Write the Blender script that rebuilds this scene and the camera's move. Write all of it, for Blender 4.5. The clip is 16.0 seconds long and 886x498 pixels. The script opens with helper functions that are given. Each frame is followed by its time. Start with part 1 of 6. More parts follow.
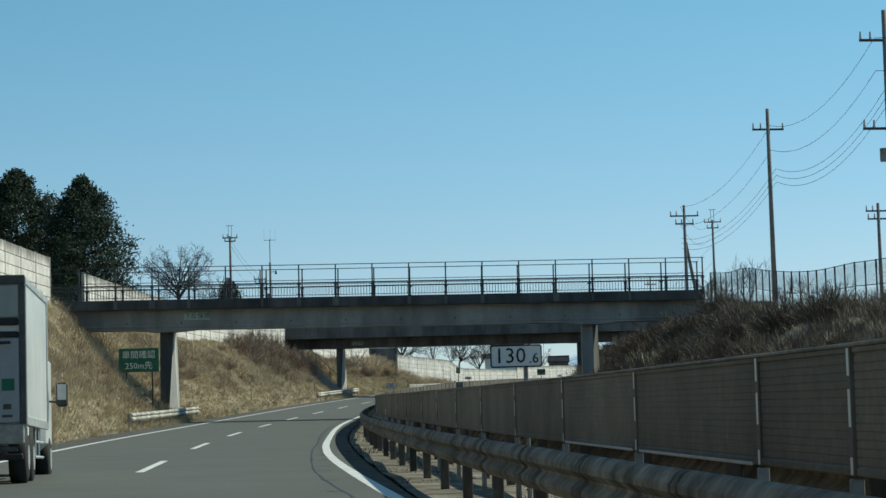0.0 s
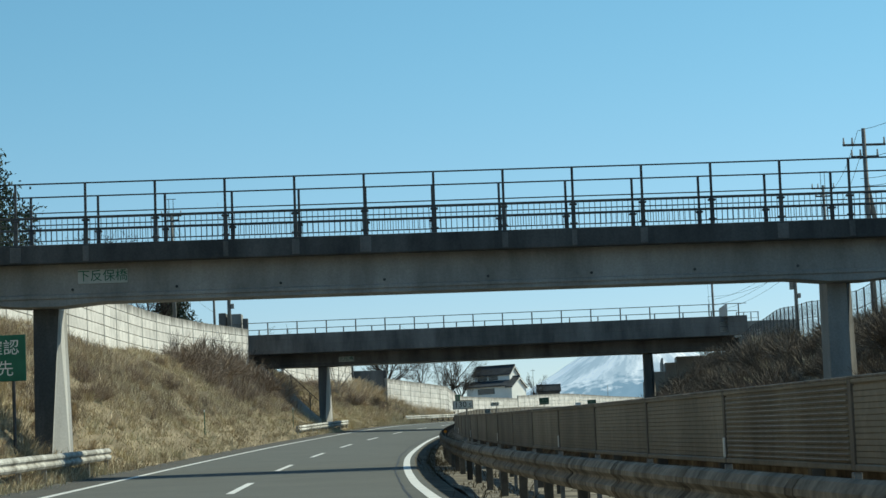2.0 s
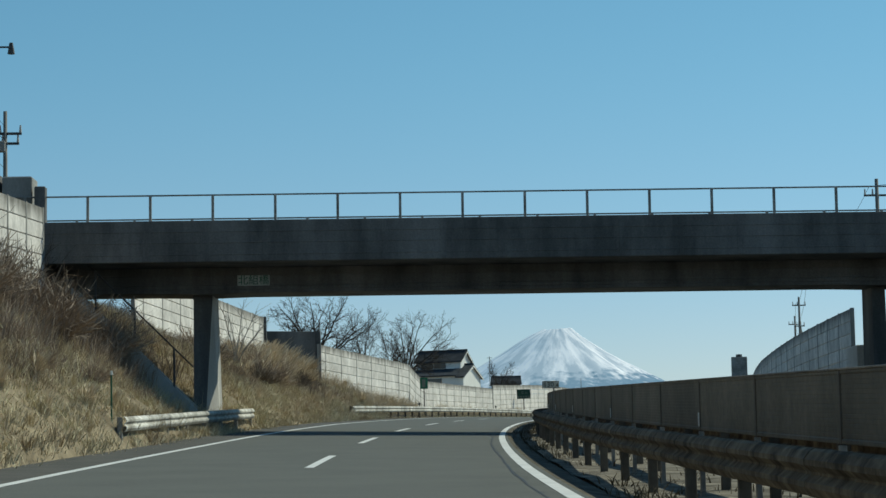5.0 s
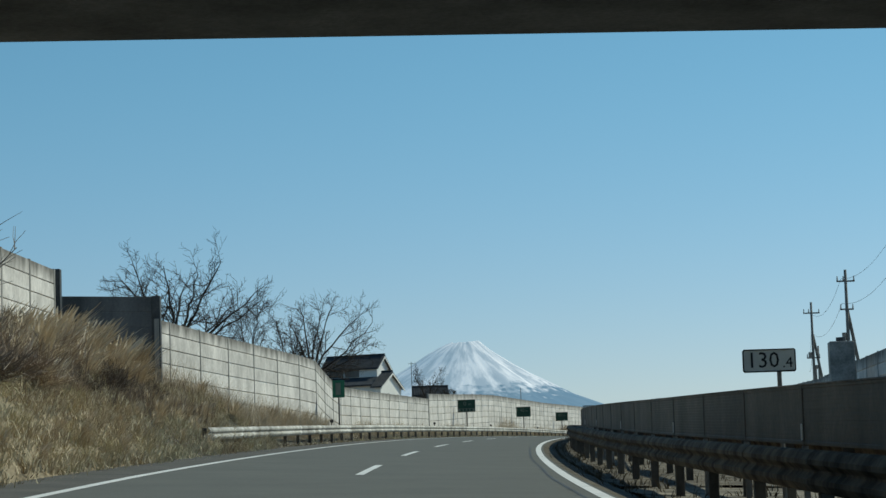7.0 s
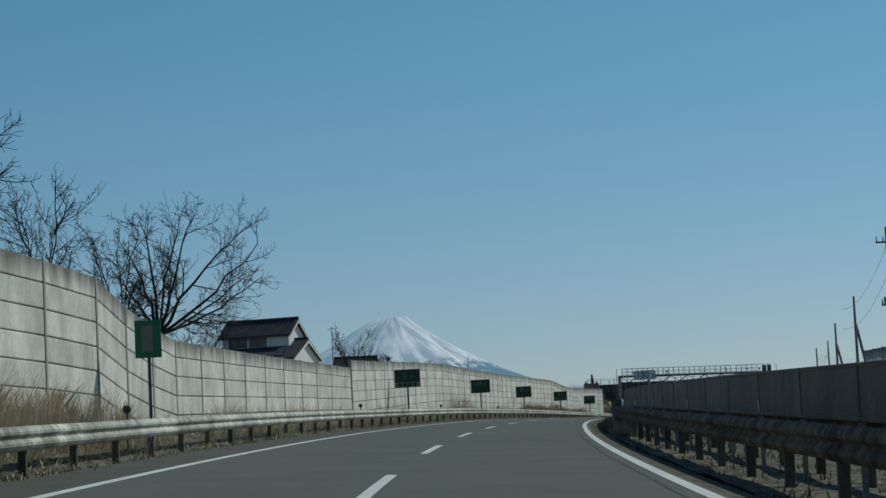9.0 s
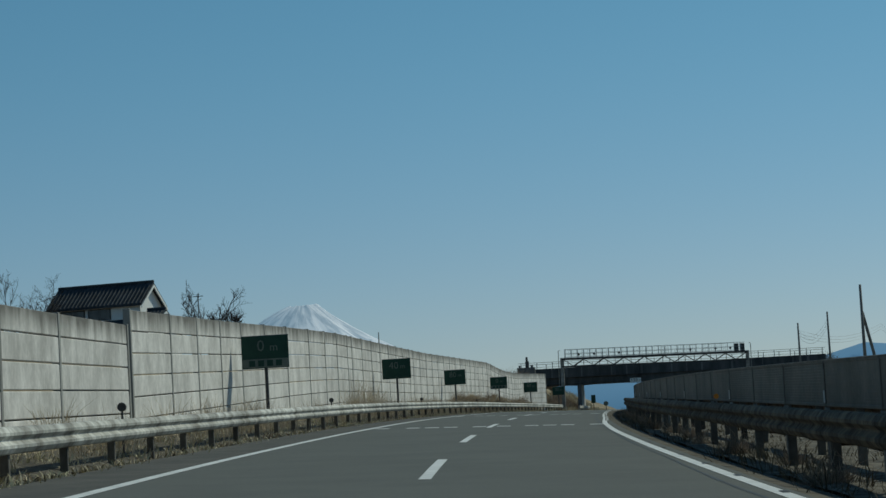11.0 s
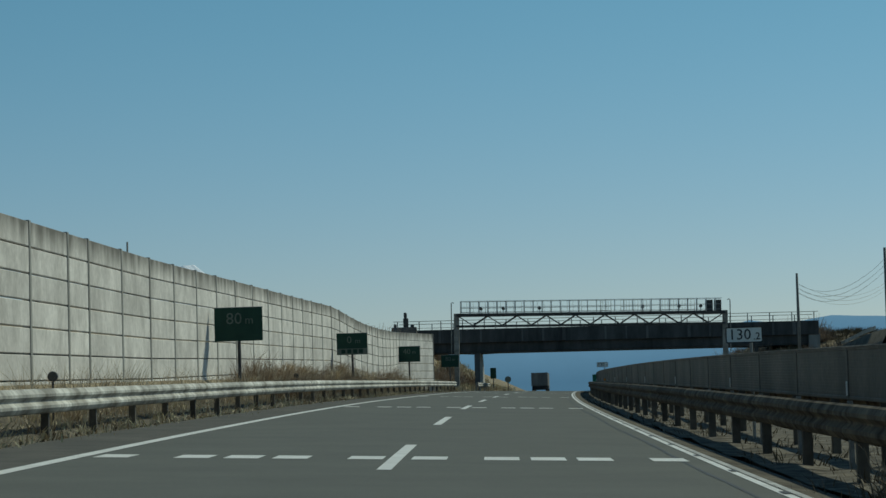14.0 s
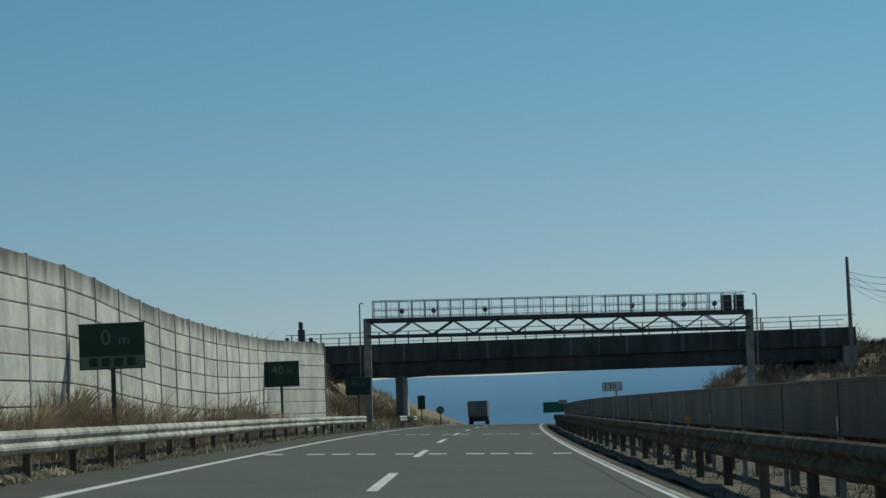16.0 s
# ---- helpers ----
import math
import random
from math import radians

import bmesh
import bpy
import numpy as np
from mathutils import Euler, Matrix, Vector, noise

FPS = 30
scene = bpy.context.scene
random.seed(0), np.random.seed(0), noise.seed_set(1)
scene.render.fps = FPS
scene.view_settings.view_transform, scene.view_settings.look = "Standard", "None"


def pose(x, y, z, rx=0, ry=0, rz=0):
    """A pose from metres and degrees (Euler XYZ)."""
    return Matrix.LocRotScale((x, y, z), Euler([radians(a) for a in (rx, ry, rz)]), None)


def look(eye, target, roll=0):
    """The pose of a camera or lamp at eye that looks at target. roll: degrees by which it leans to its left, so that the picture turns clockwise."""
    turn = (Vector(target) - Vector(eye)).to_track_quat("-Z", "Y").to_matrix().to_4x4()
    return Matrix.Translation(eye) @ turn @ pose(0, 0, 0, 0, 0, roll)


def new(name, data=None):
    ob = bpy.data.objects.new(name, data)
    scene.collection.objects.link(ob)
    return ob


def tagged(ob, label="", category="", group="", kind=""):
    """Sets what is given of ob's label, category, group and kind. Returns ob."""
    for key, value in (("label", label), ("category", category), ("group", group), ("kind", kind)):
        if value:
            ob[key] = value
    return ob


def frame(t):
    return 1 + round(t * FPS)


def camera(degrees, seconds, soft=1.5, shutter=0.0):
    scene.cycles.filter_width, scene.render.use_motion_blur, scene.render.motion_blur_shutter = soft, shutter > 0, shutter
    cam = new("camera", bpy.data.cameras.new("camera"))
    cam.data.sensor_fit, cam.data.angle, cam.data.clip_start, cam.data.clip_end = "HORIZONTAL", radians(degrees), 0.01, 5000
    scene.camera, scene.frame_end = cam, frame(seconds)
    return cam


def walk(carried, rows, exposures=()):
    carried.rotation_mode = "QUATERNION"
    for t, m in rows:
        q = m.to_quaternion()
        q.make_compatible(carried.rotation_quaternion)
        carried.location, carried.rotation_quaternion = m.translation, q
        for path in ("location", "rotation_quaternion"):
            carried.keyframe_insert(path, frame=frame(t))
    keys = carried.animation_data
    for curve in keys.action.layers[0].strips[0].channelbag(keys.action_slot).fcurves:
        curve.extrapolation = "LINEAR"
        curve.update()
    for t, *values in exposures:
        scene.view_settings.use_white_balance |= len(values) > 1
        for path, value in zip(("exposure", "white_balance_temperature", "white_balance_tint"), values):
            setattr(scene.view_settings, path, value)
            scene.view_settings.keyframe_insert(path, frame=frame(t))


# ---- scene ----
cam = camera(21.120, 16.0)
PATH = [
    (0, look((2.589, 0.000, 1.008), (3.7497, 19.8842, 2.8169), -1.664)),
    (0.5, look((1.949, 14.492, 1.356), (3.2658, 34.3662, 3.1675), -0.976)),
    (1, look((1.446, 28.968, 1.727), (2.9299, 48.8529, 3.2721), -1.393)),
    (1.5, look((1.144, 43.436, 2.122), (2.6620, 63.2934, 3.9610), -1.752)),
    (2, look((1.023, 57.900, 2.530), (2.6316, 77.7234, 4.6350), -2.601)),
    (2.5, look((1.065, 72.294, 2.950), (2.8232, 92.1150, 4.9590), -1.657)),
    (3, look((1.345, 86.552, 3.383), (3.1422, 106.3524, 5.5527), -1.914)),
    (3.5, look((1.790, 100.677, 3.837), (3.8004, 120.4690, 5.8976), -1.427)),
    (4, look((2.494, 114.664, 4.311), (4.5480, 134.4497, 6.3897), -1.381)),
    (4.2, look((2.918, 120.235, 4.506), (5.0360, 140.0233, 6.4889), -0.443)),
    (4.6, look((3.607, 131.441, 4.909), (5.8198, 151.2151, 6.9336), -0.803)),
    (5.1, look((4.632, 145.545, 5.436), (6.9684, 165.2990, 7.5138), -1.253)),
    (5.6, look((5.845, 159.752, 5.991), (8.3111, 179.4852, 8.1213), -1.703)),
    (6, look((6.955, 171.192, 6.452), (9.5269, 190.9076, 8.6111), -2.012)),
    (6.3, look((7.868, 179.786, 6.803), (10.5183, 199.4890, 8.9840), -2.244)),
    (6.5, look((8.484, 185.508, 7.039), (11.2002, 205.1819, 9.3997), -2.650)),
    (6.6, look((8.802, 188.367, 7.158), (11.5384, 208.0511, 9.4032), -2.412)),
    (7, look((10.158, 199.779, 7.637), (13.2661, 219.4161, 9.8056), -1.831)),
    (7.5, look((12.028, 213.993, 8.222), (15.4017, 233.5738, 10.5083), -2.336)),
    (7.6, look((12.444, 216.827, 8.336), (15.8673, 236.3986, 10.6223), -2.661)),
    (8, look((14.197, 228.134, 8.785), (17.7896, 247.6881, 10.9607), -2.660)),
    (8.5, look((16.395, 242.202, 9.335), (19.9826, 261.7682, 11.4027), -2.774)),
    (8.7, look((17.380, 247.781, 9.550), (20.9812, 267.3562, 11.5128), -2.708)),
    (9.1, look((19.308, 258.897, 9.973), (23.0782, 278.4422, 11.9196), -2.778)),
    (9.6, look((21.853, 272.674, 10.483), (25.8268, 292.1802, 12.4097), -2.866)),
    (10.1, look((24.541, 286.321, 10.973), (28.7091, 305.7886, 12.8790), -3.004)),
    (10.5, look((26.803, 297.220, 11.353), (31.1155, 316.6579, 13.2422), -3.141)),
    (10.8, look((28.566, 305.408, 11.631), (32.9807, 324.8247, 13.5086), -3.244)),
    (11, look((29.786, 310.871, 11.814), (34.2279, 330.2876, 13.6230), -3.251)),
    (11.5, look((32.978, 324.542, 12.259), (37.7045, 343.9032, 13.9305), -2.871)),
    (11.8, look((34.989, 332.753, 12.519), (39.7568, 352.1174, 14.0291), -2.397)),
    (12, look((36.375, 338.229, 12.690), (41.2769, 357.5591, 14.2089), -2.442)),
    (12.5, look((39.848, 351.870, 13.106), (44.9937, 371.1547, 14.3732), -1.387)),
    (12.6, look((40.540, 354.584, 13.187), (45.7755, 373.8572, 14.2544), -1.137)),
    (13, look((43.578, 365.322, 13.498), (48.7212, 384.6059, 14.8014), -1.803)),
    (13.4, look((46.446, 376.030, 13.805), (51.8405, 395.2300, 15.3083), -1.978)),
    (13.5, look((47.225, 378.678, 13.879), (52.7214, 397.8511, 15.3531), -2.025)),
    (14, look((51.179, 391.826, 14.235), (56.5695, 411.0276, 15.7371), -1.688)),
    (14.5, look((55.014, 404.966, 14.586), (60.4551, 424.1485, 16.1468), -1.461)),
    (15, look((59.062, 418.079, 14.916), (64.7668, 437.1721, 16.6233), -2.210)),
    (15.5, look((63.075, 431.238, 15.236), (68.8661, 450.3171, 16.8051), -1.947)),
    (16, look((67.238, 444.388, 15.535), (73.2042, 463.3996, 17.2538), -2.408)),
]
walk(cam, PATH, exposures=[(0, 0.2, 6950, -6), (1.0, 0.3, 7000, -6), (1.5, 0.4, 7050, -6), (2.5, 0.33, 7000, -6), (3.5, 0.2, 6950, -6), (4.2, -0.05, 6900, -6), (6.5, 0.15, 6850, -5), (7.0, -0.1, 6750, -5), (7.5, -0.42, 6450, -4), (8.5, -0.55, 6450, -5), (11, -0.65, 6500, -7), (12.5, -0.65, 6750, -12), (13.5, -0.55, 6800, -11), (14.5, -0.57, 6850, -9), (16, -0.55, 6850, -8)])

# world and sun
world = bpy.data.worlds.new("sky")
scene.world = world
world.use_nodes = True
wt = world.node_tree
wt.nodes.clear()
sky = wt.nodes.new("ShaderNodeTexSky")
sky.sky_type, sky.sun_disc = "NISHITA", False
SUN_AZ, SUN_EL = 60.0, 40.0
sky.sun_elevation, sky.sun_rotation = radians(SUN_EL), radians(SUN_AZ)
sky.altitude, sky.air_density, sky.dust_density, sky.ozone_density = 800, 1.0, 0.35, 3.5
sky_back = wt.nodes.new("ShaderNodeBackground")
sky_back.inputs["Strength"].default_value = 0.10
sky_out = wt.nodes.new("ShaderNodeOutputWorld")
sky_tint = wt.nodes.new("ShaderNodeVectorMath")
sky_tint.operation = "MULTIPLY"
# the air is whiter near the horizon, deeper blue-green above it
sky_co = wt.nodes.new("ShaderNodeTexCoord")
sky_sep = wt.nodes.new("ShaderNodeSeparateXYZ")
wt.links.new(sky_co.outputs["Generated"], sky_sep.inputs[0])
sky_ramp = wt.nodes.new("ShaderNodeValToRGB")
sky_ramp.color_ramp.interpolation = "EASE"
sky_ramp.color_ramp.elements[0].position, sky_ramp.color_ramp.elements[0].color = 0.0, (0.87, 0.81, 0.98, 1)
sky_ramp.color_ramp.elements[1].position, sky_ramp.color_ramp.elements[1].color = 0.22, (0.68, 0.935, 0.985, 1)
wt.links.new(sky_sep.outputs["Z"], sky_ramp.inputs["Fac"])
wt.links.new(sky_ramp.outputs["Color"], sky_tint.inputs[1])
wt.links.new(sky.outputs[0], sky_tint.inputs[0])
wt.links.new(sky_tint.outputs[0], sky_back.inputs["Color"])
wt.links.new(sky_back.outputs[0], sky_out.inputs["Surface"])
sun_dir = Vector((math.sin(radians(SUN_AZ)) * math.cos(radians(SUN_EL)), math.cos(radians(SUN_AZ)) * math.cos(radians(SUN_EL)), math.sin(radians(SUN_EL))))
sun = new("sun", bpy.data.lights.new("sun", "SUN"))
sun.data.energy, sun.data.angle, sun.data.color = 3.6, radians(0.5), (1.0, 0.95, 0.87)
sun.matrix_world = look(sun_dir * 200, (0, 0, 0))

# ---- materials ----
MATS = {}


def mat(name, c1, c2=None, scale=1.0, rough=0.8, metal=0.0, bump=0.0, bump_scale=40.0, grain=0.15, streak=1.0, random=0.0, spec=0.3, trans=0.0, emit=None):
    """A surface with two colours in patches, a fine grain and relief, all at real-world size."""
    if name in MATS:
        return MATS[name]
    m = bpy.data.materials.new(name)
    m.use_nodes = True
    nt = m.node_tree
    n, l = nt.nodes, nt.links
    b = n["Principled BSDF"]
    b.inputs["Roughness"].default_value, b.inputs["Metallic"].default_value = rough, metal
    b.inputs["Specular IOR Level"].default_value = spec
    geo = n.new("ShaderNodeNewGeometry")
    mp = n.new("ShaderNodeMapping")
    mp.inputs["Scale"].default_value = (1, 1, streak)
    l.new(geo.outputs["Position"], mp.inputs["Vector"])
    big = n.new("ShaderNodeTexNoise")
    big.inputs["Scale"].default_value, big.inputs["Detail"].default_value, big.inputs["Roughness"].default_value = scale, 6, 0.65
    l.new(mp.outputs[0], big.inputs["Vector"])
    ramp = n.new("ShaderNodeValToRGB")
    ramp.color_ramp.elements[0].position, ramp.color_ramp.elements[1].position = 0.36, 0.66
    ramp.color_ramp.elements[0].color = (*c1, 1)
    ramp.color_ramp.elements[1].color = (*(c2 or c1), 1)
    l.new(big.outputs["Fac"], ramp.inputs["Fac"])
    fine = n.new("ShaderNodeTexNoise")
    fine.inputs["Scale"].default_value, fine.inputs["Detail"].default_value = bump_scale, 4
    l.new(geo.outputs["Position"], fine.inputs["Vector"])
    rng = n.new("ShaderNodeMapRange")
    rng.inputs["To Min"].default_value, rng.inputs["To Max"].default_value = 1 - grain * 1.6, 1 + grain * 1.6
    l.new(fine.outputs["Fac"], rng.inputs["Value"])
    mul = n.new("ShaderNodeVectorMath")
    mul.operation = "SCALE"
    l.new(ramp.outputs["Color"], mul.inputs[0])
    l.new(rng.outputs["Result"], mul.inputs["Scale"])
    colour = mul.outputs["Vector"]
    if random:
        info = n.new("ShaderNodeObjectInfo")
        r2 = n.new("ShaderNodeMapRange")
        r2.inputs["To Min"].default_value, r2.inputs["To Max"].default_value = 1 - random, 1 + random
        l.new(info.outputs["Random"], r2.inputs["Value"])
        m2 = n.new("ShaderNodeVectorMath")
        m2.operation = "SCALE"
        l.new(colour, m2.inputs[0])
        l.new(r2.outputs["Result"], m2.inputs["Scale"])
        colour = m2.outputs["Vector"]
    l.new(colour, b.inputs["Base Color"])
    if bump:
        bp = n.new("ShaderNodeBump")
        bp.inputs["Strength"].default_value, bp.inputs["Distance"].default_value = bump, 0.02
        l.new(fine.outputs["Fac"], bp.inputs["Height"])
        l.new(bp.outputs[0], b.inputs["Normal"])
    if trans:
        b.inputs["Transmission Weight"].default_value = trans
    if emit:
        b.inputs["Emission Color"].default_value, b.inputs["Emission Strength"].default_value = (*emit[:3], 1), emit[3]
    MATS[name] = m
    return m


ASPHALT = mat("asphalt", (0.106, 0.112, 0.105), (0.124, 0.130, 0.121), 0.5, 0.9, bump=0.25, bump_scale=60, grain=0.18, spec=0.2)
SHOULDER = mat("shoulder asphalt", (0.075, 0.075, 0.07), (0.115, 0.11, 0.10), 0.9, 0.92, bump=0.3, bump_scale=50, grain=0.25, spec=0.2)
TAR = mat("tar", (0.03, 0.03, 0.03), (0.045, 0.045, 0.045), 2, 0.6)
PAINT = mat("road paint", (0.62, 0.62, 0.60), (0.78, 0.78, 0.76), 1.5, 0.6, grain=0.12, bump_scale=30)
PAINT_WORN = mat("worn road paint", (0.30, 0.30, 0.29), (0.55, 0.55, 0.53), 2.5, 0.7, grain=0.3, bump_scale=14)
EARTH = mat("dry earth", (0.16, 0.128, 0.085), (0.34, 0.28, 0.19), 0.45, 0.95, bump=0.6, bump_scale=14, grain=0.35, spec=0.1)
PANEL_C = mat("precast concrete", (0.50, 0.475, 0.445), (0.76, 0.725, 0.685), 1.1, 0.9, bump=0.15, bump_scale=9, grain=0.16, streak=0.8, random=0.09, spec=0.2)


def stained_top(name, base, stain):
    """The uppermost panels: rain stains run down from the coping in uneven tongues."""
    m = base.copy()
    m.name = name
    nt = m.node_tree
    b = nt.nodes["Principled BSDF"]
    src = b.inputs["Base Color"].links[0].from_socket
    tc = nt.nodes.new("ShaderNodeTexCoord")
    sp = nt.nodes.new("ShaderNodeSeparateXYZ")
    nt.links.new(tc.outputs["Object"], sp.inputs[0])
    mp = nt.nodes.new("ShaderNodeMapping")
    mp.inputs["Scale"].default_value = (1.15, 1.15, 0.3)
    geo = nt.nodes.new("ShaderNodeNewGeometry")
    nt.links.new(geo.outputs["Position"], mp.inputs["Vector"])
    nz = nt.nodes.new("ShaderNodeTexNoise")
    nz.inputs["Scale"].default_value, nz.inputs["Detail"].default_value = 1.6, 6
    nt.links.new(mp.outputs[0], nz.inputs["Vector"])
    ad = nt.nodes.new("ShaderNodeMath")
    ad.operation, ad.inputs[1].default_value = "MULTIPLY_ADD", 1.05
    nt.links.new(nz.outputs["Fac"], ad.inputs[0])
    nt.links.new(sp.outputs["Z"], ad.inputs[2])
    rg = nt.nodes.new("ShaderNodeMapRange")
    rg.inputs["From Min"].default_value, rg.inputs["From Max"].default_value = 0.50, 1.02
    nt.links.new(ad.outputs[0], rg.inputs["Value"])
    mx = nt.nodes.new("ShaderNodeMix")
    mx.data_type = "RGBA"
    nt.links.new(rg.outputs["Result"], mx.inputs["Factor"])
    nt.links.new(src, mx.inputs["A"])
    mx.inputs["B"].default_value = (*stain, 1)
    nt.links.new(mx.outputs["Result"], b.inputs["Base Color"])
    return m


PANEL_TOP = stained_top("stained precast concrete", PANEL_C, (0.17, 0.16, 0.145))
POST_C = mat("post concrete", (0.22, 0.215, 0.20), (0.36, 0.355, 0.335), 1.2, 0.9, grain=0.12, streak=0.2, spec=0.2)
CONC = mat("weathered concrete", (0.20, 0.20, 0.19), (0.36, 0.355, 0.34), 0.6, 0.9, bump=0.2, bump_scale=18, grain=0.15, streak=0.3, spec=0.2)
# dark tone for stains, and for shade on piers, cross wall and far lorry
CONC_DARK = mat("stained and shaded concrete", (0.09, 0.09, 0.088), (0.20, 0.195, 0.19), 0.7, 0.9, bump=0.2, bump_scale=18, grain=0.2, streak=0.25, spec=0.2)
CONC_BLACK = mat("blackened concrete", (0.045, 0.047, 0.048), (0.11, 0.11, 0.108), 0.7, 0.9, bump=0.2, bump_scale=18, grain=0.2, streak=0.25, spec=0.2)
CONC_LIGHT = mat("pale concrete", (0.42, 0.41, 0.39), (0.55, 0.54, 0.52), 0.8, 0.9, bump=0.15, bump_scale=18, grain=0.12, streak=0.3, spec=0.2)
GALV = mat("galvanised steel", (0.42, 0.43, 0.43), (0.62, 0.62, 0.61), 1.3, 0.45, 0.55, grain=0.1, bump_scale=12, spec=0.5)
GALV_OLD = mat("dirty steel", (0.20, 0.19, 0.175), (0.36, 0.35, 0.33), 1.5, 0.6, 0.3, grain=0.2, bump_scale=12)
RAIL_PALE = mat("weathered rail", (0.20, 0.185, 0.155), (0.62, 0.605, 0.56), 1.3, 0.7, 0.05, grain=0.35, bump_scale=7, streak=0.8, random=0.2)
GRAVEL = mat("pale dry soil", (0.085, 0.076, 0.06), (0.30, 0.27, 0.22), 1.4, 0.95, bump=0.5, bump_scale=20, grain=0.3, spec=0.1)
RAIL_POST = mat("grimy post", (0.05, 0.044, 0.036), (0.16, 0.143, 0.117), 1.5, 0.7, grain=0.25, bump_scale=10, streak=0.4)
RAIL_DARK = mat("rusty dark rail", (0.055, 0.044, 0.032), (0.22, 0.18, 0.13), 2.4, 0.9, grain=0.3, bump_scale=9, random=0.12, spec=0.1)
MEDIAN_SOIL = mat("dirty median soil", (0.055, 0.048, 0.038), (0.22, 0.195, 0.155), 2.2, 0.95, bump=0.6, bump_scale=16, grain=0.35, spec=0.1)
VERGE = mat("verge soil", (0.060, 0.053, 0.043), (0.165, 0.145, 0.112), 1.6, 0.95, bump=0.6, bump_scale=16, grain=0.35, spec=0.1)
RAIL_DIRTY = mat("grimy rail", (0.11, 0.092, 0.068), (0.34, 0.295, 0.23), 2.4, 0.85, 0.0, grain=0.3, bump_scale=10, random=0.12, spec=0.15)
RAIL_MID = mat("dull brown rail", (0.055, 0.046, 0.034), (0.19, 0.16, 0.12), 2.4, 0.9, grain=0.3, bump_scale=9, random=0.12, spec=0.1)
RAIL_LAP = mat("rusty lap", (0.06, 0.05, 0.037), (0.22, 0.185, 0.14), 3.0, 0.9, grain=0.4, bump_scale=9, spec=0.1)
STEEL_DARK = mat("dark steel", (0.05, 0.052, 0.055), (0.10, 0.10, 0.10), 1.5, 0.55, 0.3, grain=0.15, bump_scale=12)
LOUVRE_SMOOTH = mat("grimy smooth panel", (0.085, 0.074, 0.057), (0.18, 0.158, 0.125), 0.7, 0.6, 0.1, grain=0.3, bump_scale=12, streak=0.7, random=0.12)
LOUVRE_DARK = mat("dark brown louvre panel", (0.024, 0.018, 0.012), (0.055, 0.042, 0.028), 0.9, 0.75, 0.0, grain=0.2, bump_scale=12, streak=0.4, random=0.12, spec=0.1)
LOUVRE_OLIVE = mat("olive louvre panel", (0.068, 0.063, 0.043), (0.135, 0.125, 0.088), 0.7, 0.6, 0.1, grain=0.25, bump_scale=12, streak=0.5, random=0.15)
LOUVRE_OLD = mat("faded louvre panel", (0.125, 0.110, 0.084), (0.23, 0.205, 0.16), 0.9, 0.6, 0.1, grain=0.2, bump_scale=12, streak=0.4, random=0.12)
LOUVRE = mat("brown louvre panel", (0.058, 0.048, 0.034), (0.115, 0.095, 0.068), 0.9, 0.6, 0.1, grain=0.2, bump_scale=12, streak=0.4, random=0.12)
SIGN_GREEN = mat("sign green", (0.012, 0.11, 0.065), (0.02, 0.14, 0.085), 2, 0.45, grain=0.06)
SIGN_DARK = mat("faded sign green", (0.010, 0.045, 0.032), (0.016, 0.060, 0.042), 2, 0.6, grain=0.08)
SIGN_WHITE = mat("sign white", (0.68, 0.70, 0.68), (0.78, 0.79, 0.77), 2, 0.5, grain=0.05)
SIGN_GREY = mat("faded lettering", (0.10, 0.13, 0.115), (0.155, 0.185, 0.16), 2, 0.6, grain=0.1)
SIGN_BACK = mat("sign back", (0.25, 0.26, 0.26), (0.35, 0.35, 0.35), 2, 0.5, 0.4)
BLACK = mat("black", (0.015, 0.015, 0.016), (0.03, 0.03, 0.03), 3, 0.6)
POLE_C = mat("pole concrete", (0.15, 0.145, 0.135), (0.24, 0.235, 0.22), 1.5, 0.85, grain=0.12)
WHITE_WALL = mat("white render", (0.76, 0.76, 0.74), (0.86, 0.86, 0.84), 0.6, 0.85, grain=0.05)
GREY_WALL = mat("grey siding", (0.26, 0.28, 0.30), (0.34, 0.36, 0.38), 0.6, 0.8, grain=0.08)
ROOF = mat("dark roof tile", (0.030, 0.036, 0.043), (0.062, 0.070, 0.080), 1.4, 0.7, grain=0.2, bump_scale=8, spec=0.12)
GLASS_D = mat("dark window", (0.03, 0.035, 0.04), (0.05, 0.055, 0.06), 1, 0.12, spec=0.6)
TRUCK_W = mat("truck white", (0.50, 0.52, 0.52), (0.64, 0.65, 0.65), 0.8, 0.35, grain=0.04)
RUBBER = mat("rubber", (0.018, 0.018, 0.018), (0.03, 0.03, 0.03), 3, 0.8)
ORANGE = mat("orange reflector", (0.65, 0.22, 0.02), (0.75, 0.30, 0.04), 3, 0.5)
BARK = mat("bark", (0.022, 0.018, 0.016), (0.05, 0.042, 0.036), 3, 0.9, grain=0.2, bump_scale=20)
TWIG = mat("bare twigs", (0.028, 0.023, 0.02), (0.06, 0.05, 0.042), 2, 0.9, grain=0.15)
CABLE = mat("cable", (0.02, 0.02, 0.022), (0.03, 0.03, 0.03), 3, 0.6)

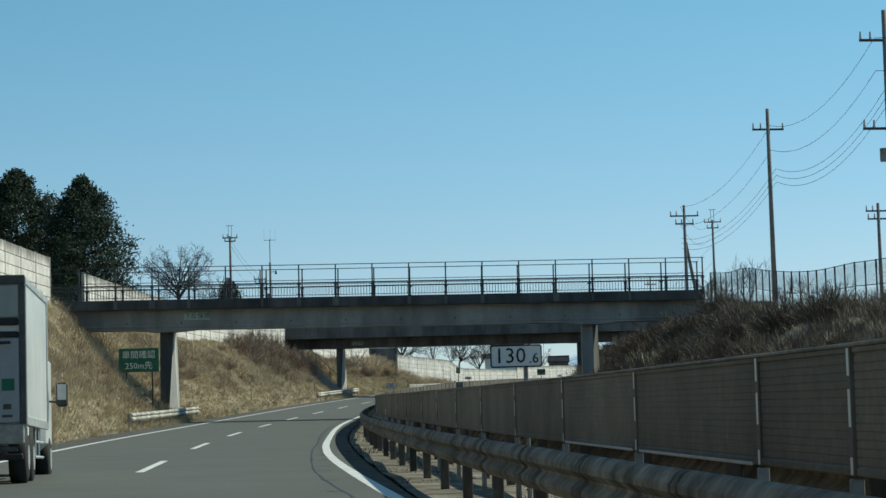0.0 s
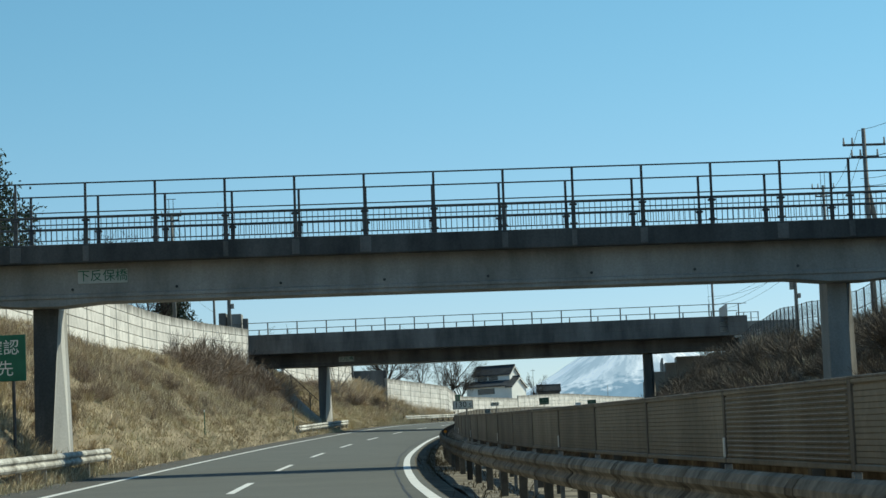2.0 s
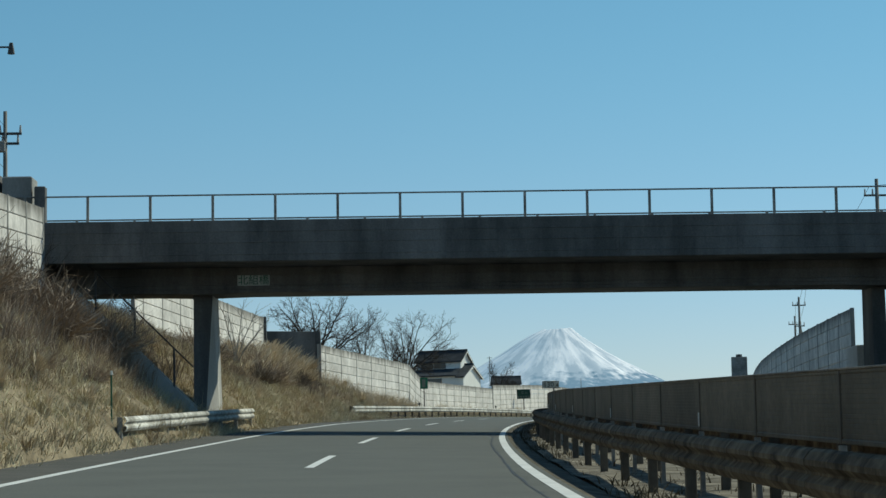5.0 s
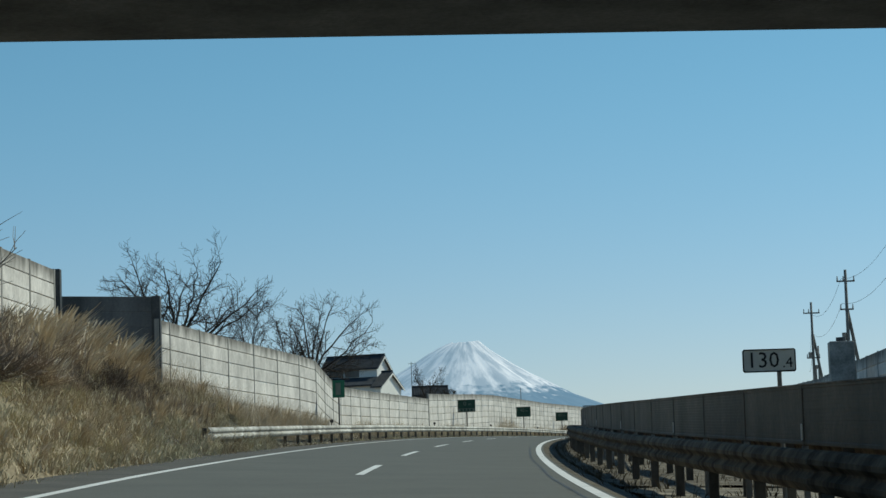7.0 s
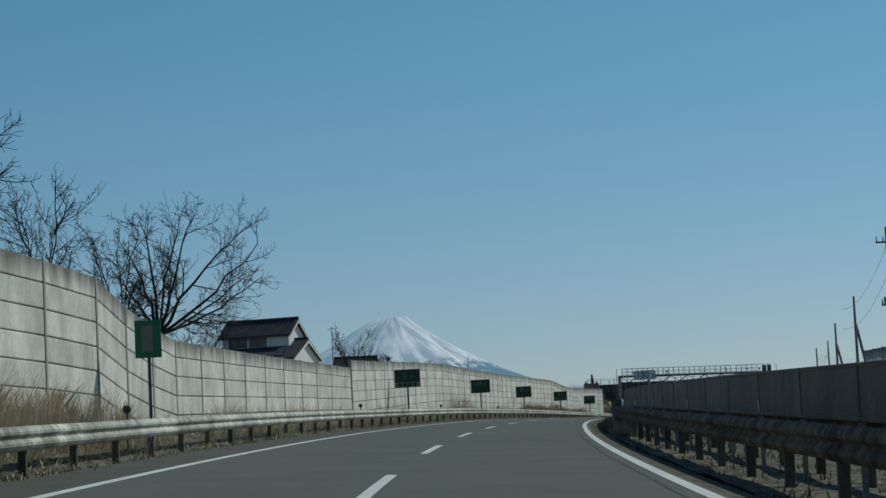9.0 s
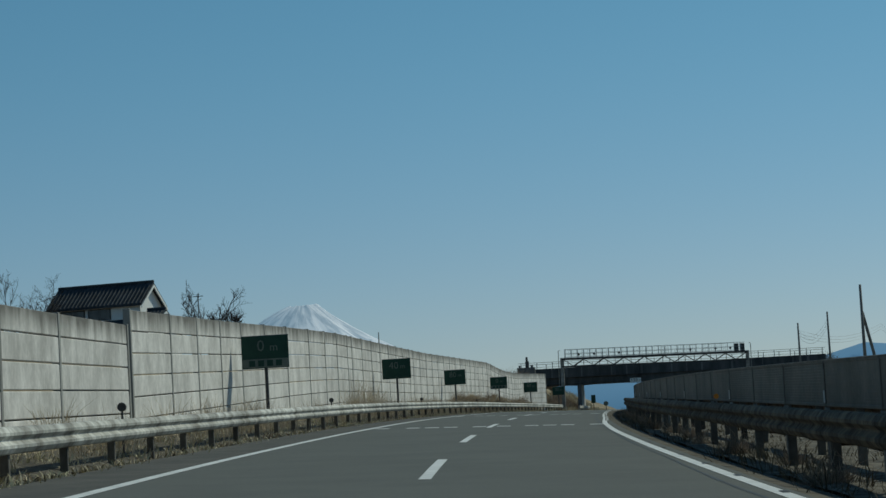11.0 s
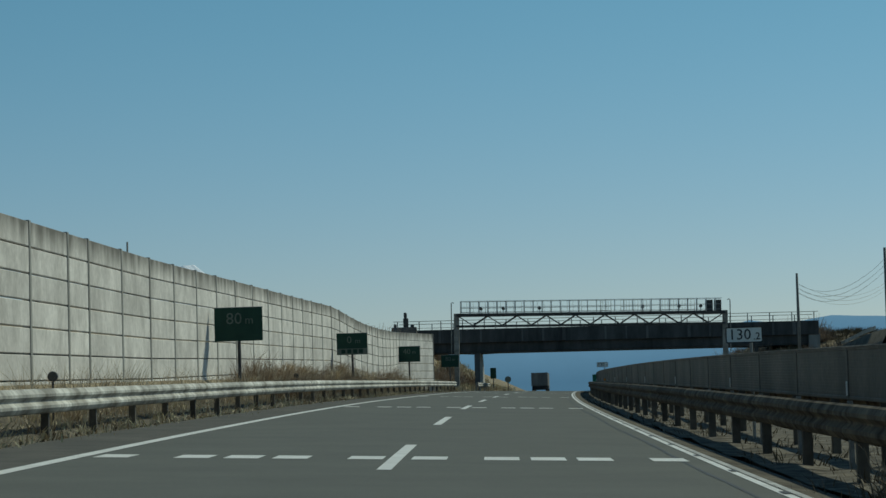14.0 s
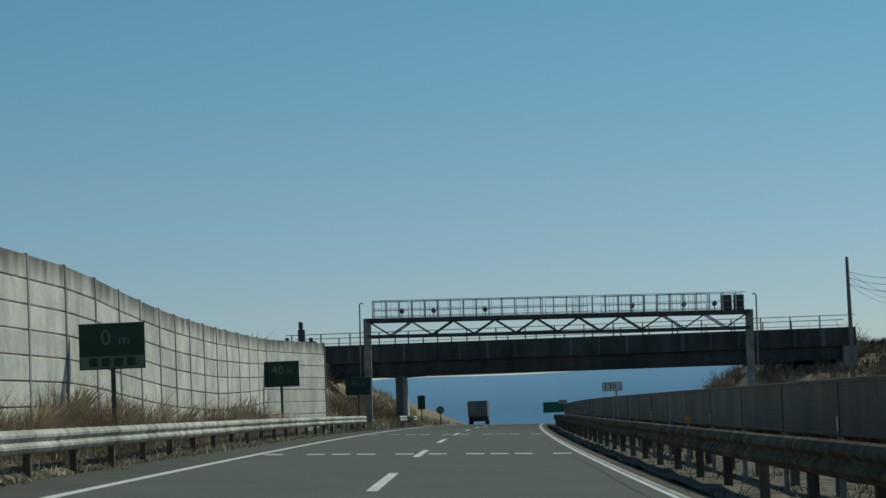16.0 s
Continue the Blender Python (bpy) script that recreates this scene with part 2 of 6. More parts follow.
# ---- the road's line: curvature (per km), slope and bank (percent, degrees) along its length ----
NODES = [-40, 0, 40, 80, 120, 160, 200, 240, 280, 320, 360, 400, 440, 480, 520, 560, 600, 640, 680, 720, 760]
KAPPA = [-1.47, -0.77, 0.32, 1.07, 0.86, 0.90, 0.89, 0.90, 0.84, 0.68, 0.72, 0.49, 0.39, 0.30, 0.27, 0.22, 0.16, 0.10, 0.05, 0.01, -0.03]
SLOPE = [1.86, 2.23, 2.75, 3.02, 3.53, 3.97, 4.19, 3.84, 3.51, 3.17, 2.86, 2.60, 2.24, 1.91, 1.84, 1.61, 1.42, 1.26, 1.12, 1.00, 0.89]
BANK = [0.94, 0.60, 0.32, 0.53, 0.47, 0.77, 0.89, 1.97, 1.84, 1.94, 1.81, 2.13, 2.03, 2.23, 2.06, 1.95, 1.83, 1.77, 1.73, 1.72, 1.71]
S0, S1 = -160, 1500
_s = np.arange(S0, S1 + 1.0)
_th = np.cumsum(np.interp(_s, NODES, KAPPA) * 1e-3)
_slope = np.interp(_s, NODES + [820, 900], SLOPE + [-1.6, -2.0]) * 1e-2
_i0 = -S0
_th -= _th[_i0]
_x, _y, _z = np.cumsum(np.sin(_th)), np.cumsum(np.cos(_th)), np.cumsum(_slope)
_x, _y, _z = _x - _x[_i0], _y - _y[_i0], _z - _z[_i0]
_bank = np.radians(np.interp(_s, NODES, BANK))


def heading(s):
    return float(np.interp(s, _s, _th))


def P(s, lat, up=0.0):
    """The place at s metres along the road, lat to its right, up above the lane line."""
    th = heading(s)
    return Vector((float(np.interp(s, _s, _x)) + lat * math.cos(th), float(np.interp(s, _s, _y)) - lat * math.sin(th), float(np.interp(s, _s, _z)) + up))


def surf(s, lat):
    """Height of the banked carriageway above the lane line."""
    return -lat * math.tan(float(np.interp(s, _s, _bank)))


def R(s, lat, up=0.0):
    return P(s, lat, surf(s, lat) + up)


def at(s, lat, up=0.0, turn=0.0):
    """A pose there: x to the right of the road, y along it, z up; turned by degrees (counter-clockwise from above)."""
    return Matrix.Translation(P(s, lat, up)) @ Matrix.Rotation(-heading(s) + radians(turn), 4, "Z")


# ---- building helpers ----
class Geo:
    def __init__(self):
        self.v, self.f = [], []

    def add(self, vs, fs):
        k = len(self.v)
        self.v += [tuple(p) for p in vs]
        self.f += [tuple(k + i for i in q) for q in fs]
        return self

    def box(self, x0, x1, y0, y1, z0, z1, m=None, c=0.0, taper=1.0):
        """A box, its edges cut by c; taper narrows its top in x and y."""
        cx, cy = (x0 + x1) / 2, (y0 + y1) / 2
        rings = []
        for z, inset, t in ((z0, c, 1), (z0 + c, 0, 1), (z1 - c, 0, taper), (z1, c, taper)) if c else ((z0, 0, 1), (z1, 0, taper)):
            hx, hy = (x1 - x0) / 2 * t - inset, (y1 - y0) / 2 * t - inset
            k = c * 0.7
            if c:
                rings.append([(cx - hx + k, cy - hy, z), (cx + hx - k, cy - hy, z), (cx + hx, cy - hy + k, z), (cx + hx, cy + hy - k, z), (cx + hx - k, cy + hy, z), (cx - hx + k, cy + hy, z), (cx - hx, cy + hy - k, z), (cx - hx, cy - hy + k, z)])
            else:
                rings.append([(cx - hx, cy - hy, z), (cx + hx, cy - hy, z), (cx + hx, cy + hy, z), (cx - hx, cy + hy, z)])
        return self.loft([[Vector(p) if m is None else m @ Vector(p) for p in r] for r in rings])

    def loft(self, rings, caps=True, closed=True):
        k, n = len(self.v), len(rings[0])
        for r in rings:
            self.v += [tuple(p) for p in r]
        for i in range(len(rings) - 1):
            for j in range(n if closed else n - 1):
                a, b = k + i * n + j, k + i * n + (j + 1) % n
                self.f.append((a, b, b + n, a + n))
        if caps and closed:
            self.f.append(tuple(range(k + n - 1, k - 1, -1)))
            self.f.append(tuple(range(k + (len(rings) - 1) * n, k + len(rings) * n)))
        return self

    def tube(self, pts, r, n=6, r1=None):
        pts = [Vector(p) for p in pts]
        rings = []
        for i, p in enumerate(pts):
            d = (pts[min(i + 1, len(pts) - 1)] - pts[max(i - 1, 0)]).normalized()
            a = d.orthogonal().normalized() if abs(d.z) > 0.95 else d.cross(Vector((0, 0, 1))).normalized()
            b = d.cross(a)
            q = r if r1 is None else r + (r1 - r) * i / max(1, len(pts) - 1)
            rings.append([p + (a * math.cos(6.2832 * j / n) + b * math.sin(6.2832 * j / n)) * q for j in range(n)])
        return self.loft(rings)

    def mesh(self, name):
        me = bpy.data.meshes.new(name)
        me.from_pydata(self.v, [], self.f)
        me.update()
        return me


def part(name, geo, material, parent=None, label="", m=None, smooth=False):
    """One mesh object, under its thing or part. geo: a Geo, or a mesh shared with others."""
    me = geo.mesh(name) if isinstance(geo, Geo) else geo
    if not me.materials:
        me.materials.append(material)
    if smooth:
        me.polygons.foreach_set("use_smooth", [True] * len(me.polygons))
    ob = new(name, me)
    if parent:
        ob.parent = parent
    if m is not None:
        ob.matrix_basis = m
    return tagged(ob, label=label)


def thing(name, m, label, category, group="", kind=""):
    ob = new(name)
    ob.empty_display_size = 0.3
    ob.matrix_basis = m
    return tagged(ob, label, category, group, kind)


def letters(text, size, material, parent, m, name="lettering", deep=0.006, align="CENTER"):
    cu = bpy.data.curves.new(name, "FONT")
    cu.body, cu.size, cu.align_x, cu.align_y, cu.extrude, cu.resolution_u = text, size, align, "CENTER", deep / 2, 2
    tmp = bpy.data.objects.new(name, cu)
    scene.collection.objects.link(tmp)
    bpy.context.view_layer.update()
    me = bpy.data.meshes.new_from_object(tmp.evaluated_get(bpy.context.evaluated_depsgraph_get()))
    bpy.data.objects.remove(tmp)
    me.name = name
    me.materials.clear()
    return part(name, me, material, parent, m=m)


def ribbon(name, s0, s1, lats, up, material, step=4.0, parent=None, height=None):
    """A strip that follows the banked carriageway."""
    g = Geo()
    n = max(1, round((s1 - s0) / step))
    rows = []
    for i in range(n + 1):
        s = s0 + (s1 - s0) * i / n
        rows.append([R(s, a, up if height is None else height(s, a)) for a in lats])
    g.loft(rows, caps=False, closed=False)
    return part(name, g, material, parent)


def upright(x, z, y=0.0):
    """Pose of lettering on a plate that faces -y."""
    return pose(x, y, z, 90, 0, 0)

# ---- carriageways ----
road_ob = ribbon("road", -60, 900, [-3.75, -1.8, 0, 1.8, 3.66], 0.0, ASPHALT)
tagged(road_ob, "grey asphalt motorway carriageway curving gently right", "road", kind="structure")
tagged(ribbon("shoulder", -60, 900, [-5.05, -4.4, -3.75], -0.006, SHOULDER), "dark asphalt shoulder strip beside the carriageway", "shoulder", kind="structure")
# the gutter's soil colour also carries the shade cast by the median rail
tagged(ribbon("gutter", -60, 900, [3.66, 4.05, 4.12], -0.006, VERGE, height=lambda s, a: -0.004 if a < 4 else (-0.05 if a < 4.1 else -0.25)), "dirty edge strip beside the median, darkened for the rail's shade", "gutter", kind="structure")
tagged(ribbon("road_2", -60, 900, [6.6, 10.0, 14.6], -0.02, ASPHALT), "grey asphalt opposite carriageway beyond the median", "road", kind="structure")
for nm, a0, a1 in (("edge_line", -3.70, -3.52), ("edge_line", 6.95, 7.12)):
    ribbon(nm, -60, 900, [a0, a1], 0.004, PAINT, parent=road_ob)
RIGHT_LINE = [(20, 3.74), (28, 3.68), (34, 3.56), (42, 3.41), (47, 3.34), (53, 3.29), (61, 3.30), (72, 3.39), (80, 3.42), (95, 3.37), (104, 3.33), (135, 3.34), (150, 3.40), (160, 3.42), (180, 3.38), (224, 3.43), (335, 3.42), (356, 3.33), (372, 3.28), (386, 3.31), (395, 3.42), (402, 3.48), (430, 3.47)]


def edge_strip(name, s0, s1, line, shift, wide, material, step=2.0):
    """A painted strip along the right edge, shifted from a line given by its lateral places."""
    g = Geo()
    n = round((s1 - s0) / step)
    rows = []
    for i in range(n + 1):
        q = s0 + (s1 - s0) * i / n
        a0 = float(np.interp(q, [r[0] for r in line], [r[1] for r in line])) + shift
        w = wide(q) if callable(wide) else wide
        rows.append([R(q, a0, 0.004), R(q, a0 + w, 0.004)])
    return part(name, g.loft(rows, caps=False, closed=False), material, road_ob)


edge_strip("edge_line", -60, 392, RIGHT_LINE, 0.0, lambda q: float(np.interp(q, [120, 350], [0.185, 0.15])), PAINT)
edge_strip("edge_line", 392, 900, RIGHT_LINE, 0.0, 0.085, PAINT)
edge_strip("edge_line", 392, 900, RIGHT_LINE, 0.115, 0.075, PAINT_WORN)
for k in range(32):
    ribbon("line_stud", 331.3 + 4.28 * k, 331.7 + 4.28 * k, [3.50, 3.58], 0.010, TAR, parent=road_ob)
for k in range(12):
    ribbon("line_stud", 47.0 + 4.28 * k, 47.5 + 4.28 * k, [3.22, 3.30], 0.004, TAR, parent=road_ob)
tagged(ribbon("median_strip", -60, 236, [4.12, 4.9, 5.7, 6.6], -0.06, GRAVEL, height=lambda s, a: -0.055 + 0.03 * math.sin(s * 0.9 + a * 3)), "pale dry soil on the median under the rail", "median", kind="structure")
tagged(ribbon("median_strip_2", 236, 700, [4.12, 4.5, 4.9, 5.3, 5.7, 6.6], -0.06, MEDIAN_SOIL, step=2.0, height=lambda s, a: -0.045 + 0.035 * math.sin(s * 1.1 + a * 5) * math.sin(s * 0.37 + a)), "dirty brown soil on the median under the rail", "median", kind="structure")
# the wavering tar joint along the right edge line
g = Geo()
rows = []
rng = random.Random(4)
for i in range(0, 481):
    s = -40 + 1.5 * i
    w = rng.uniform(0.025, 0.05)
    o = float(np.interp(s, [20, 30, 35, 41, 46, 61, 70, 104, 127, 152, 177, 240], [3.42, 3.22, 3.07, 2.95, 2.94, 3.10, 3.17, 3.10, 3.14, 3.13, 3.16, 3.22])) + 0.02 * math.sin(s * 0.31) + rng.uniform(-0.012, 0.012)
    rows.append([R(s, o, 0.003), R(s, o + w, 0.003)])
part("tar_joint", g.loft(rows, caps=False, closed=False), TAR, road_ob)
for k in range(60):
    q = 27 + 3.9 * k + rng.uniform(-1.0, 1.0)
    ribbon("crack", q, q + 0.10, [3.02 if q < 55 else 3.16, 3.26 + rng.uniform(-0.04, 0.05)], 0.0035, TAR, parent=road_ob)
for k in range(-2, 42):
    ribbon("lane_dash", 1.1 + 20 * k, 9.1 + 20 * k, [-0.075, 0.075], 0.004, PAINT, parent=road_ob)
for s in (383.4, 424.2, 464.2, 504.2, 543.8):
    for a in (-3.21, -2.30, -1.74, -1.19, -0.34, 0.38, 1.20, 1.73, 2.26, 3.10):
        ribbon("distance_mark", s - 0.35, s + 0.60, [a - 0.20, a + 0.20], 0.004, PAINT, parent=road_ob)

# ---- ground ----
LEFT_TOP = [(-200, 8.0), (117, 6.4), (160, 5.2), (225, 4.9), (240, 4.2), (276, 3.0), (282, 1.6), (305, 0.95), (360, 0.75), (545, 0.75), (556, 2.8), (600, 4.2), (700, 3.0), (900, 1.0)]
LEFT_EDGE = [(-200, -11.4), (225, -11.6), (274, -11.2), (278, -8.8), (300, -7.2), (545, -6.3), (552, -9.5), (600, -11.5), (1500, -12)]
LEFT_BACK = [(-200, 8.0), (117, 6.8), (240, 5.4), (300, 3.0), (420, 3.0), (560, 3.6), (640, 4.6), (900, 1.5)]
RIGHT_TOP = [(-200, 3.0), (60, 3.2), (90, 3.6), (110, 4.4), (126, 5.0), (160, 4.0), (190, 4.2), (205, 3.9), (216, 3.6), (222, 4.2), (227, 3.4), (234, 2.2), (256, 1.4), (275, 0.8), (480, 0.6), (580, 0.8), (598, 1.4), (611, 2.6), (618, 3.9), (624, 4.6), (640, 4.8), (700, 2.5), (900, 0.5)]


def table(rows, s):
    return float(np.interp(s, [r[0] for r in rows], [r[1] for r in rows]))


def ground_up(s, a):
    """Height of the ground above the lane line."""
    under = surf(s, a) - 0.22
    if -5.0 <= a <= 4.1:
        return under
    if a < -5.0:
        edge, top = table(LEFT_EDGE, s), table(LEFT_TOP, s)
        toe = surf(s, -5.0) - 0.02
        if a > edge:
            t = (-5.0 - a) / (-5.0 - edge)
            w = t ** float(np.interp(s, [90, 112, 124, 140, 206, 213, 220, 227, 280, 300], [0.95, 1.4, 1.4, 0.85, 0.85, 1.28, 1.28, 0.85, 0.85, 1.9]))
            return toe + (top - toe) * w + 0.25 * noise.noise(Vector((s * 0.13, a * 0.5, 0))) * min(1, t * 4) * min(1, (top - toe) * 0.4)
        back = table(LEFT_BACK, s)
        return top + (back - top) * min(1, (edge - a) / 4.0) + 0.3 * noise.noise(Vector((s * 0.03, a * 0.03, 3))) * min(1, (edge - a) / 8)
    if a <= 6.5:
        return surf(s, a) - 0.12 + 0.05 * noise.noise(Vector((s * 0.8, a * 1.5, 9)))
    if a <= 14.7:
        return under
    top = table(RIGHT_TOP, s)
    base = surf(s, 14.7) - 0.05
    t = min(1, (a - 14.7) / 6.6)
    return base + (top - base) * t + 0.3 * noise.noise(Vector((s * 0.11, a * 0.4, 5))) * min(1, t * 3) * min(1, (top - base) * 0.4)


LATS = [-250, -120, -70, -45, -30, -22, -17, -14, -12.6, -11.8, -11.2, -10.4, -9.6, -8.8, -8.2, -7.6, -7.0, -6.4, -5.9, -5.4, -5.0, -4.6, -4.0, 4.0, 4.3, 4.6, 5.0, 5.4, 5.8, 6.2, 6.7, 7.2, 14.4, 14.8, 15.4, 16.2, 17.2, 18.2, 19.2, 20.2, 21.2, 22.4, 25, 32, 50, 90, 150, 250]
rows_s = [-150, -100, -70] + [-60 + 2.0 * i for i in range(361)] + [680, 720, 780, 850, 950, 1100, 1400]
g = Geo()
mid_n = Vector((math.cos(radians(10)), -math.sin(radians(10)), 0))
mid_t = Vector((math.sin(radians(10)), math.cos(radians(10)), 0))
grid = []
for s in rows_s:
    row = [P(s, a, ground_up(s, a)) for a in LATS]
    lo, hi = row[0] - mid_n * 4200, row[-1] + mid_n * 4200
    lo.z = hi.z = -8.0
    grid.append([lo] + row + [hi])
first = [p - mid_t * 4200 for p in grid[0]]
last = [p + mid_t * 3400 for p in grid[-1]]
for p in first + last:
    p.z = -8.0
grid = [first] + grid + [last]
g.loft(grid, caps=False, closed=False)
tagged(part("ground", g, EARTH, smooth=True), "dry winter earth with faded grass roots on the cutting's banks", "ground", kind="structure")

g = Geo()
rows = []
for i in range(175):
    s = 254 + 2.0 * i
    rows.append([P(s, a, ground_up(s, a) + (0.012 if a > -5.02 else 0.03)) for a in (-6.3, -5.9, -5.4, -5.0)])
tagged(part("verge", g.loft(rows, caps=False, closed=False), VERGE, smooth=True), "dark bare soil verge under the guard rail", "verge", kind="structure")

# ---- precast noise walls ----
top_mesh = Geo().box(-1.94, 1.94, -0.06, 0.06, 0.013, 0.487, c=0.014).mesh("concrete_panel")
panel_mesh = Geo().box(-1.95, 1.95, -0.06, 0.06, 0.013, 0.487, c=0.014).mesh("concrete_panel")
post_mesh = {}


def wall(name, pts, rows, label, step=4.0, joints=None, first=0.5, row=0.5):
    """pts: (s, lat, top) corners along it; panels as high as row between posts, the uppermost as high as first."""
    root = thing(name, Matrix.Identity(4), label, "wall", kind="structure")
    ss = [p[0] for p in pts]
    n = max(1, round((ss[-1] - ss[0]) / step))
    st = [ss[0] + (ss[-1] - ss[0]) * i / n for i in range(n + 1)]
    if joints is not None:
        st = sorted([ss[0]] + [q for q in joints if ss[0] + 0.5 < q < ss[-1] - 0.5] + [ss[-1]])
        n = len(st) - 1
    for brk in ss[1:-1] if joints is None else ():
        j = min(range(1, n), key=lambda i: abs(st[i] - brk))
        st[j] = brk
    for i, s in enumerate(st):
        lat, top = np.interp(s, ss, [p[1] for p in pts]), np.interp(s, ss, [p[2] for p in pts])
        h = rows * 0.5 + 0.3
        if h not in post_mesh:
            post_mesh[h] = Geo().box(-0.075, 0.075, -0.08, 0.08, -h, 0.0, c=0.008).mesh("post")
        part("post", post_mesh[h], POST_C, root, m=at(s, float(lat), float(top) + 0.01))
        if i == len(st) - 1:
            break
        s2 = st[i + 1]
        lat2, top2 = np.interp(s2, ss, [p[1] for p in pts]), np.interp(s2, ss, [p[2] for p in pts])
        a, b = P(s, float(lat), float(top)), P(s2, float(lat2), float(top2))
        d = b - a
        flat = math.hypot(d.x, d.y)
        ang = math.atan2(d.y, d.x)
        tilt = Matrix.Rotation(-math.atan2(d.z, flat), 4, "Y")
        base = Matrix.Translation((a + b) / 2) @ Matrix.Rotation(ang, 4, "Z")
        for r in range(rows):
            part("concrete_panel", panel_mesh if r else top_mesh, PANEL_C if r else PANEL_TOP, root, m=base @ Matrix.Translation((0, 0, -first - row * r)) @ tilt @ Matrix.Diagonal((flat / 4.0, 1, (row if r else first) / 0.5, 1)))
    return root


wall("noise_wall_1", [(56, -11.4, 8.9), (117, -11.3, 8.4)], 5, "grey precast concrete panel noise wall on top of the bank")
wall("noise_wall_2", [(129, -11.5, 8.2), (160, -11.6, 7.8), (167, -11.6, 7.7), (173.6, -11.6, 7.54), (182, -11.6, 7.37), (190, -11.5, 7.27), (199, -11.25, 7.24), (204.4, -11.0, 7.23), (209.7, -10.85, 7.25), (216.7, -10.8, 7.3)], 6, "pale precast concrete panel noise wall above the grassy bank", joints=[133, 137.5, 142, 146.5, 151, 155.7, 160.5, 165.3, 169.9, 173.5, 177, 181.4, 185.8, 190.1, 194, 197.3, 200.5, 203.3, 206.2, 209, 211.6, 214.2])
wall("noise_wall_3", [(237, -11.4, 6.72), (273, -11.3, 5.93)], 6, "pale precast concrete panel noise wall beyond the second bridge", joints=[239, 243.5, 248, 252.5, 257, 261.5, 265.8, 269.5], first=0.46, row=0.47)
wall("noise_wall_4", [(276.8, -8.7, 4.46), (286.5, -7.9, 4.2), (304.3, -6.65, 3.84), (310, -6.75, 3.2), (317, -7.0, 2.84), (330, -7.1, 2.84), (363.6, -7.15, 2.86)], 6, "pale precast concrete panel noise wall curving beside the road", joints=[278.3, 282.6, 287, 291.6, 296.2, 300.8, 304.8, 308.6, 312.8, 317.3, 321.9, 326.5, 331.3, 336.2, 341.2, 346.4, 351.2, 356.2], first=0.43, row=0.49)
wall("noise_wall_5", [(364, -7.15, 3.2), (380, -7.2, 3.43), (396, -7.2, 3.7), (409, -7.18, 3.86), (453, -7.1, 3.88), (470, -7.05, 4.0), (495, -7.0, 4.16), (499, -6.95, 4.19), (503, -6.9, 4.11), (507, -6.74, 3.9), (512, -6.53, 3.69), (519, -6.25, 3.56), (526, -6.4, 3.64), (532, -6.6, 3.72), (540, -6.9, 3.87), (545.2, -7.1, 3.99), (549, -5.4, 3.9)], 8, "tall stained precast concrete panel noise wall beside the road", joints=[369.6, 374, 378.3, 382.6, 388, 393.7, 400.1, 405.3, 409.5, 413.4, 415.2, 419.3, 423.4, 427.4, 431.6, 435.4, 438.9, 442.5, 444.7, 448.7, 452.6, 456.4, 460.4, 464.4, 468.6, 472.9, 477.2, 481.3, 485, 488.5, 492, 496, 499.7, 503.1, 505.7, 508.2, 510.7, 512.9, 515.1, 517.4, 520, 523, 527.3, 531.5, 536, 540.6], first=0.47, row=0.475)
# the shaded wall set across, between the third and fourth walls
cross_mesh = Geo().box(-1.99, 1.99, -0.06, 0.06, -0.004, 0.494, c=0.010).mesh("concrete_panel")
cross = thing("noise_wall_6", Matrix.Identity(4), "weathered concrete wall set across the bank, darkened for shade", "wall", kind="structure")
a, b = P(275.5, -11.9, 5.3), P(276.9, -8.75, 5.15)
for r in range(6):
    d = b - a
    base = Matrix.Translation((a + b) / 2) @ Matrix.Rotation(math.atan2(d.y, d.x), 4, "Z")
    # the darker concrete stands for the shade on this wall
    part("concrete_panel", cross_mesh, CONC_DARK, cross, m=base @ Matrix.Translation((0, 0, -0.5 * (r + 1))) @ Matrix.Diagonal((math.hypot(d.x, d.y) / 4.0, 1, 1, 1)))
for s, lat, top, h in ((276.9, -8.72, 5.2, 3.8), (273.6, -11.3, 5.95, 3.5)):
    part("post", Geo().box(-0.14, 0.14, -0.14, 0.14, -h, 0.02, c=0.015), STEEL_DARK, cross, "dark steel end post", m=at(s, lat, top))

# ---- guard rails ----
WB = [(0.0, 0.0), (0.035, 0.02), (0.075, 0.075), (0.075, 0.115), (0.02, 0.165), (0.02, 0.185), (0.075, 0.235), (0.075, 0.275), (0.035, 0.33), (0.0, 0.35)]


def beam_mesh(side):
    """A W beam 4 m long along y, its ridges towards side."""
    g = Geo()
    rings = []
    for y in (-2.02, 2.02):
        outer = [Vector((side * x, y, z)) for x, z in WB]
        inner = [Vector((side * (x - 0.012), y, z)) for x, z in reversed(WB)]
        rings.append(outer + inner)
    return g.loft(rings).mesh("beam")


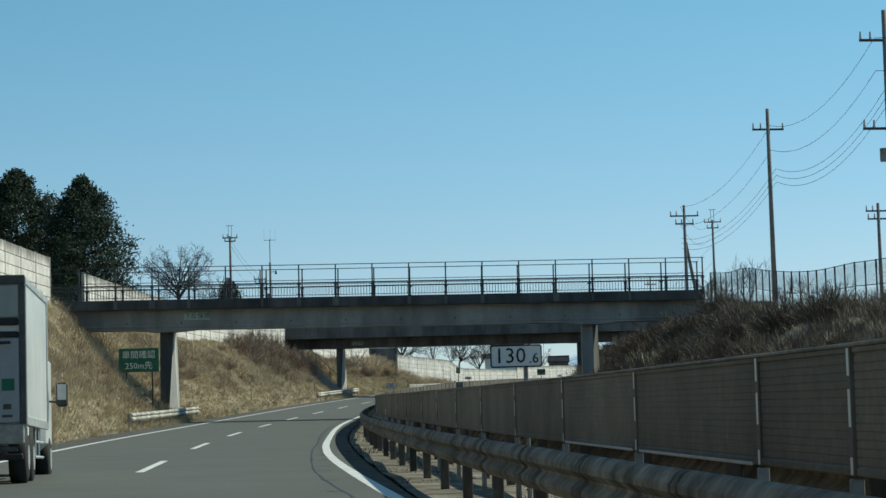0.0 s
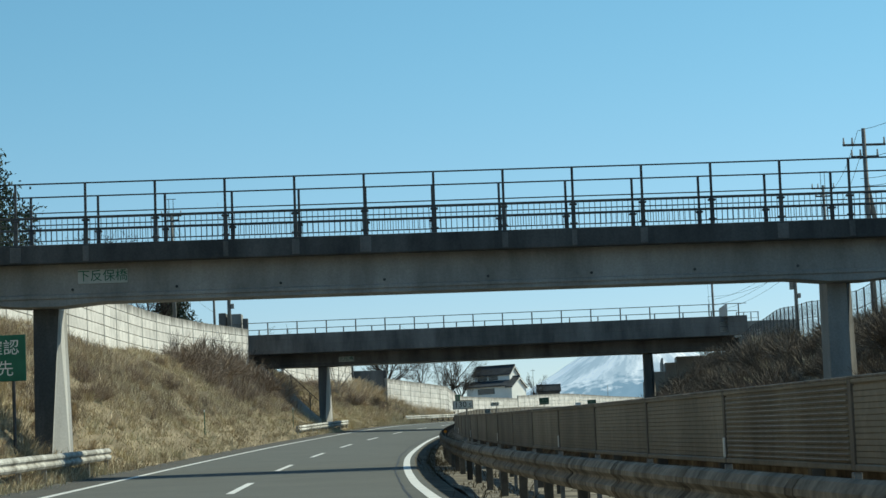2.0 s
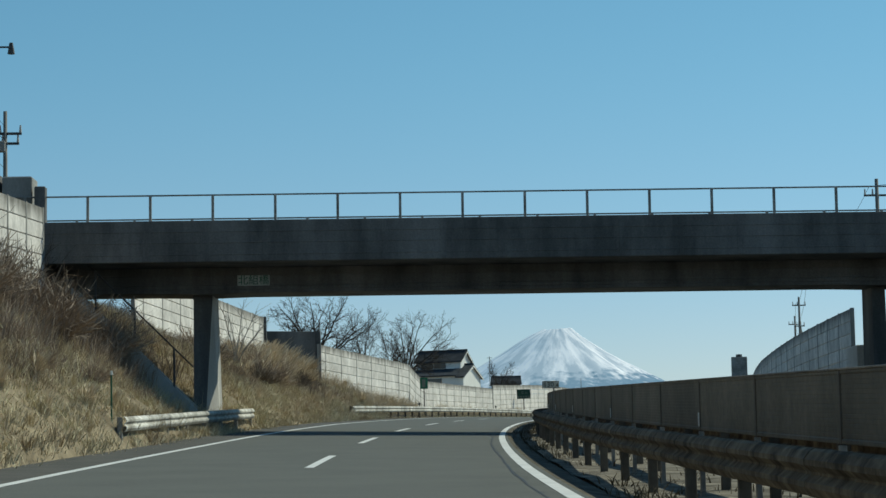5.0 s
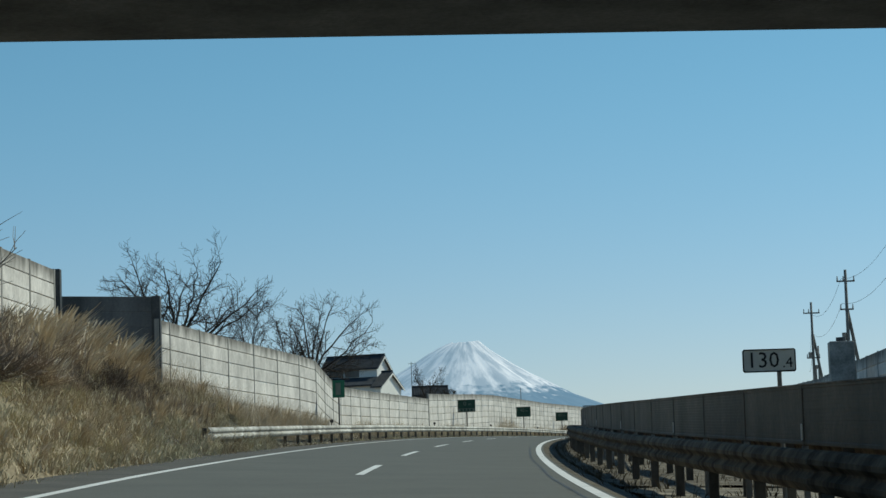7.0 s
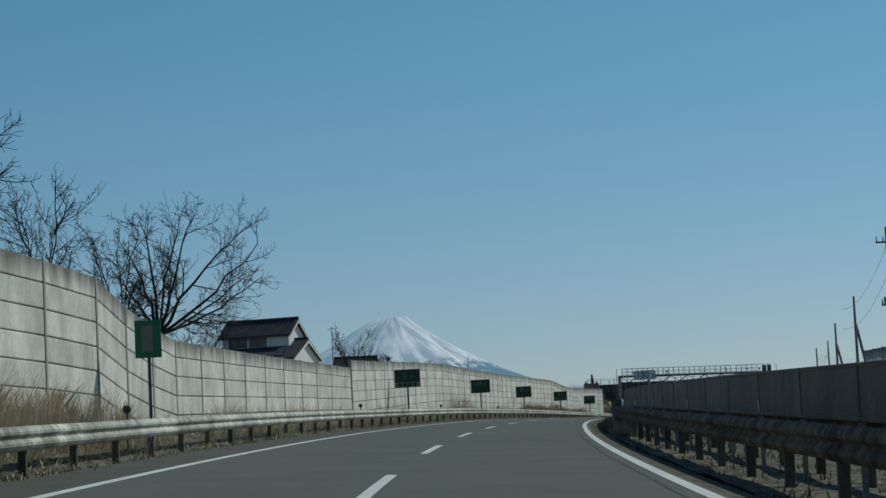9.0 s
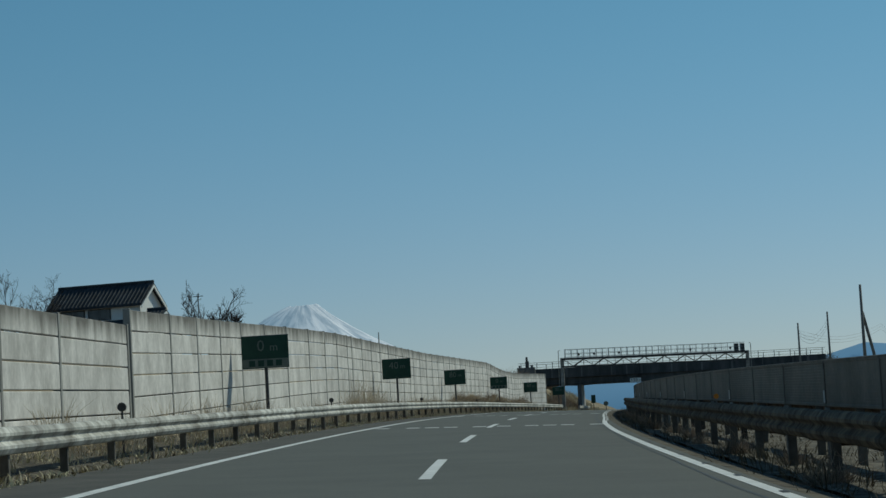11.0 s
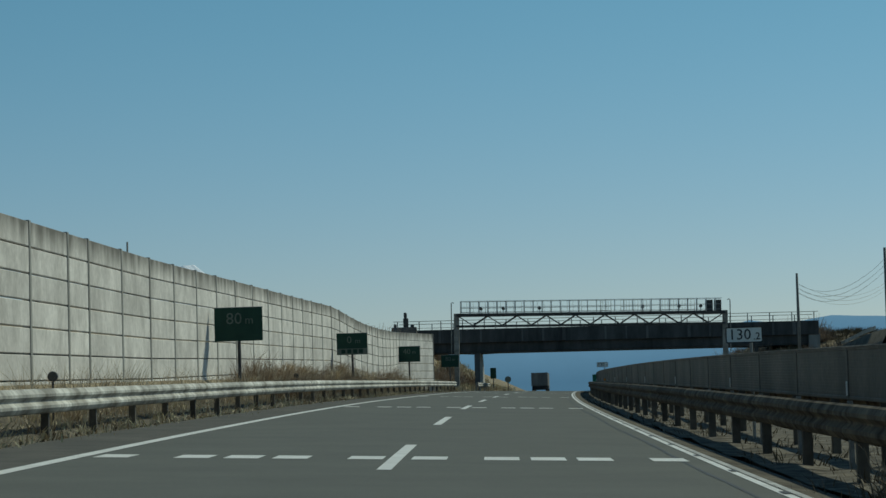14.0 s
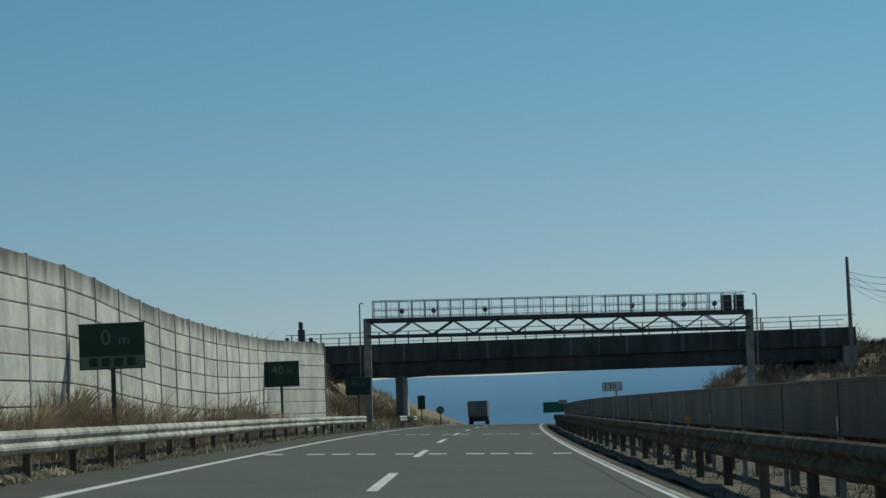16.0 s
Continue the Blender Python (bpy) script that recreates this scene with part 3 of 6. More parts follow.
def guardrail(name, s0, s1, lat, side, material, post_mat, label, base=0.42, lat_end=None, group="", splices=False):
    """side: +1 faces right, -1 faces left."""
    root = thing(name, at(s0, lat, surf(s0, lat)), label, "guard rail", group)
    inv = root.matrix_basis.inverted()
    bm_ = beam_mesh(side)
    pm = Geo().box(-0.057, 0.057, -0.057, 0.057, -0.45, base + 0.34, c=0.012).mesh("post")
    cap = Geo().box(-0.075, 0.075, -0.05, 0.05, base + 0.1, base + 0.26, c=0.01).mesh("bracket")
    n = round((s1 - s0) / 4)
    lap = None
    if splices:
        g = Geo()
        lap = g.loft([[Vector((side * (x + 0.006), y, z)) for x, z in WB] + [Vector((side * (x - 0.004), y, z)) for x, z in reversed(WB)] for y in (-0.10, 0.14)]).mesh("splice")
    for i in range(n + 1):
        s = s0 + 4 * i
        la = lat if lat_end is None else lat + (lat_end - lat) * i / max(1, n)
        p = part("post", pm, post_mat, root, m=inv @ at(s, la - side * 0.09, surf(s, la)))
        if i < n:
            s2 = s + 4
            la2 = lat if lat_end is None else lat + (lat_end - lat) * (i + 1) / max(1, n)
            a, b = R(s, la, base), R(s2, la2, base)
            d = (b - a).normalized()
            x = d.cross(Vector((0, 0, 1))).normalized()
            rot = Matrix((x, d, x.cross(d))).transposed().to_4x4()
            if lap:
                part("splice", lap, RAIL_LAP, root, "dark overlapping splice", m=inv @ Matrix.Translation(a) @ rot)
            part("beam", bm_, material, root, m=inv @ Matrix.Translation((a + b) / 2 + Vector((0, 0, 0.002 * (i % 2)))) @ rot @ Matrix.Diagonal((1, (b - a).length / 4.0, 1, 1)))
    return root


guardrail("guardrail", -20, 108, 4.55, -1, RAIL_DIRTY, RAIL_POST, "grimy brown steel W-beam guard rail along the median", base=0.36, splices=True)
guardrail("guardrail", 108, 428, 4.55, -1, RAIL_DARK, RAIL_POST, "dark rusty steel W-beam guard rail along the median", base=0.36, splices=True)
guardrail("guardrail", 428, 640, 4.55, -1, RAIL_MID, RAIL_POST, "grimy grey steel W-beam guard rail along the median", base=0.36, splices=True)
guardrail("guardrail", -20, 640, 5.62, 1, RAIL_DARK, RAIL_POST, "grimy steel W-beam guard rail behind the median screen", base=0.36)
guardrail("guardrail", 263.2, 571.2, -5.25, 1, RAIL_PALE, RAIL_POST, "pale galvanised W-beam guard rail at the road edge", base=0.36)
guardrail("guardrail", 99.4, 127.4, -5.2, 1, RAIL_PALE, GALV_OLD, "short pale guard rail in front of the bridge pier", base=0.36)
guardrail("guardrail", 197.2, 225.2, -5.2, 1, RAIL_PALE, GALV_OLD, "short pale guard rail in front of the second bridge pier", base=0.36)
guardrail("guardrail", 600, 620, -5.2, 1, RAIL_PALE, GALV_OLD, "short pale guard rail in front of the third bridge pier", base=0.36)

# ---- median screen: louvred panels between posts ----
SCREEN_POST = mat("brown painted post", (0.085, 0.074, 0.06), (0.15, 0.135, 0.112), 1.2, 0.6, grain=0.2, bump_scale=12, streak=0.3)
screen = thing("median_screen", at(20, 5.05, surf(20, 5.05)), "dark brown louvred panels between steel posts on the median", "screen")
inv = screen.matrix_basis.inverted()
g = Geo()
for k in range(13):
    z = 0.03 + 0.046 * k
    g.loft([[Vector((-0.008, y, z)), Vector((-0.003, y, z - 0.007)), Vector((0.01, y, z + 0.03)), Vector((-0.007, y, z + 0.038))] for y in (-1.95, 1.95)])
g.box(-0.02, 0.035, -1.95, 1.95, -0.03, 0.02, c=0.008)
g.box(-0.022, 0.035, -1.95, 1.95, 0.635, 0.675, c=0.008)
g.box(0.0, 0.02, -1.94, 1.94, 0.0, 0.65)
old_mesh = g.mesh("louvre_panel")
# newer panels: shallow ribs, almost smooth
g = Geo()
for k in range(13):
    z = 0.03 + 0.046 * k
    g.box(-0.008, 0.0, -1.95, 1.95, z, z + 0.040, c=0.003)
g.box(-0.014, 0.035, -1.95, 1.95, -0.03, 0.02, c=0.008)
g.box(-0.016, 0.035, -1.95, 1.95, 0.635, 0.675, c=0.008)
g.box(-0.005, 0.02, -1.94, 1.94, 0.0, 0.65)
louvre_mesh = g.mesh("louvre_panel")
SQUAT = Matrix.Diagonal((1, 1, 0.818, 1))
leg_mesh = Geo().box(-0.028, 0.03, -0.03, 0.03, -0.9, -0.035, c=0.006).mesh("leg")
sp_mesh = Geo().box(-0.019, 0.05, -0.045, 0.045, -0.032, 0.68, c=0.006).mesh("post")
cap_mesh = Geo().box(-0.026, 0.045, -1.995, 1.995, 0.672, 0.695, c=0.006).mesh("cap")
SCREEN_CAP = mat("worn pale cap", (0.12, 0.105, 0.085), (0.28, 0.25, 0.21), 1.5, 0.7, grain=0.25, bump_scale=12, random=0.2)
strip_mesh = Geo().box(-0.032, -0.020, -0.03, 0.03, 0.0, 0.16, c=0.004).mesh("reflective_strip")
foot_mesh = Geo().tube([(-0.16, 0, -0.16), (-0.15, 0, 0.0), (-0.09, 0, 0.07), (0.1, 0, 0.08), (0.17, 0, 0.02), (0.18, 0, -0.05)], 0.02, 6).mesh("hook")
# posts stand about 4.5 m apart, with a short panel at 10 m and at 49 m
SCREEN_S = [-12.05 + 4.5 * k for k in range(6)] + [12.55 + 4.5 * k for k in range(9)] + [50.47 + 4.44 * k for k in range(124)]
BARE_EDGE = (12.55, 17.05)
for i, (s, s2) in enumerate(zip(SCREEN_S, SCREEN_S[1:])):
    span = Matrix.Diagonal((1, (s2 - s) / 4.0, 1, 1))
    base = 0.735
    part("post", sp_mesh, LOUVRE_DARK if 212 < s < 422 else SCREEN_POST, screen, m=inv @ at(s, 5.05, surf(s, 5.05) + base) @ SQUAT)
    part("leg", leg_mesh, GALV_OLD if s < 62 else GALV, screen, "bare galvanised leg below the panels", m=inv @ at(s, 5.05, surf(s, 5.05) + base))
    near = s < 62
    for z, k in (((-0.02, 0.5), (0.19, 1.1), (0.42, 0.8)) if near else ((0.02, 1.0),) if i % 3 == 0 else ()):
        part("reflective_strip", strip_mesh, SIGN_WHITE, screen, m=inv @ at(s, 5.05 if not near else 5.062, surf(s, 5.05) + base + z) @ Matrix.Diagonal((1.0, 0.8 if near else 1.0, k, 1)))
    part("hook", foot_mesh, GALV_OLD if near else GALV, screen, m=inv @ at(s - 0.85, 4.88, surf(s, 5.05) + base - 0.14) @ Matrix.Diagonal((0.5, 0.7, 0.5, 1) if near else (0.75, 0.9, 0.8, 1)))
    a, b = R(s, 5.05, base), R(s2, 5.05, base)
    d = (b - a).normalized()
    x = d.cross(Vector((0, 0, 1))).normalized()
    rot = Matrix((x, d, x.cross(d))).transposed().to_4x4()
    pan = part("louvre_panel", louvre_mesh if s > 92 or s < 48 else old_mesh, LOUVRE_OLIVE if s > 422 else LOUVRE_DARK if s > 212 else LOUVRE if s > 92 else LOUVRE_SMOOTH if s < 48 else LOUVRE_OLD, screen, m=inv @ Matrix.Translation((a + b) / 2) @ rot @ SQUAT @ span)
    part("cap", cap_mesh, SCREEN_CAP, pan, "pale worn cap strip")
    if s in BARE_EDGE:
        part("bare_edge", Geo().box(-0.024, -0.016, -1.85, 1.85, -0.034, -0.012, c=0.003), GALV, pan, "bare bright lower edge")
    if abs(s - 72.67) < 0.1:
        # pale bars stand in for light along this panel's slat edges
        for k in range(13):
            part("worn_slat", Geo().box(-0.024, -0.010, -1.9, 1.9, 0.043 + 0.046 * k, 0.053 + 0.046 * k, c=0.003), GALV_OLD, pan, "pale bar painting light on the slat's edge")

# ---- bridges ----


def bridge(name, s, deck, girder, x0, x1, top, bottom, split, piers, rail, label, skew=0.0, dark=CONC_DARK, light=CONC, haunch=0.0, pier_mat=CONC_DARK, base_up=-0.3, foot_up=-0.6, roll=0.0):
    """Deck across the road. deck, girder: their depths along the road; x0..x1: its ends to the right of the lane line; top, split, bottom: heights."""
    root = thing(name, at(s, 0, 0, skew) @ Matrix.Rotation(radians(roll), 4, "Y"), label, "bridge")
    y0, y1 = deck
    part("parapet_kerb", Geo().box(x0, x1, y0, y0 + 0.34, split, top, c=0.02), dark, root, "dark stained and shaded concrete kerb")
    part("parapet_kerb", Geo().box(x0, x1, y1 - 0.34, y1, split, top, c=0.02), dark, root, "dark stained and shaded concrete kerb")
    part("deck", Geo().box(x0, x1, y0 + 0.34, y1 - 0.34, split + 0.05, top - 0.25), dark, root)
    xs = [x0]
    for px_, *_ in piers:
        xs += [px_ - 1.6, px_ - 0.5, px_ + 0.5, px_ + 1.6]
    xs += [x1]
    rings = []
    for x in xs:
        dz = haunch if any(abs(x - q[0]) < 1 for q in piers) else 0
        rings.append([Vector((x, girder[0], split + 0.045)), Vector((x, girder[1], split + 0.045)), Vector((x, girder[1], bottom - dz)), Vector((x, girder[0], bottom - dz))])
    gd = part("girder", Geo().loft(rings), light, root, "weathered grey concrete girder")
    # drip mouldings and anchor plates along the face
    x = x0 + 0.46
    k = 0
    while x < x1 - 0.5:
        w = (0.07, 0.10, 0.15, 0.08)[k % 4]
        part("drain_block", Geo().box(x - w, x + w, y0 - 0.012, y0 + 0.1, split + 0.04, top - 0.05, c=0.01), CONC_DARK, root, "paler patch on the kerb's face")
        x += 1.882 * (1 + (k * 7 % 3 == 0))
        k += 1
    # round anchor heads along the girder's foot, and small dark ones between them
    bolt = Geo().tube([(0, -0.03, 0), (0, 0.01, 0)], 0.075, 12).mesh("anchor_head")
    pin = Geo().tube([(0, -0.03, 0), (0, 0.01, 0)], 0.04, 8).mesh("bolt")
    for k in range(int((x1 - x0) / 2.82)):
        if dark is light:
            break
        part("anchor_head", bolt, CONC if light is CONC else CONC_DARK, gd, m=pose(x0 + 0.68 + 2.82 * k, girder[0] - 0.005, bottom + 0.31))
        part("bolt", pin, dark, gd, m=pose(x0 + 1.89 + 2.82 * k, girder[0] - 0.005, bottom + 0.34))
    part("flange", Geo().box(x0, x1, girder[0] - 0.05, girder[1] + 0.05, bottom + 0.10, bottom + 0.22, c=0.02), light, gd)
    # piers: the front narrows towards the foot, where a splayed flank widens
    for x, wt_, wb, fb in piers:
        xl, ya = x - wt_ / 2, girder[0] + (0.75 if girder[1] < 2 else 0.1)
        yb = ya + max(1.2, girder[1] - girder[0] - 0.15)
        rings, flank = [], []
        for z, w, f in ((foot_up, wb, fb - 0.06), (bottom + 0.02, wt_, wt_ - 0.03 if x < 0 else 0.63 * wt_)):
            rings.append([Vector((xl, ya, z)), Vector((xl + f, ya, z)), Vector((xl + w, yb - 0.12, z)), Vector((xl + w, yb, z)), Vector((xl, yb, z))])
            flank.append([Vector((xl + f + 0.004, ya - 0.002, z)), Vector((xl + w + 0.006, yb - 0.12, z)), Vector((xl + w - 0.05, yb - 0.10, z)), Vector((xl + f - 0.03, ya + 0.05, z))])
        # front and flank take paler or darker concrete to paint in light and shade
        pr = part("pier", Geo().loft(rings), pier_mat if x < 0 else light, root, "concrete pier, lit and shaded sides toned apart")
        part("flank", Geo().loft(flank), CONC_LIGHT if x < 0 else CONC_DARK, pr, "splayed flank of the pier, toned for how light falls on it")
    rail(root, x0, x1, top, y0, y1)
    return root


def railing(root, x0, x1, z, y, heights, spacing, r=0.03, start=0.0, balusters=0.0, material=None, name="railing"):
    """One railing as a part: each post, each rail and each baluster under it."""
    material = material or GALV_OLD
    rl = part(name, Geo().tube([(x0, y, z + heights[-1]), (x1, y, z + heights[-1])], r, 6), material, root, "thin grey steel railing")
    for h in heights[:-1]:
        part("rail", Geo().tube([(x0, y, z + h), (x1, y, z + h)], r * 0.8, 6), material, rl)
    pm = Geo().box(-r * 1.5, r * 1.5, -r * 1.5, r * 1.5, -0.05, heights[-1], c=0.006).mesh("post")
    x = x0 + start
    while x <= x1:
        part("post", pm, material, rl, m=pose(x, y, z))
        x += spacing
    if balusters:
        bm_ = Geo().box(-0.006, 0.006, -0.006, 0.006, 0.08, balusters).mesh("baluster")
        n = int((x1 - x0) / 0.165)
        if n > 280:
            g = Geo()
            for i in range(n):
                q = x0 + 0.165 * i
                g.box(q - 0.009, q + 0.009, y - 0.009, y + 0.009, z + 0.08, z + balusters)
            tagged(part("baluster", g, material, rl), kind="stuff")
        else:
            for i in range(n):
                part("baluster", bm_, material, rl, m=pose(x0 + 0.165 * i, y, z))
    return rl


def rail_1(root, x0, x1, top, y0, y1):
    for y, single in ((y0 + 0.14, True), (y1 - 0.14, False)):
        rl = railing(root, x0, x1, top, y, (0.11, 0.875, 1.67), 1.882, 0.022, start=0.46, material=STEEL_DARK)
        part("hand_rail", Geo().box(x0, x1, y - 0.05, y + 0.03, top + 0.70, top + 0.765, c=0.012), STEEL_DARK, rl)
        sleeve = Geo().box(-0.055, 0.055, -0.05, 0.05, -0.02, 0.74, c=0.01).mesh("sleeve")
        collar = Geo().box(-0.105, 0.105, -0.055, 0.055, -0.03, 0.03, c=0.015).mesh("collar")
        x = x0 + 0.46
        while x <= x1:
            part("sleeve", sleeve, STEEL_DARK, rl, m=pose(x, y, top))
            for z in (0.13, 0.655):
                part("collar", collar, STEEL_DARK, rl, m=pose(x, y, top + z))
            x += 1.882
        n = int((x1 - x0) / 0.15)
        if single:
            bar = Geo().box(-0.008, 0.008, -0.008, 0.008, 0.1, 0.72).mesh("baluster")
            for i in range(n):
                part("baluster", bar, STEEL_DARK, rl, m=pose(x0 + 0.15 * i, y, top))
        else:
            g = Geo()
            for i in range(n):
                q = x0 + 0.07 + 0.15 * i
                g.box(q - 0.008, q + 0.008, y - 0.008, y + 0.008, top + 0.1, top + 0.72)
            tagged(part("baluster", g, STEEL_DARK, rl), kind="stuff")


def rail_2(root, x0, x1, top, y0, y1):
    railing(root, x0, x1, top, y0 + 0.14, (0.82,), 1.98, 0.028, start=0.4)
    railing(root, x0, x1, top, y1 - 0.14, (0.45, 0.82), 1.98, 0.028, start=1.1)


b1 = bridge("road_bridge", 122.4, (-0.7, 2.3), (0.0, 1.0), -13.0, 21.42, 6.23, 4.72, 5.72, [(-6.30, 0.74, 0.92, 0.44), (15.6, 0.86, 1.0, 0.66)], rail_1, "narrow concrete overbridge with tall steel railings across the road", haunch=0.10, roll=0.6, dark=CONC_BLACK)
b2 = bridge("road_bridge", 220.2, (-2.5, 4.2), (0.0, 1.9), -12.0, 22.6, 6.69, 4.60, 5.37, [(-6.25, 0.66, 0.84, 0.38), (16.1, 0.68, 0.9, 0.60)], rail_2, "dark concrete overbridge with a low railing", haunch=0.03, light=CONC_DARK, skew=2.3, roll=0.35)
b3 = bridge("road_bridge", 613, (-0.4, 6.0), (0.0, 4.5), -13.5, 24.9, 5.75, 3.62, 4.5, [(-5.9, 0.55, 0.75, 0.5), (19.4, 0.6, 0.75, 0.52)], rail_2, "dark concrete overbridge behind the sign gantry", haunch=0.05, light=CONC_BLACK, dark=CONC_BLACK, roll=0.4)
part("end_block", Geo().box(-12.35, -11.4, -2.3, -1.2, 6.3, 8.2, c=0.04), CONC, b2, "weathered concrete block at the end of the bridge")
part("end_block", Geo().box(-12.95, -12.45, -2.2, -1.4, 6.3, 8.3, c=0.04), CONC_DARK, b2, "dark stained and shaded concrete block")
part("end_post", Geo().box(-11.3, -10.95, -2.48, -2.1, 6.6, 7.85, c=0.03), CONC_DARK, b2, "dark stained and shaded concrete end post")
part("end_panel", Geo().loft([[Vector((x, y, z)) for x, y, z in ((20.75, yy, 5.6), (21.3, yy, 5.6), (21.3, yy, 7.55), (20.75, yy, 7.2))] for yy in (-2.5, -2.38)]), CONC_LIGHT, b2, "weathered grey end panel with a slanting top")
railing(b2, 21.9, 23.4, 5.75, -2.3, (0.35, 0.75, 1.15), 0.48, 0.025, start=0.02, material=GALV, name="side_railing")
part("side_kerb", Geo().box(21.7, 23.6, -2.45, -2.0, 5.2, 5.76, c=0.02), CONC_LIGHT, b2, "pale concrete kerb")
for xa, xb, z in ((15.9, 16.6, 2.9), (16.6, 17.4, 3.5), (17.4, 18.2, 4.1), (18.2, 21.0, 4.5)):
    part("retaining_wall", Geo().box(xa + 0.01, xb - 0.01, 4.6, 6.4, -0.6, z, c=0.03), CONC_LIGHT, b2, "stepped weathered concrete retaining wall")
# ledges left by the formwork on the second bridge's faces
for z, y, d in ((6.33, -2.5, 0.016), (5.98, -2.5, 0.016), (5.60, -2.5, 0.012), (5.16, 0.0, 0.02), (4.86, 0.0, 0.012)):
    part("formwork_ledge", Geo().box(-12.0, 22.6, y - d, y + 0.05, z - 0.02, z + 0.02, c=0.008), CONC_DARK, b2, "narrow ledge along the concrete face")
# abutments
for b, y0, y1, ends in ((b1, -0.6, 2.2, ((-16, -12.4, 5.9), (21.44, 25, 5.6))), (b2, -2.4, 4.1, ((-16, -11.9, 6.4), (22.0, 26, 6.3))), (b3, -0.3, 5.9, ((-20, -12.6, 5.3), (24, 25.0, 4.6)))):
    for x0, x1, z in ends:
        part("abutment", Geo().box(x0, x1, y0, y1, -0.5, z, c=0.03), CONC, b)

# name plates on the bridges
PLATE = mat("faded plate", (0.40, 0.44, 0.43), (0.52, 0.55, 0.54), 2, 0.6, grain=0.1, streak=0.2)
for b, x, z, w, h, text in ((b1, -4.65, 5.40, 1.34, 0.38, "下反保橋"), (b2, -4.55, 4.98, 1.05, 0.36, "北組橋")):
    pl = part("name_plate", Geo().box(-w / 2, w / 2, -0.03, 0.0, -h / 2, h / 2, c=0.006), PLATE, b, "faded pale name plate with green lettering", m=pose(x, -0.002, z))
    part("backing", Geo().box(-w / 2 + 0.02, w / 2 - 0.02, -0.036, -0.031, -h / 2 + 0.02, h / 2 - 0.02), PLATE, pl)
    letters(text, 0.34, SIGN_GREEN, pl, upright(0, 0, -0.040))

# ---- mountains far off ----


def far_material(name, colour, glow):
    # distance haze is painted in: a blue base colour and a blue glow
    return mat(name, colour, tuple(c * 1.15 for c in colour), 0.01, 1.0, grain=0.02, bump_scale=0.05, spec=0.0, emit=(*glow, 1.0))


mt_dir = Vector((math.sin(radians(9.42)), math.cos(radians(9.42)), 0))
mt_c = Vector((20, 260, 8)) + mt_dir * 4600
mt_h = 4600 * math.tan(radians(4.02))
mm = bpy.data.materials.new("far volcano")
mm.use_nodes = True
nt = mm.node_tree
bs = nt.nodes["Principled BSDF"]
bs.inputs["Roughness"].default_value, bs.inputs["Specular IOR Level"].default_value = 1.0, 0.0
tc = nt.nodes.new("ShaderNodeTexCoord")
sep = nt.nodes.new("ShaderNodeSeparateXYZ")
nt.links.new(tc.outputs["Object"], sep.inputs[0])
mp = nt.nodes.new("ShaderNodeMapping")
mp.inputs["Scale"].default_value = (0.035, 0.035, 0.012)
nt.links.new(tc.outputs["Object"], mp.inputs["Vector"])
nz = nt.nodes.new("ShaderNodeTexNoise")
nz.inputs["Scale"].default_value, nz.inputs["Detail"].default_value = 1.6, 7
nt.links.new(mp.outputs[0], nz.inputs["Vector"])
add = nt.nodes.new("ShaderNodeMath")
add.operation = "MULTIPLY_ADD"
add.inputs[1].default_value = 110.0
nt.links.new(nz.outputs["Fac"], add.inputs[0])
lean_x = nt.nodes.new("ShaderNodeMath")
lean_x.operation, lean_x.inputs[1].default_value = "MULTIPLY_ADD", -0.10
nt.links.new(sep.outputs["X"], lean_x.inputs[0])
nt.links.new(sep.outputs["Z"], lean_x.inputs[2])
nt.links.new(lean_x.outputs[0], add.inputs[2])
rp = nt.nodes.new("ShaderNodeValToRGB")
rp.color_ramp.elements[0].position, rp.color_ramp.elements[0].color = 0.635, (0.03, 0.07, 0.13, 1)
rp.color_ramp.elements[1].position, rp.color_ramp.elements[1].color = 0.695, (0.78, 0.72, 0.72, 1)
scl = nt.nodes.new("ShaderNodeMath")
scl.operation = "MULTIPLY"
scl.inputs[1].default_value = 1 / 400.0
nt.links.new(add.outputs[0], scl.inputs[0])
nt.links.new(scl.outputs[0], rp.inputs["Fac"])
# blue-grey gullies that run down from the summit
flat = nt.nodes.new("ShaderNodeVectorMath")
flat.operation, flat.inputs[1].default_value = "MULTIPLY", (1, 1, 0)
nt.links.new(tc.outputs["Object"], flat.inputs[0])
unit = nt.nodes.new("ShaderNodeVectorMath")
unit.operation = "NORMALIZE"
nt.links.new(flat.outputs[0], unit.inputs[0])
low = nt.nodes.new("ShaderNodeVectorMath")
low.operation, low.inputs[1].default_value = "MULTIPLY", (0, 0, 0.0035)
nt.links.new(tc.outputs["Object"], low.inputs[0])
both = nt.nodes.new("ShaderNodeVectorMath")
nt.links.new(unit.outputs[0], both.inputs[0])
nt.links.new(low.outputs[0], both.inputs[1])
gn = nt.nodes.new("ShaderNodeTexNoise")
gn.inputs["Scale"].default_value, gn.inputs["Detail"].default_value, gn.inputs["Roughness"].default_value = 5.5, 6, 0.62
nt.links.new(both.outputs[0], gn.inputs["Vector"])
gr = nt.nodes.new("ShaderNodeMapRange")
gr.inputs["From Min"].default_value, gr.inputs["From Max"].default_value = 0.40, 0.56
gr.inputs["To Min"].default_value, gr.inputs["To Max"].default_value = 0.62, 0.0
nt.links.new(gn.outputs["Fac"], gr.inputs["Value"])
gm = nt.nodes.new("ShaderNodeMix")
gm.data_type = "RGBA"
nt.links.new(gr.outputs["Result"], gm.inputs["Factor"])
nt.links.new(rp.outputs[0], gm.inputs["A"])
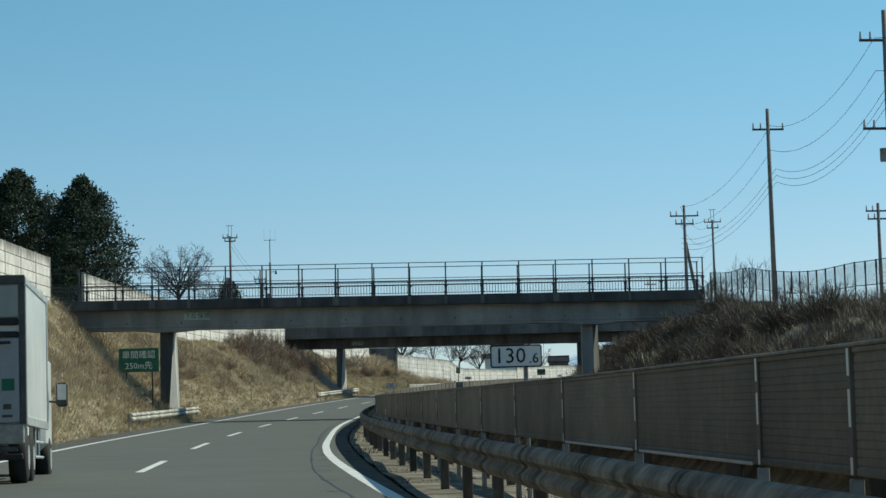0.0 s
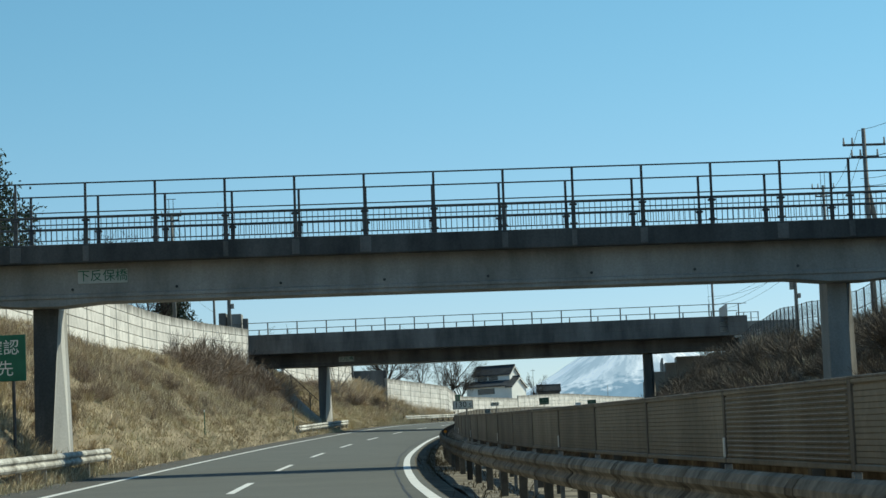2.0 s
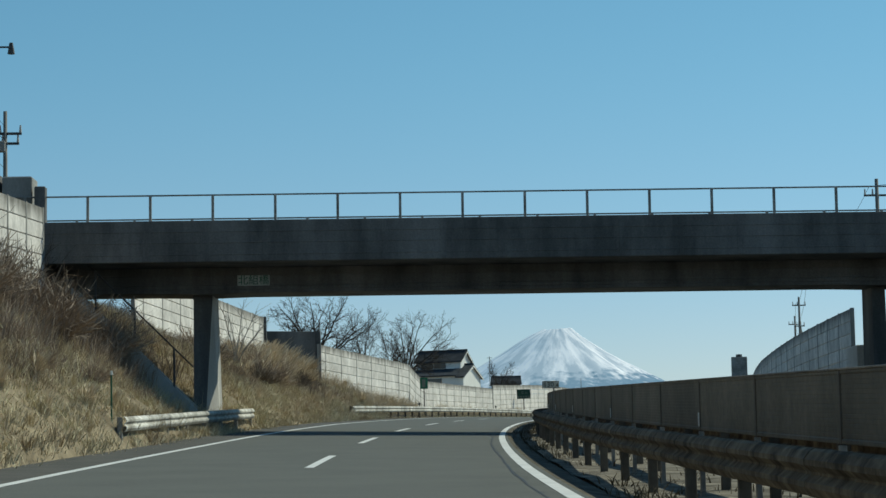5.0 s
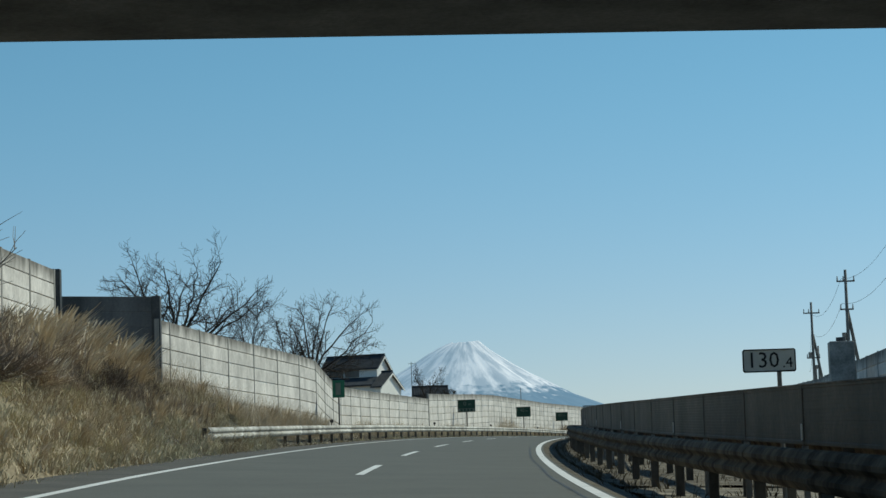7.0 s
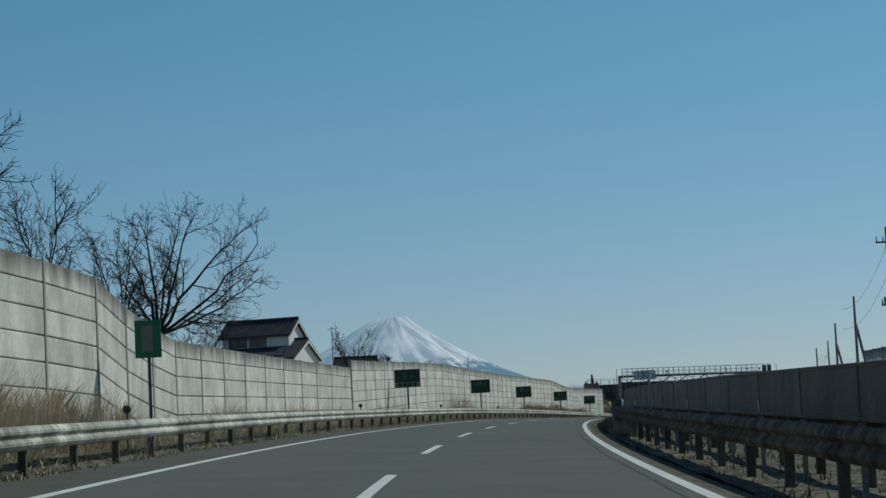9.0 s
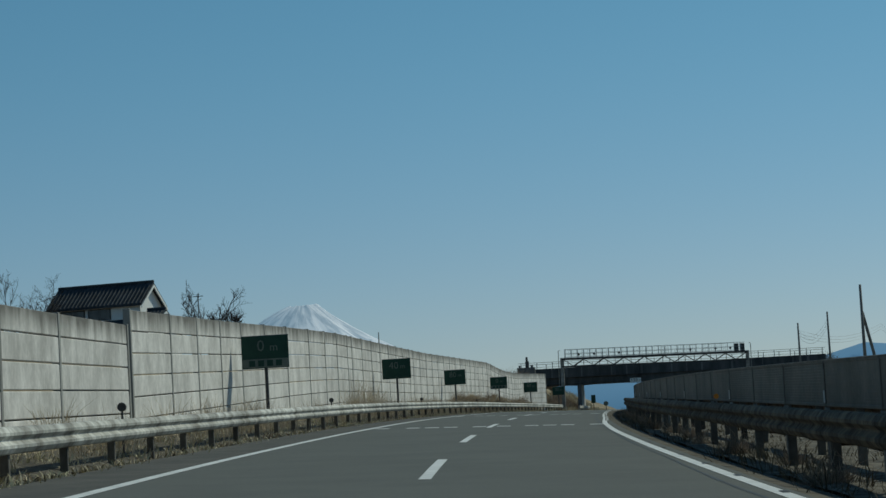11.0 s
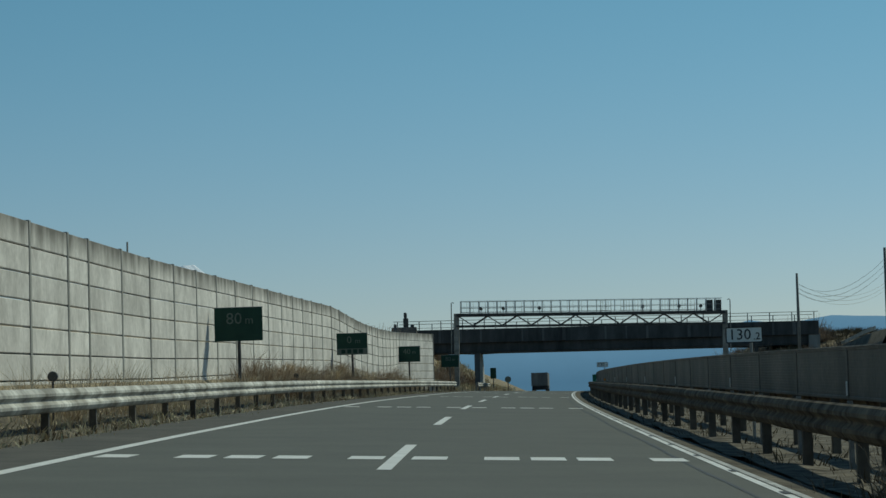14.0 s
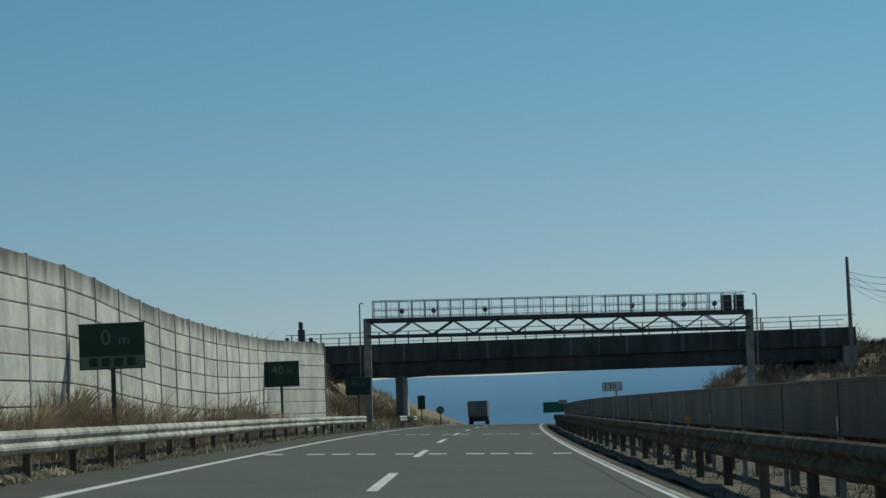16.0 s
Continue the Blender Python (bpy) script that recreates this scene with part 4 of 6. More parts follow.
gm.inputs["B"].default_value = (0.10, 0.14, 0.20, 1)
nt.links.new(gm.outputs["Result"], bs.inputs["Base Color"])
# a blue glow is put in for the haze before the mountain
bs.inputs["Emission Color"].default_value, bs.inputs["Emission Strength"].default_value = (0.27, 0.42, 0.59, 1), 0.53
g = Geo()
rings = []
NR, NA = 72, 260
DROP = [0, 10, 24, 48, 68, 82, 100, 112, 132, 160, 200, 260, 330]
RIGHT_R = [30, 42, 61, 97, 132, 160, 193, 216, 267, 334, 430, 640, 900]
LEFT_R = [26, 50, 74, 112, 148, 170, 202, 224, 262, 330, 430, 640, 900]
for i in range(NR + 1):
    t = (i / NR) ** 1.25
    drop = mt_h * t
    ring = []
    for j in range(NA):
        a = 6.28318 * j / NA
        w = 0.5 + 0.5 * math.cos(a)
        r0 = w * float(np.interp(drop, DROP, RIGHT_R)) + (1 - w) * float(np.interp(drop, DROP, LEFT_R))
        q = Vector((math.cos(a) * 2.6, math.sin(a) * 2.6, t * 1.2))
        gul = noise.noise(q) + 0.55 * noise.noise(q * 2.3 + Vector((7, 1, 3))) + 0.30 * noise.noise(Vector((math.cos(a) * 13, math.sin(a) * 13, t * 2.5)))
        r = r0 * (1 + 0.045 * gul * min(1, t * 6))
        rim = (0.5 - 2.5 * (1 - w) * w * 4 - 2.0 * (1 - w) + 1.2 * math.sin(9 * a)) * max(0, 1 - t * 14)
        ring.append(Vector((r * math.cos(a), r * math.sin(a), mt_h - drop + rim)))
    rings.append(ring)
g.loft(list(reversed(rings)))
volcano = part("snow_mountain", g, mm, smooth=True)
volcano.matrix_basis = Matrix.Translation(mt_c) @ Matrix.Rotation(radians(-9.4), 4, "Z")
tagged(volcano, "distant snow-covered conical mountain with lower slopes painted haze blue", "mountain", kind="structure")


def ridge(name, az0, az1, dist, heights, colour, glow, label, seed):
    """A far ridge, a long uneven hill between two bearings; heights in degrees above eye level."""
    rr = random.Random(seed)
    n = 90
    eye = Vector((50, 400, 14))
    rows = []
    off = [rr.uniform(0, 6.28) for _ in range(6)]
    for i in range(n + 1):
        t = i / n
        az = radians(az0 + (az1 - az0) * t)
        e = np.interp(t, [k / (len(heights) - 1) for k in range(len(heights))], heights)
        e += 0.06 * sum(math.sin((k + 2) * 7.3 * t + off[k]) / (k + 1.5) for k in range(5)) * min(1, 6 * t, 6 * (1 - t))
        d = Vector((math.sin(az), math.cos(az), 0))
        h = dist * math.tan(radians(max(e, -0.9)))
        rows.append([eye + d * (dist - 160) + Vector((0, 0, -120)), eye + d * (dist - 60) + Vector((0, 0, h * 0.55 - 12)), eye + d * dist + Vector((0, 0, h)), eye + d * (dist + 200) + Vector((0, 0, h * 0.4 - 30)), eye + d * (dist + 260) + Vector((0, 0, -120))])
    g = Geo().loft(rows, caps=False, closed=False)
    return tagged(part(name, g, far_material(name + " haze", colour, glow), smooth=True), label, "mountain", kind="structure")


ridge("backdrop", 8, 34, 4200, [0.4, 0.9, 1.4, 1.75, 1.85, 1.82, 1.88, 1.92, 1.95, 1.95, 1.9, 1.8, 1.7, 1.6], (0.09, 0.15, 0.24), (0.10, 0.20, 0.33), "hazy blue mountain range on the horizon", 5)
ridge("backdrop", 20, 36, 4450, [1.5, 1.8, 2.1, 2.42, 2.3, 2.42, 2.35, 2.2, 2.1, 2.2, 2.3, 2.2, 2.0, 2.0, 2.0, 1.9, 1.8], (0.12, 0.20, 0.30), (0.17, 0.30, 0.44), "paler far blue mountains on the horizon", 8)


# ---- utility poles ----
def utility_pole(s, lat, foot, top, arms=((0.6, 1.7),), strut=False, gear=False, mast=0.0, label="slim concrete utility pole with steel crossarms", r=0.15, top_frame=0.0, antenna=False):
    h = top - foot
    root = thing("utility_pole", at(s, lat, foot, 8), label, "utility pole", "utility poles")
    part("pole", Geo().tube([(0, 0, -1.0), (0, 0, h - mast)], r, 10, r * 0.62), POLE_C, root, smooth=True)
    z = h - mast
    for d, w in arms:
        arm = part("crossarm", Geo().box(-w / 2, w / 2, -0.05, 0.05, z - d - 0.05, z - d + 0.05, c=0.01), STEEL_DARK, root, "dark steel crossarm")
        for x in (-w / 2 + 0.05, w / 2 - 0.05, -w / 2 + 0.45):
            part("insulator", Geo().tube([(x, 0, z - d + 0.04), (x, 0, z - d + 0.16), (x, 0, z - d + 0.2), (x, 0, z - d + 0.34)], 0.055, 7, 0.035), CONC_LIGHT, arm)
    if mast:
        part("mast", Geo().tube([(0, 0, z - 0.2), (0, 0, h)], 0.035, 6), STEEL_DARK, root)
    if top_frame:
        part("top_frame", Geo().tube([(-0.14, 0, z - 0.3), (-0.14, 0, z + top_frame)], 0.02, 5).tube([(0.14, 0, z - 0.3), (0.14, 0, z + top_frame)], 0.02, 5).tube([(-0.34, 0, z + top_frame), (0.34, 0, z + top_frame)], 0.022, 5), STEEL_DARK, root, "thin twin risers under a top bar")
    if antenna:
        an = part("antenna_bar", Geo().tube([(-0.52, 0, h - 0.1), (0.52, 0, h - 0.1)], 0.022, 5), STEEL_DARK, root)
        for x in (-0.5, 0.06, 0.5):
            part("antenna_rod", Geo().tube([(x, 0, h - 0.2), (x, 0, h + 0.9)], 0.011, 4), GALV, an)
        part("lamp_arm", Geo().tube([(0.1, 0, z - 0.85), (0.45, 0, z - 0.85), (0.5, 0, z - 0.72)], 0.03, 5).tube([(0.5, 0, z - 1.05), (0.5, 0, z - 0.72)], 0.11, 8, 0.05), STEEL_DARK, root)
    if strut:
        part("strut", Geo().tube([(0.05, 0.1, z * 0.72), (1.3, 0.3, -0.5)], 0.11, 8, 0.13), POLE_C, root)
    if gear:
        part("transformer", Geo().tube([(-0.26, 0, z * 0.5 + 0.1), (-0.26, 0, z * 0.5 + 0.16), (-0.26, 0, z * 0.5 + 0.56), (-0.26, 0, z * 0.5 + 0.62)], 0.15, 10), GALV_OLD, root)
        part("switch_box", Geo().box(0.12, 0.32, -0.1, 0.1, z * 0.42, z * 0.42 + 0.32, c=0.02), GALV_OLD, root)
    return root


utility_pole(124.8, 25.47, 5.0, 15.6, ((1.1, 1.7),))
utility_pole(92, 25.42, 3.6, 15.8, ((1.2, 2.1), (4.7, 2.1)), gear=True)
utility_pole(165.5, 24.06, 4.2, 13.3, ((0.75, 2.0), (1.3, 1.3)), strut=True)
utility_pole(222.5, 28.65, 5.0, 15.4, ((0.2, 1.6), (0.75, 1.1)), top_frame=0.95)
utility_pole(218, 26.0, 5.0, 11.1, (), gear=True, label="slim concrete utility pole with a meter box")
utility_pole(150, 35.2, 4.2, 12.05, ((0.5, 1.6), (1.0, 1.4)))
utility_pole(265.5, 21.7, 1.6, 11.9, ((0.85, 1.35),))
utility_pole(358, 21.3, 0.7, 10.2, ((0.75, 1.2), (2.6, 0.9)), strut=True, gear=True)
utility_pole(399, 20.6, 0.8, 10.3, ((0.9, 1.35), (4.6, 1.1)), strut=True, gear=True)
utility_pole(455, 22.0, 0.8, 8.8, (), strut=True)
utility_pole(490, 21.7, 0.8, 8.0, (), strut=True)
utility_pole(537, 22.0, 0.8, 7.85, (), label="slim bare concrete utility pole", r=0.13)
utility_pole(584.6, 20.95, 1.6, 8.6, (), label="slim bare concrete utility pole with stays", r=0.15)
utility_pole(212, -14.8, 6.2, 14.95, ((0.15, 1.35), (0.45, 1.0)), gear=True, top_frame=0.95)
utility_pole(211, -11.05, 5.6, 14.5, (), mast=2.1, gear=True, antenna=True, label="dark pole carrying a thin aerial mast")
utility_pole(236, -16.3, 5.4, 12.9, ((0.9, 1.3), (1.3, 1.1)), r=0.12)
utility_pole(491.8, -14.3, 3.0, 6.75, (), label="thin grey post behind the noise wall", r=0.06)


def cables(name, ends, sag, n, gap=0.35, label="thin sagging overhead cable between utility poles"):
    for k in range(n):
        pts = []
        for a, b in zip(ends, ends[1:]):
            for i in range(12):
                t = i / 12
                p = a.lerp(b, t)
                p.z -= sag * 4 * t * (1 - t) + gap * k
                pts.append(p)
        pts.append(ends[-1] - Vector((0, 0, gap * k)))
        tagged(part(name, Geo().tube(pts, 0.011, 4), CABLE), label, "cable", "overhead cables")


cables("overhead_cable", [P(60, 28.0, 14.4), P(92, 25.0, 14.7), P(124.8, 25.6, 14.7), P(165.5, 23.8, 13.2), P(222.5, 28.5, 15.2)], 1.1, 2, 1.3)
cables("overhead_cable", [P(60, 28.4, 11.8), P(92, 25.3, 12.6), P(124.8, 25.8, 12.4), P(165.5, 23.8, 11.0)], 1.2, 3)
cables("overhead_cable", [P(222.5, 28.5, 13.0), P(265.5, 21.3, 11.5), P(312, 20.8, 10.6), P(358, 21.0, 9.6), P(399, 20.6, 9.3), P(455, 21.0, 7.8)], 1.0, 2, 1.6)
cables("overhead_cable", [P(218, 26.0, 10.4), P(265.5, 21.7, 9.6)], 0.5, 3, 0.5)
for za, zb in ((14.7, 12.3), (14.2, 11.7), (12.6, 10.6), (11.2, 9.4)):
    cables("overhead_cable", [P(212, -14.8, za), P(236, -16.3, zb)], 0.35, 1)
cables("overhead_cable", [P(537, 22.0, 7.2), P(584.6, 20.95, 7.8), P(630, 33, 9.5), P(680, 42, 9.0)], 1.2, 3)

# ---- signs ----


def km_post(s, text):
    small = text[-1]
    lat = 5.14
    root = thing("kilometre_post", at(s, lat, surf(s, lat)), "white kilometre plate with dark border on a thin post", "kilometre sign", "kilometre posts")
    part("post", Geo().tube([(0.11, 0.03, -0.3), (0.11, 0.03, 1.72)], 0.026, 8), GALV_OLD, root)
    pl = part("plate", Geo().box(-0.294, 0.294, -0.012, 0.0, 1.475, 1.73, c=0.02), BLACK, root, "dark plate edge")
    part("face", Geo().box(-0.279, 0.279, -0.018, -0.0125, 1.490, 1.715, c=0.012), SIGN_WHITE, pl, "white plate face")
    letters(text[:-2], 0.245, BLACK, pl, upright(-0.07, 1.600, -0.021))
    letters("." + small, 0.165, BLACK, pl, upright(0.20, 1.572, -0.021))
    return root


for k, t in enumerate(("130.6", "130.5", "130.4", "130.3", "130.2", "130.1", "130.0")):
    km_post((26.8, 127.8, 226.5, 324.0, 435.3, 522.0, 620.0)[k], t)


def distance_sign(s, lat0, lat1, z0, z1, number, base_bar):
    c = (lat0 + lat1) / 2
    foot = ground_up(s, c)
    root = thing("distance_sign", at(s, c, foot), "dark green distance board with faded lettering on one post", "road sign", "distance signs")
    w, z0, z1 = lat1 - lat0, z0 - foot, z1 - foot
    part("post", Geo().tube([(0, 0.06, -0.4), (0, 0.06, z1 - 0.1)], 0.05, 8), STEEL_DARK, root)
    pl = part("board", Geo().box(-w / 2, w / 2, -0.02, 0.02, z0, z1, c=0.008), SIGN_DARK, root)
    part("rim", Geo().box(-w / 2 - 0.012, w / 2 + 0.012, -0.012, 0.026, z1 - 0.012, z1 + 0.012, c=0.004), SIGN_BACK, pl)
    top = z1 - 0.30 if base_bar else z1 - 0.32
    letters(number, 0.46, SIGN_GREY, pl, upright(-0.12, top, -0.024))
    letters("m", 0.32, SIGN_GREY, pl, upright(0.30 if len(number) > 1 else 0.25, top - 0.04, -0.024))
    if base_bar:
        bar = part("caption_band", Geo().box(-w / 2 + 0.02, w / 2 - 0.02, -0.026, -0.0205, z0 + 0.02, z0 + 0.27), SIGN_GREY, pl, "pale caption band")
        for k in range(4):
            x = -w / 2 + 0.16 + (w - 0.32) * (k + 0.5) / 4
            part("caption_bar", Geo().box(x - 0.085, x + 0.085, -0.031, -0.0265, z0 + 0.06, z0 + 0.23), SIGN_DARK, bar)
    return root


for s, num, bar in ((380.6, "0", True), (424.4, "40", False), (462.8, "80", False), (500.2, "0", True), (539.2, "40", False), (580, "80", False)):
    c = -6.05 if s in (424.4, 500.2) else -6.2
    distance_sign(s, c - 0.67, c + 0.67, 2.05, 2.98, num, bar)

root = thing("warning_sign", at(119, -7.2, ground_up(119, -7.2)), "green motorway board with white lettering on two posts", "road sign")
f0 = ground_up(119, -7.2)
for x in (-0.62, 0.66):
    part("post", Geo().tube([(x, 0.06, -0.8), (x, 0.06, 3.7 - f0)], 0.045, 8), STEEL_DARK, root)
bd = part("board", Geo().box(-1.0, 1.0, -0.02, 0.02, 2.63 - f0, 3.82 - f0, c=0.01), SIGN_GREEN, root)
letters("車間確認", 0.42, SIGN_WHITE, bd, upright(0, 3.47 - f0, -0.024))
letters("250m先", 0.42, SIGN_WHITE, bd, upright(0, 2.93 - f0, -0.024))

f0 = ground_up(305.5, -5.69)
root = thing("guide_sign", at(305.5, -5.69, f0), "narrow green board with a pale pictogram on one post", "road sign")
part("post", Geo().tube([(0, 0.05, -0.3), (0, 0.05, 2.69 - f0)], 0.035, 8), STEEL_DARK, root)
bd = part("board", Geo().box(-0.27, 0.27, -0.015, 0.015, 2.12 - f0, 2.89 - f0, c=0.008), SIGN_GREEN, root)
part("pictogram", Geo().box(-0.13, 0.10, -0.022, -0.016, 2.24 - f0, 2.77 - f0, c=0.003), SIGN_GREY, bd)

# ---- sign gantry before the third bridge ----
gy = thing("sign_gantry", at(581, 0, -0.08) @ Matrix.Rotation(radians(1.1), 4, "Y"), "grey steel lattice gantry with a railed walkway over the road", "gantry")
for x in (-5.75, 14.95):
    part("column", Geo().box(x - 0.2, x + 0.2, -0.2, 0.2, -1.0, 6.15, c=0.02), GALV_OLD, gy)
    part("lamp_post", Geo().tube([(x + (-0.4 if x < 0 else 0.4), 0, 3.0), (x + (-0.4 if x < 0 else 0.4), 0, 6.95), (x + (-0.33 if x < 0 else 0.33), 0, 7.02), (x + (-0.2 if x < 0 else 0.2), 0, 6.95)], 0.04, 6), GALV_OLD, gy)
for y in (-0.55, 0.55):
    for z in (5.15, 5.98):
        part("chord", Geo().box(-5.75, 14.95, y - 0.07, y + 0.07, z - 0.07, z + 0.07, c=0.01), STEEL_DARK, gy)
    n = 18
    for i in range(n):
        xa, xb = -5.6 + 20.4 * i / n, -5.6 + 20.4 * (i + 1) / n
        za, zb = (5.2, 5.93) if i % 2 else (5.93, 5.2)
        part("brace", Geo().tube([(xa, y, za), (xb, y, zb)], 0.04, 6), STEEL_DARK, gy)
part("walkway", Geo().box(-5.6, 14.85, -0.6, 0.6, 6.06, 6.12), STEEL_DARK, gy)
for y in (-0.62, 0.62):
    railing(gy, -5.4, 14.7, 6.12, y, (0.1, 0.5, 0.95), 0.7, 0.018, start=0.0, material=GALV)
for x in (-3.85, -2.12, 0.68, 8.65, 11.44, 13.1):
    cmr = part("traffic_camera", Geo().tube([(x, -0.3, 6.5), (x, -0.2, 6.5), (x, 0.2, 6.5), (x, 0.3, 6.5)], 0.13, 8), STEEL_DARK, gy)
    part("bracket", Geo().tube([(x, 0, 6.1), (x, 0, 6.45)], 0.03, 6), GALV, cmr)
# guard cages in front of the walkway, some with close bars
for xa, xb, gap in ((-5.4, -3.45, 0.5), (-3.3, -0.65, 0.5), (-0.45, 2.3, 0.5), (2.4, 3.8, 0.45), (3.95, 5.4, 1.4), (5.45, 6.2, 0.11), (6.95, 9.2, 0.22), (9.9, 12.6, 0.22)):
    g = Geo().tube([(xa, -0.8, 6.12), (xa, -0.8, 7.0), (xb, -0.8, 7.0), (xb, -0.8, 6.12)], 0.022, 5)
    g.tube([(xa, -0.8, 6.5), (xb, -0.8, 6.5)], 0.014, 5).tube([(xa, -0.8, 6.2), (xb, -0.8, 6.2)], 0.014, 5)
    for i in range(1, int((xb - xa) / gap)):
        g.tube([(xa + gap * i, -0.8, 6.15), (xa + gap * i, -0.8, 6.98)], 0.012, 4)
    for x in (xa, xb):
        g.tube([(x, -0.8, 6.95), (x, -0.62, 6.95)], 0.016, 4).tube([(x, -0.8, 6.2), (x, -0.5, 6.1)], 0.016, 4)
    part("guard_cage", g, GALV_OLD, gy, "thin steel guard cage")
for x in (13.75, 14.4):
    part("control_cabinet", Geo().box(x - 0.27, x + 0.27, -0.25, 0.25, 6.14, 6.95, c=0.02), GALV_OLD if x < 10 else STEEL_DARK, gy)

# ---- houses ----


def gable_block(root, m, w, d, h, rise, over, wall_mat, roof_mat, windows=()):
    """A block w along x, d along y, with a ridge along x."""
    rings = [[m @ Vector((x, -d / 2, -1)), m @ Vector((x, d / 2, -1)), m @ Vector((x, d / 2, h)), m @ Vector((x, 0, h + rise)), m @ Vector((x, -d / 2, h))] for x in (-w / 2, w / 2)]
    part("wall", Geo().loft(rings), wall_mat, root)
    g = Geo()
    k = rise / (d / 2)
    for sgn in (-1, 1):
        y1, z1 = sgn * (d / 2 + over), h - over * k
        g.loft([[m @ Vector((x, 0, h + rise + 0.06)), m @ Vector((x, y1, z1 + 0.06)), m @ Vector((x, y1, z1 + 0.22)), m @ Vector((x, 0, h + rise + 0.26))] for x in (-w / 2 - over * 0.7, w / 2 + over * 0.7)])
    rf = part("roof", g, roof_mat, root, "dark tiled gable roof")
    part("ridge_cap", Geo().tube([m @ Vector((-w / 2 - over * 0.72, 0, h + rise + 0.28)), m @ Vector((w / 2 + over * 0.72, 0, h + rise + 0.28))], 0.13, 8), roof_mat, rf)
    n = int((w + 2 * over) / 0.32)
    g = Geo()
    for i in range(n):
        x = -w / 2 - over * 0.7 + (w + 1.4 * over) * (i + 0.5) / n
        g.tube([m @ Vector((x, -d / 2 - over, h - over * k + 0.24)), m @ Vector((x, 0, h + rise + 0.27))], 0.045, 5)
    tagged(part("tile_rib", g, roof_mat, rf), kind="stuff")
    for x0, x1, z0, z1 in windows:
        wn = part("window", Geo().box(x0 - 0.06, x1 + 0.06, -d / 2 - 0.05, -d / 2 + 0.05, z0 - 0.06, z1 + 0.06, c=0.01), STEEL_DARK, root, "dark framed window")
        wn.matrix_basis = m
        nn = max(1, round((x1 - x0) / 0.85))
        for i in range(nn):
            a = x0 + (x1 - x0) * i / nn + 0.03
            part("pane", Geo().box(a, a + (x1 - x0) / nn - 0.06, -d / 2 - 0.058, -d / 2 - 0.051, z0, z1), GLASS_D, wn)


def barge_boards(root, x, y, z, half, drop, depth=0.2):
    """White boards under the roof's edge at a gable end, from the apex down both slopes."""
    for sgn in (-1, 1):
        part("barge_board", Geo().loft([[Vector((x + o, y, z)), Vector((x + o, y + sgn * half, z - drop)), Vector((x + o, y + sgn * half, z - drop - depth)), Vector((x + o, y, z - depth))] for o in (-0.03, 0.03)]), WHITE_WALL, root, "white painted gable edge board")


house = thing("house", at(484.03, -29.68, 2.6, -11.8), "two-storey white house with dark tiled gable roofs behind the noise wall", "house")
gable_block(house, Matrix.Translation((-3.83, 0, 0)), 7.0, 3.66, 7.0, 1.3, 0.45, WHITE_WALL, ROOF, ((-2.75, -0.95, 5.95, 6.65), (-0.6, 1.1, 5.95, 6.65)))
barge_boards(house, 0.0, 0, 8.37, 2.28, 1.62)
gable_block(house, Matrix.Translation((1.33, -2.67, 0)), 0.85, 6.5, 4.4, 1.66, 0.4, WHITE_WALL, ROOF)
barge_boards(house, 2.06, -2.67, 6.13, 3.65, 1.86)
part("wall", Geo().box(-7.35, 0.88, -5.2, -1.85, -1.0, 4.85), WHITE_WALL, house)
part("lean_to_roof", Geo().loft([[Vector((x, -1.84, 5.62)), Vector((x, -5.75, 4.55)), Vector((x, -5.75, 4.73)), Vector((x, -1.84, 5.84))] for x in (-7.9, 0.90)]), ROOF, house, "dark tiled lean-to roof")
low = part("window", Geo().box(-5.2, -1.9, -5.24, -5.1, 3.3, 4.3, c=0.01), STEEL_DARK, house, "dark framed window")
for k in range(4):
    part("pane", Geo().box(-5.14 + 0.8 * k, -4.4 + 0.8 * k, -5.248, -5.241, 3.36, 4.24), GLASS_D, low)
part("aerial", Geo().tube([(2.6, 2.0, 2), (2.6, 2.0, 7.6)], 0.04, 6).tube([(2.2, 2.0, 7.4), (3.0, 2.0, 7.4)], 0.03, 5), STEEL_DARK, house)
barn = thing("shed", at(503.0, -27.5, 3.0, 14), "small dark wooden shed with a tiled roof behind the wall", "shed")
gable_block(barn, Matrix.Identity(4), 4.1, 2.9, 3.55, 0.9, 0.35, STEEL_DARK, ROOF)
farm = thing("farmhouse", at(452, 44, 2.0, 15), "distant grey building beyond the opposite carriageway", "building")
gable_block(farm, Matrix.Identity(4), 14, 8, 3.5, 1.2, 0.6, GREY_WALL, GALV_OLD)
tank = thing("control_cabinet", at(297, 15.6, ground_up(297, 15.6)), "grey steel cabinet with a round vent on top", "cabinet")
part("body", Geo().box(-0.5, 0.5, -0.4, 0.4, -0.2, 3.55 - ground_up(297, 15.6), c=0.03), GALV_OLD, tank)
part("vent", Geo().tube([(0, 0, 3.5 - ground_up(297, 15.6)), (0, 0, 3.6 - ground_up(297, 15.6)), (0, 0, 3.66 - ground_up(297, 15.6)), (0, 0, 3.72 - ground_up(297, 15.6))], 0.2, 10), STEEL_DARK, tank)

# door grey with the shade of the lorry's rear put into the colour
TRUCK_R = mat("shaded grey door", (0.26, 0.29, 0.28), (0.36, 0.39, 0.38), 1.2, 0.5, grain=0.08, streak=0.3)
# ---- lorry in the left lane ----
lorry = thing("box_lorry", Matrix.Translation(R(36.0, -2.31)) @ Matrix.Rotation(radians(1.6) - heading(38), 4, "Z"), "white box lorry with a grey tailgate on the carriageway", "lorry")
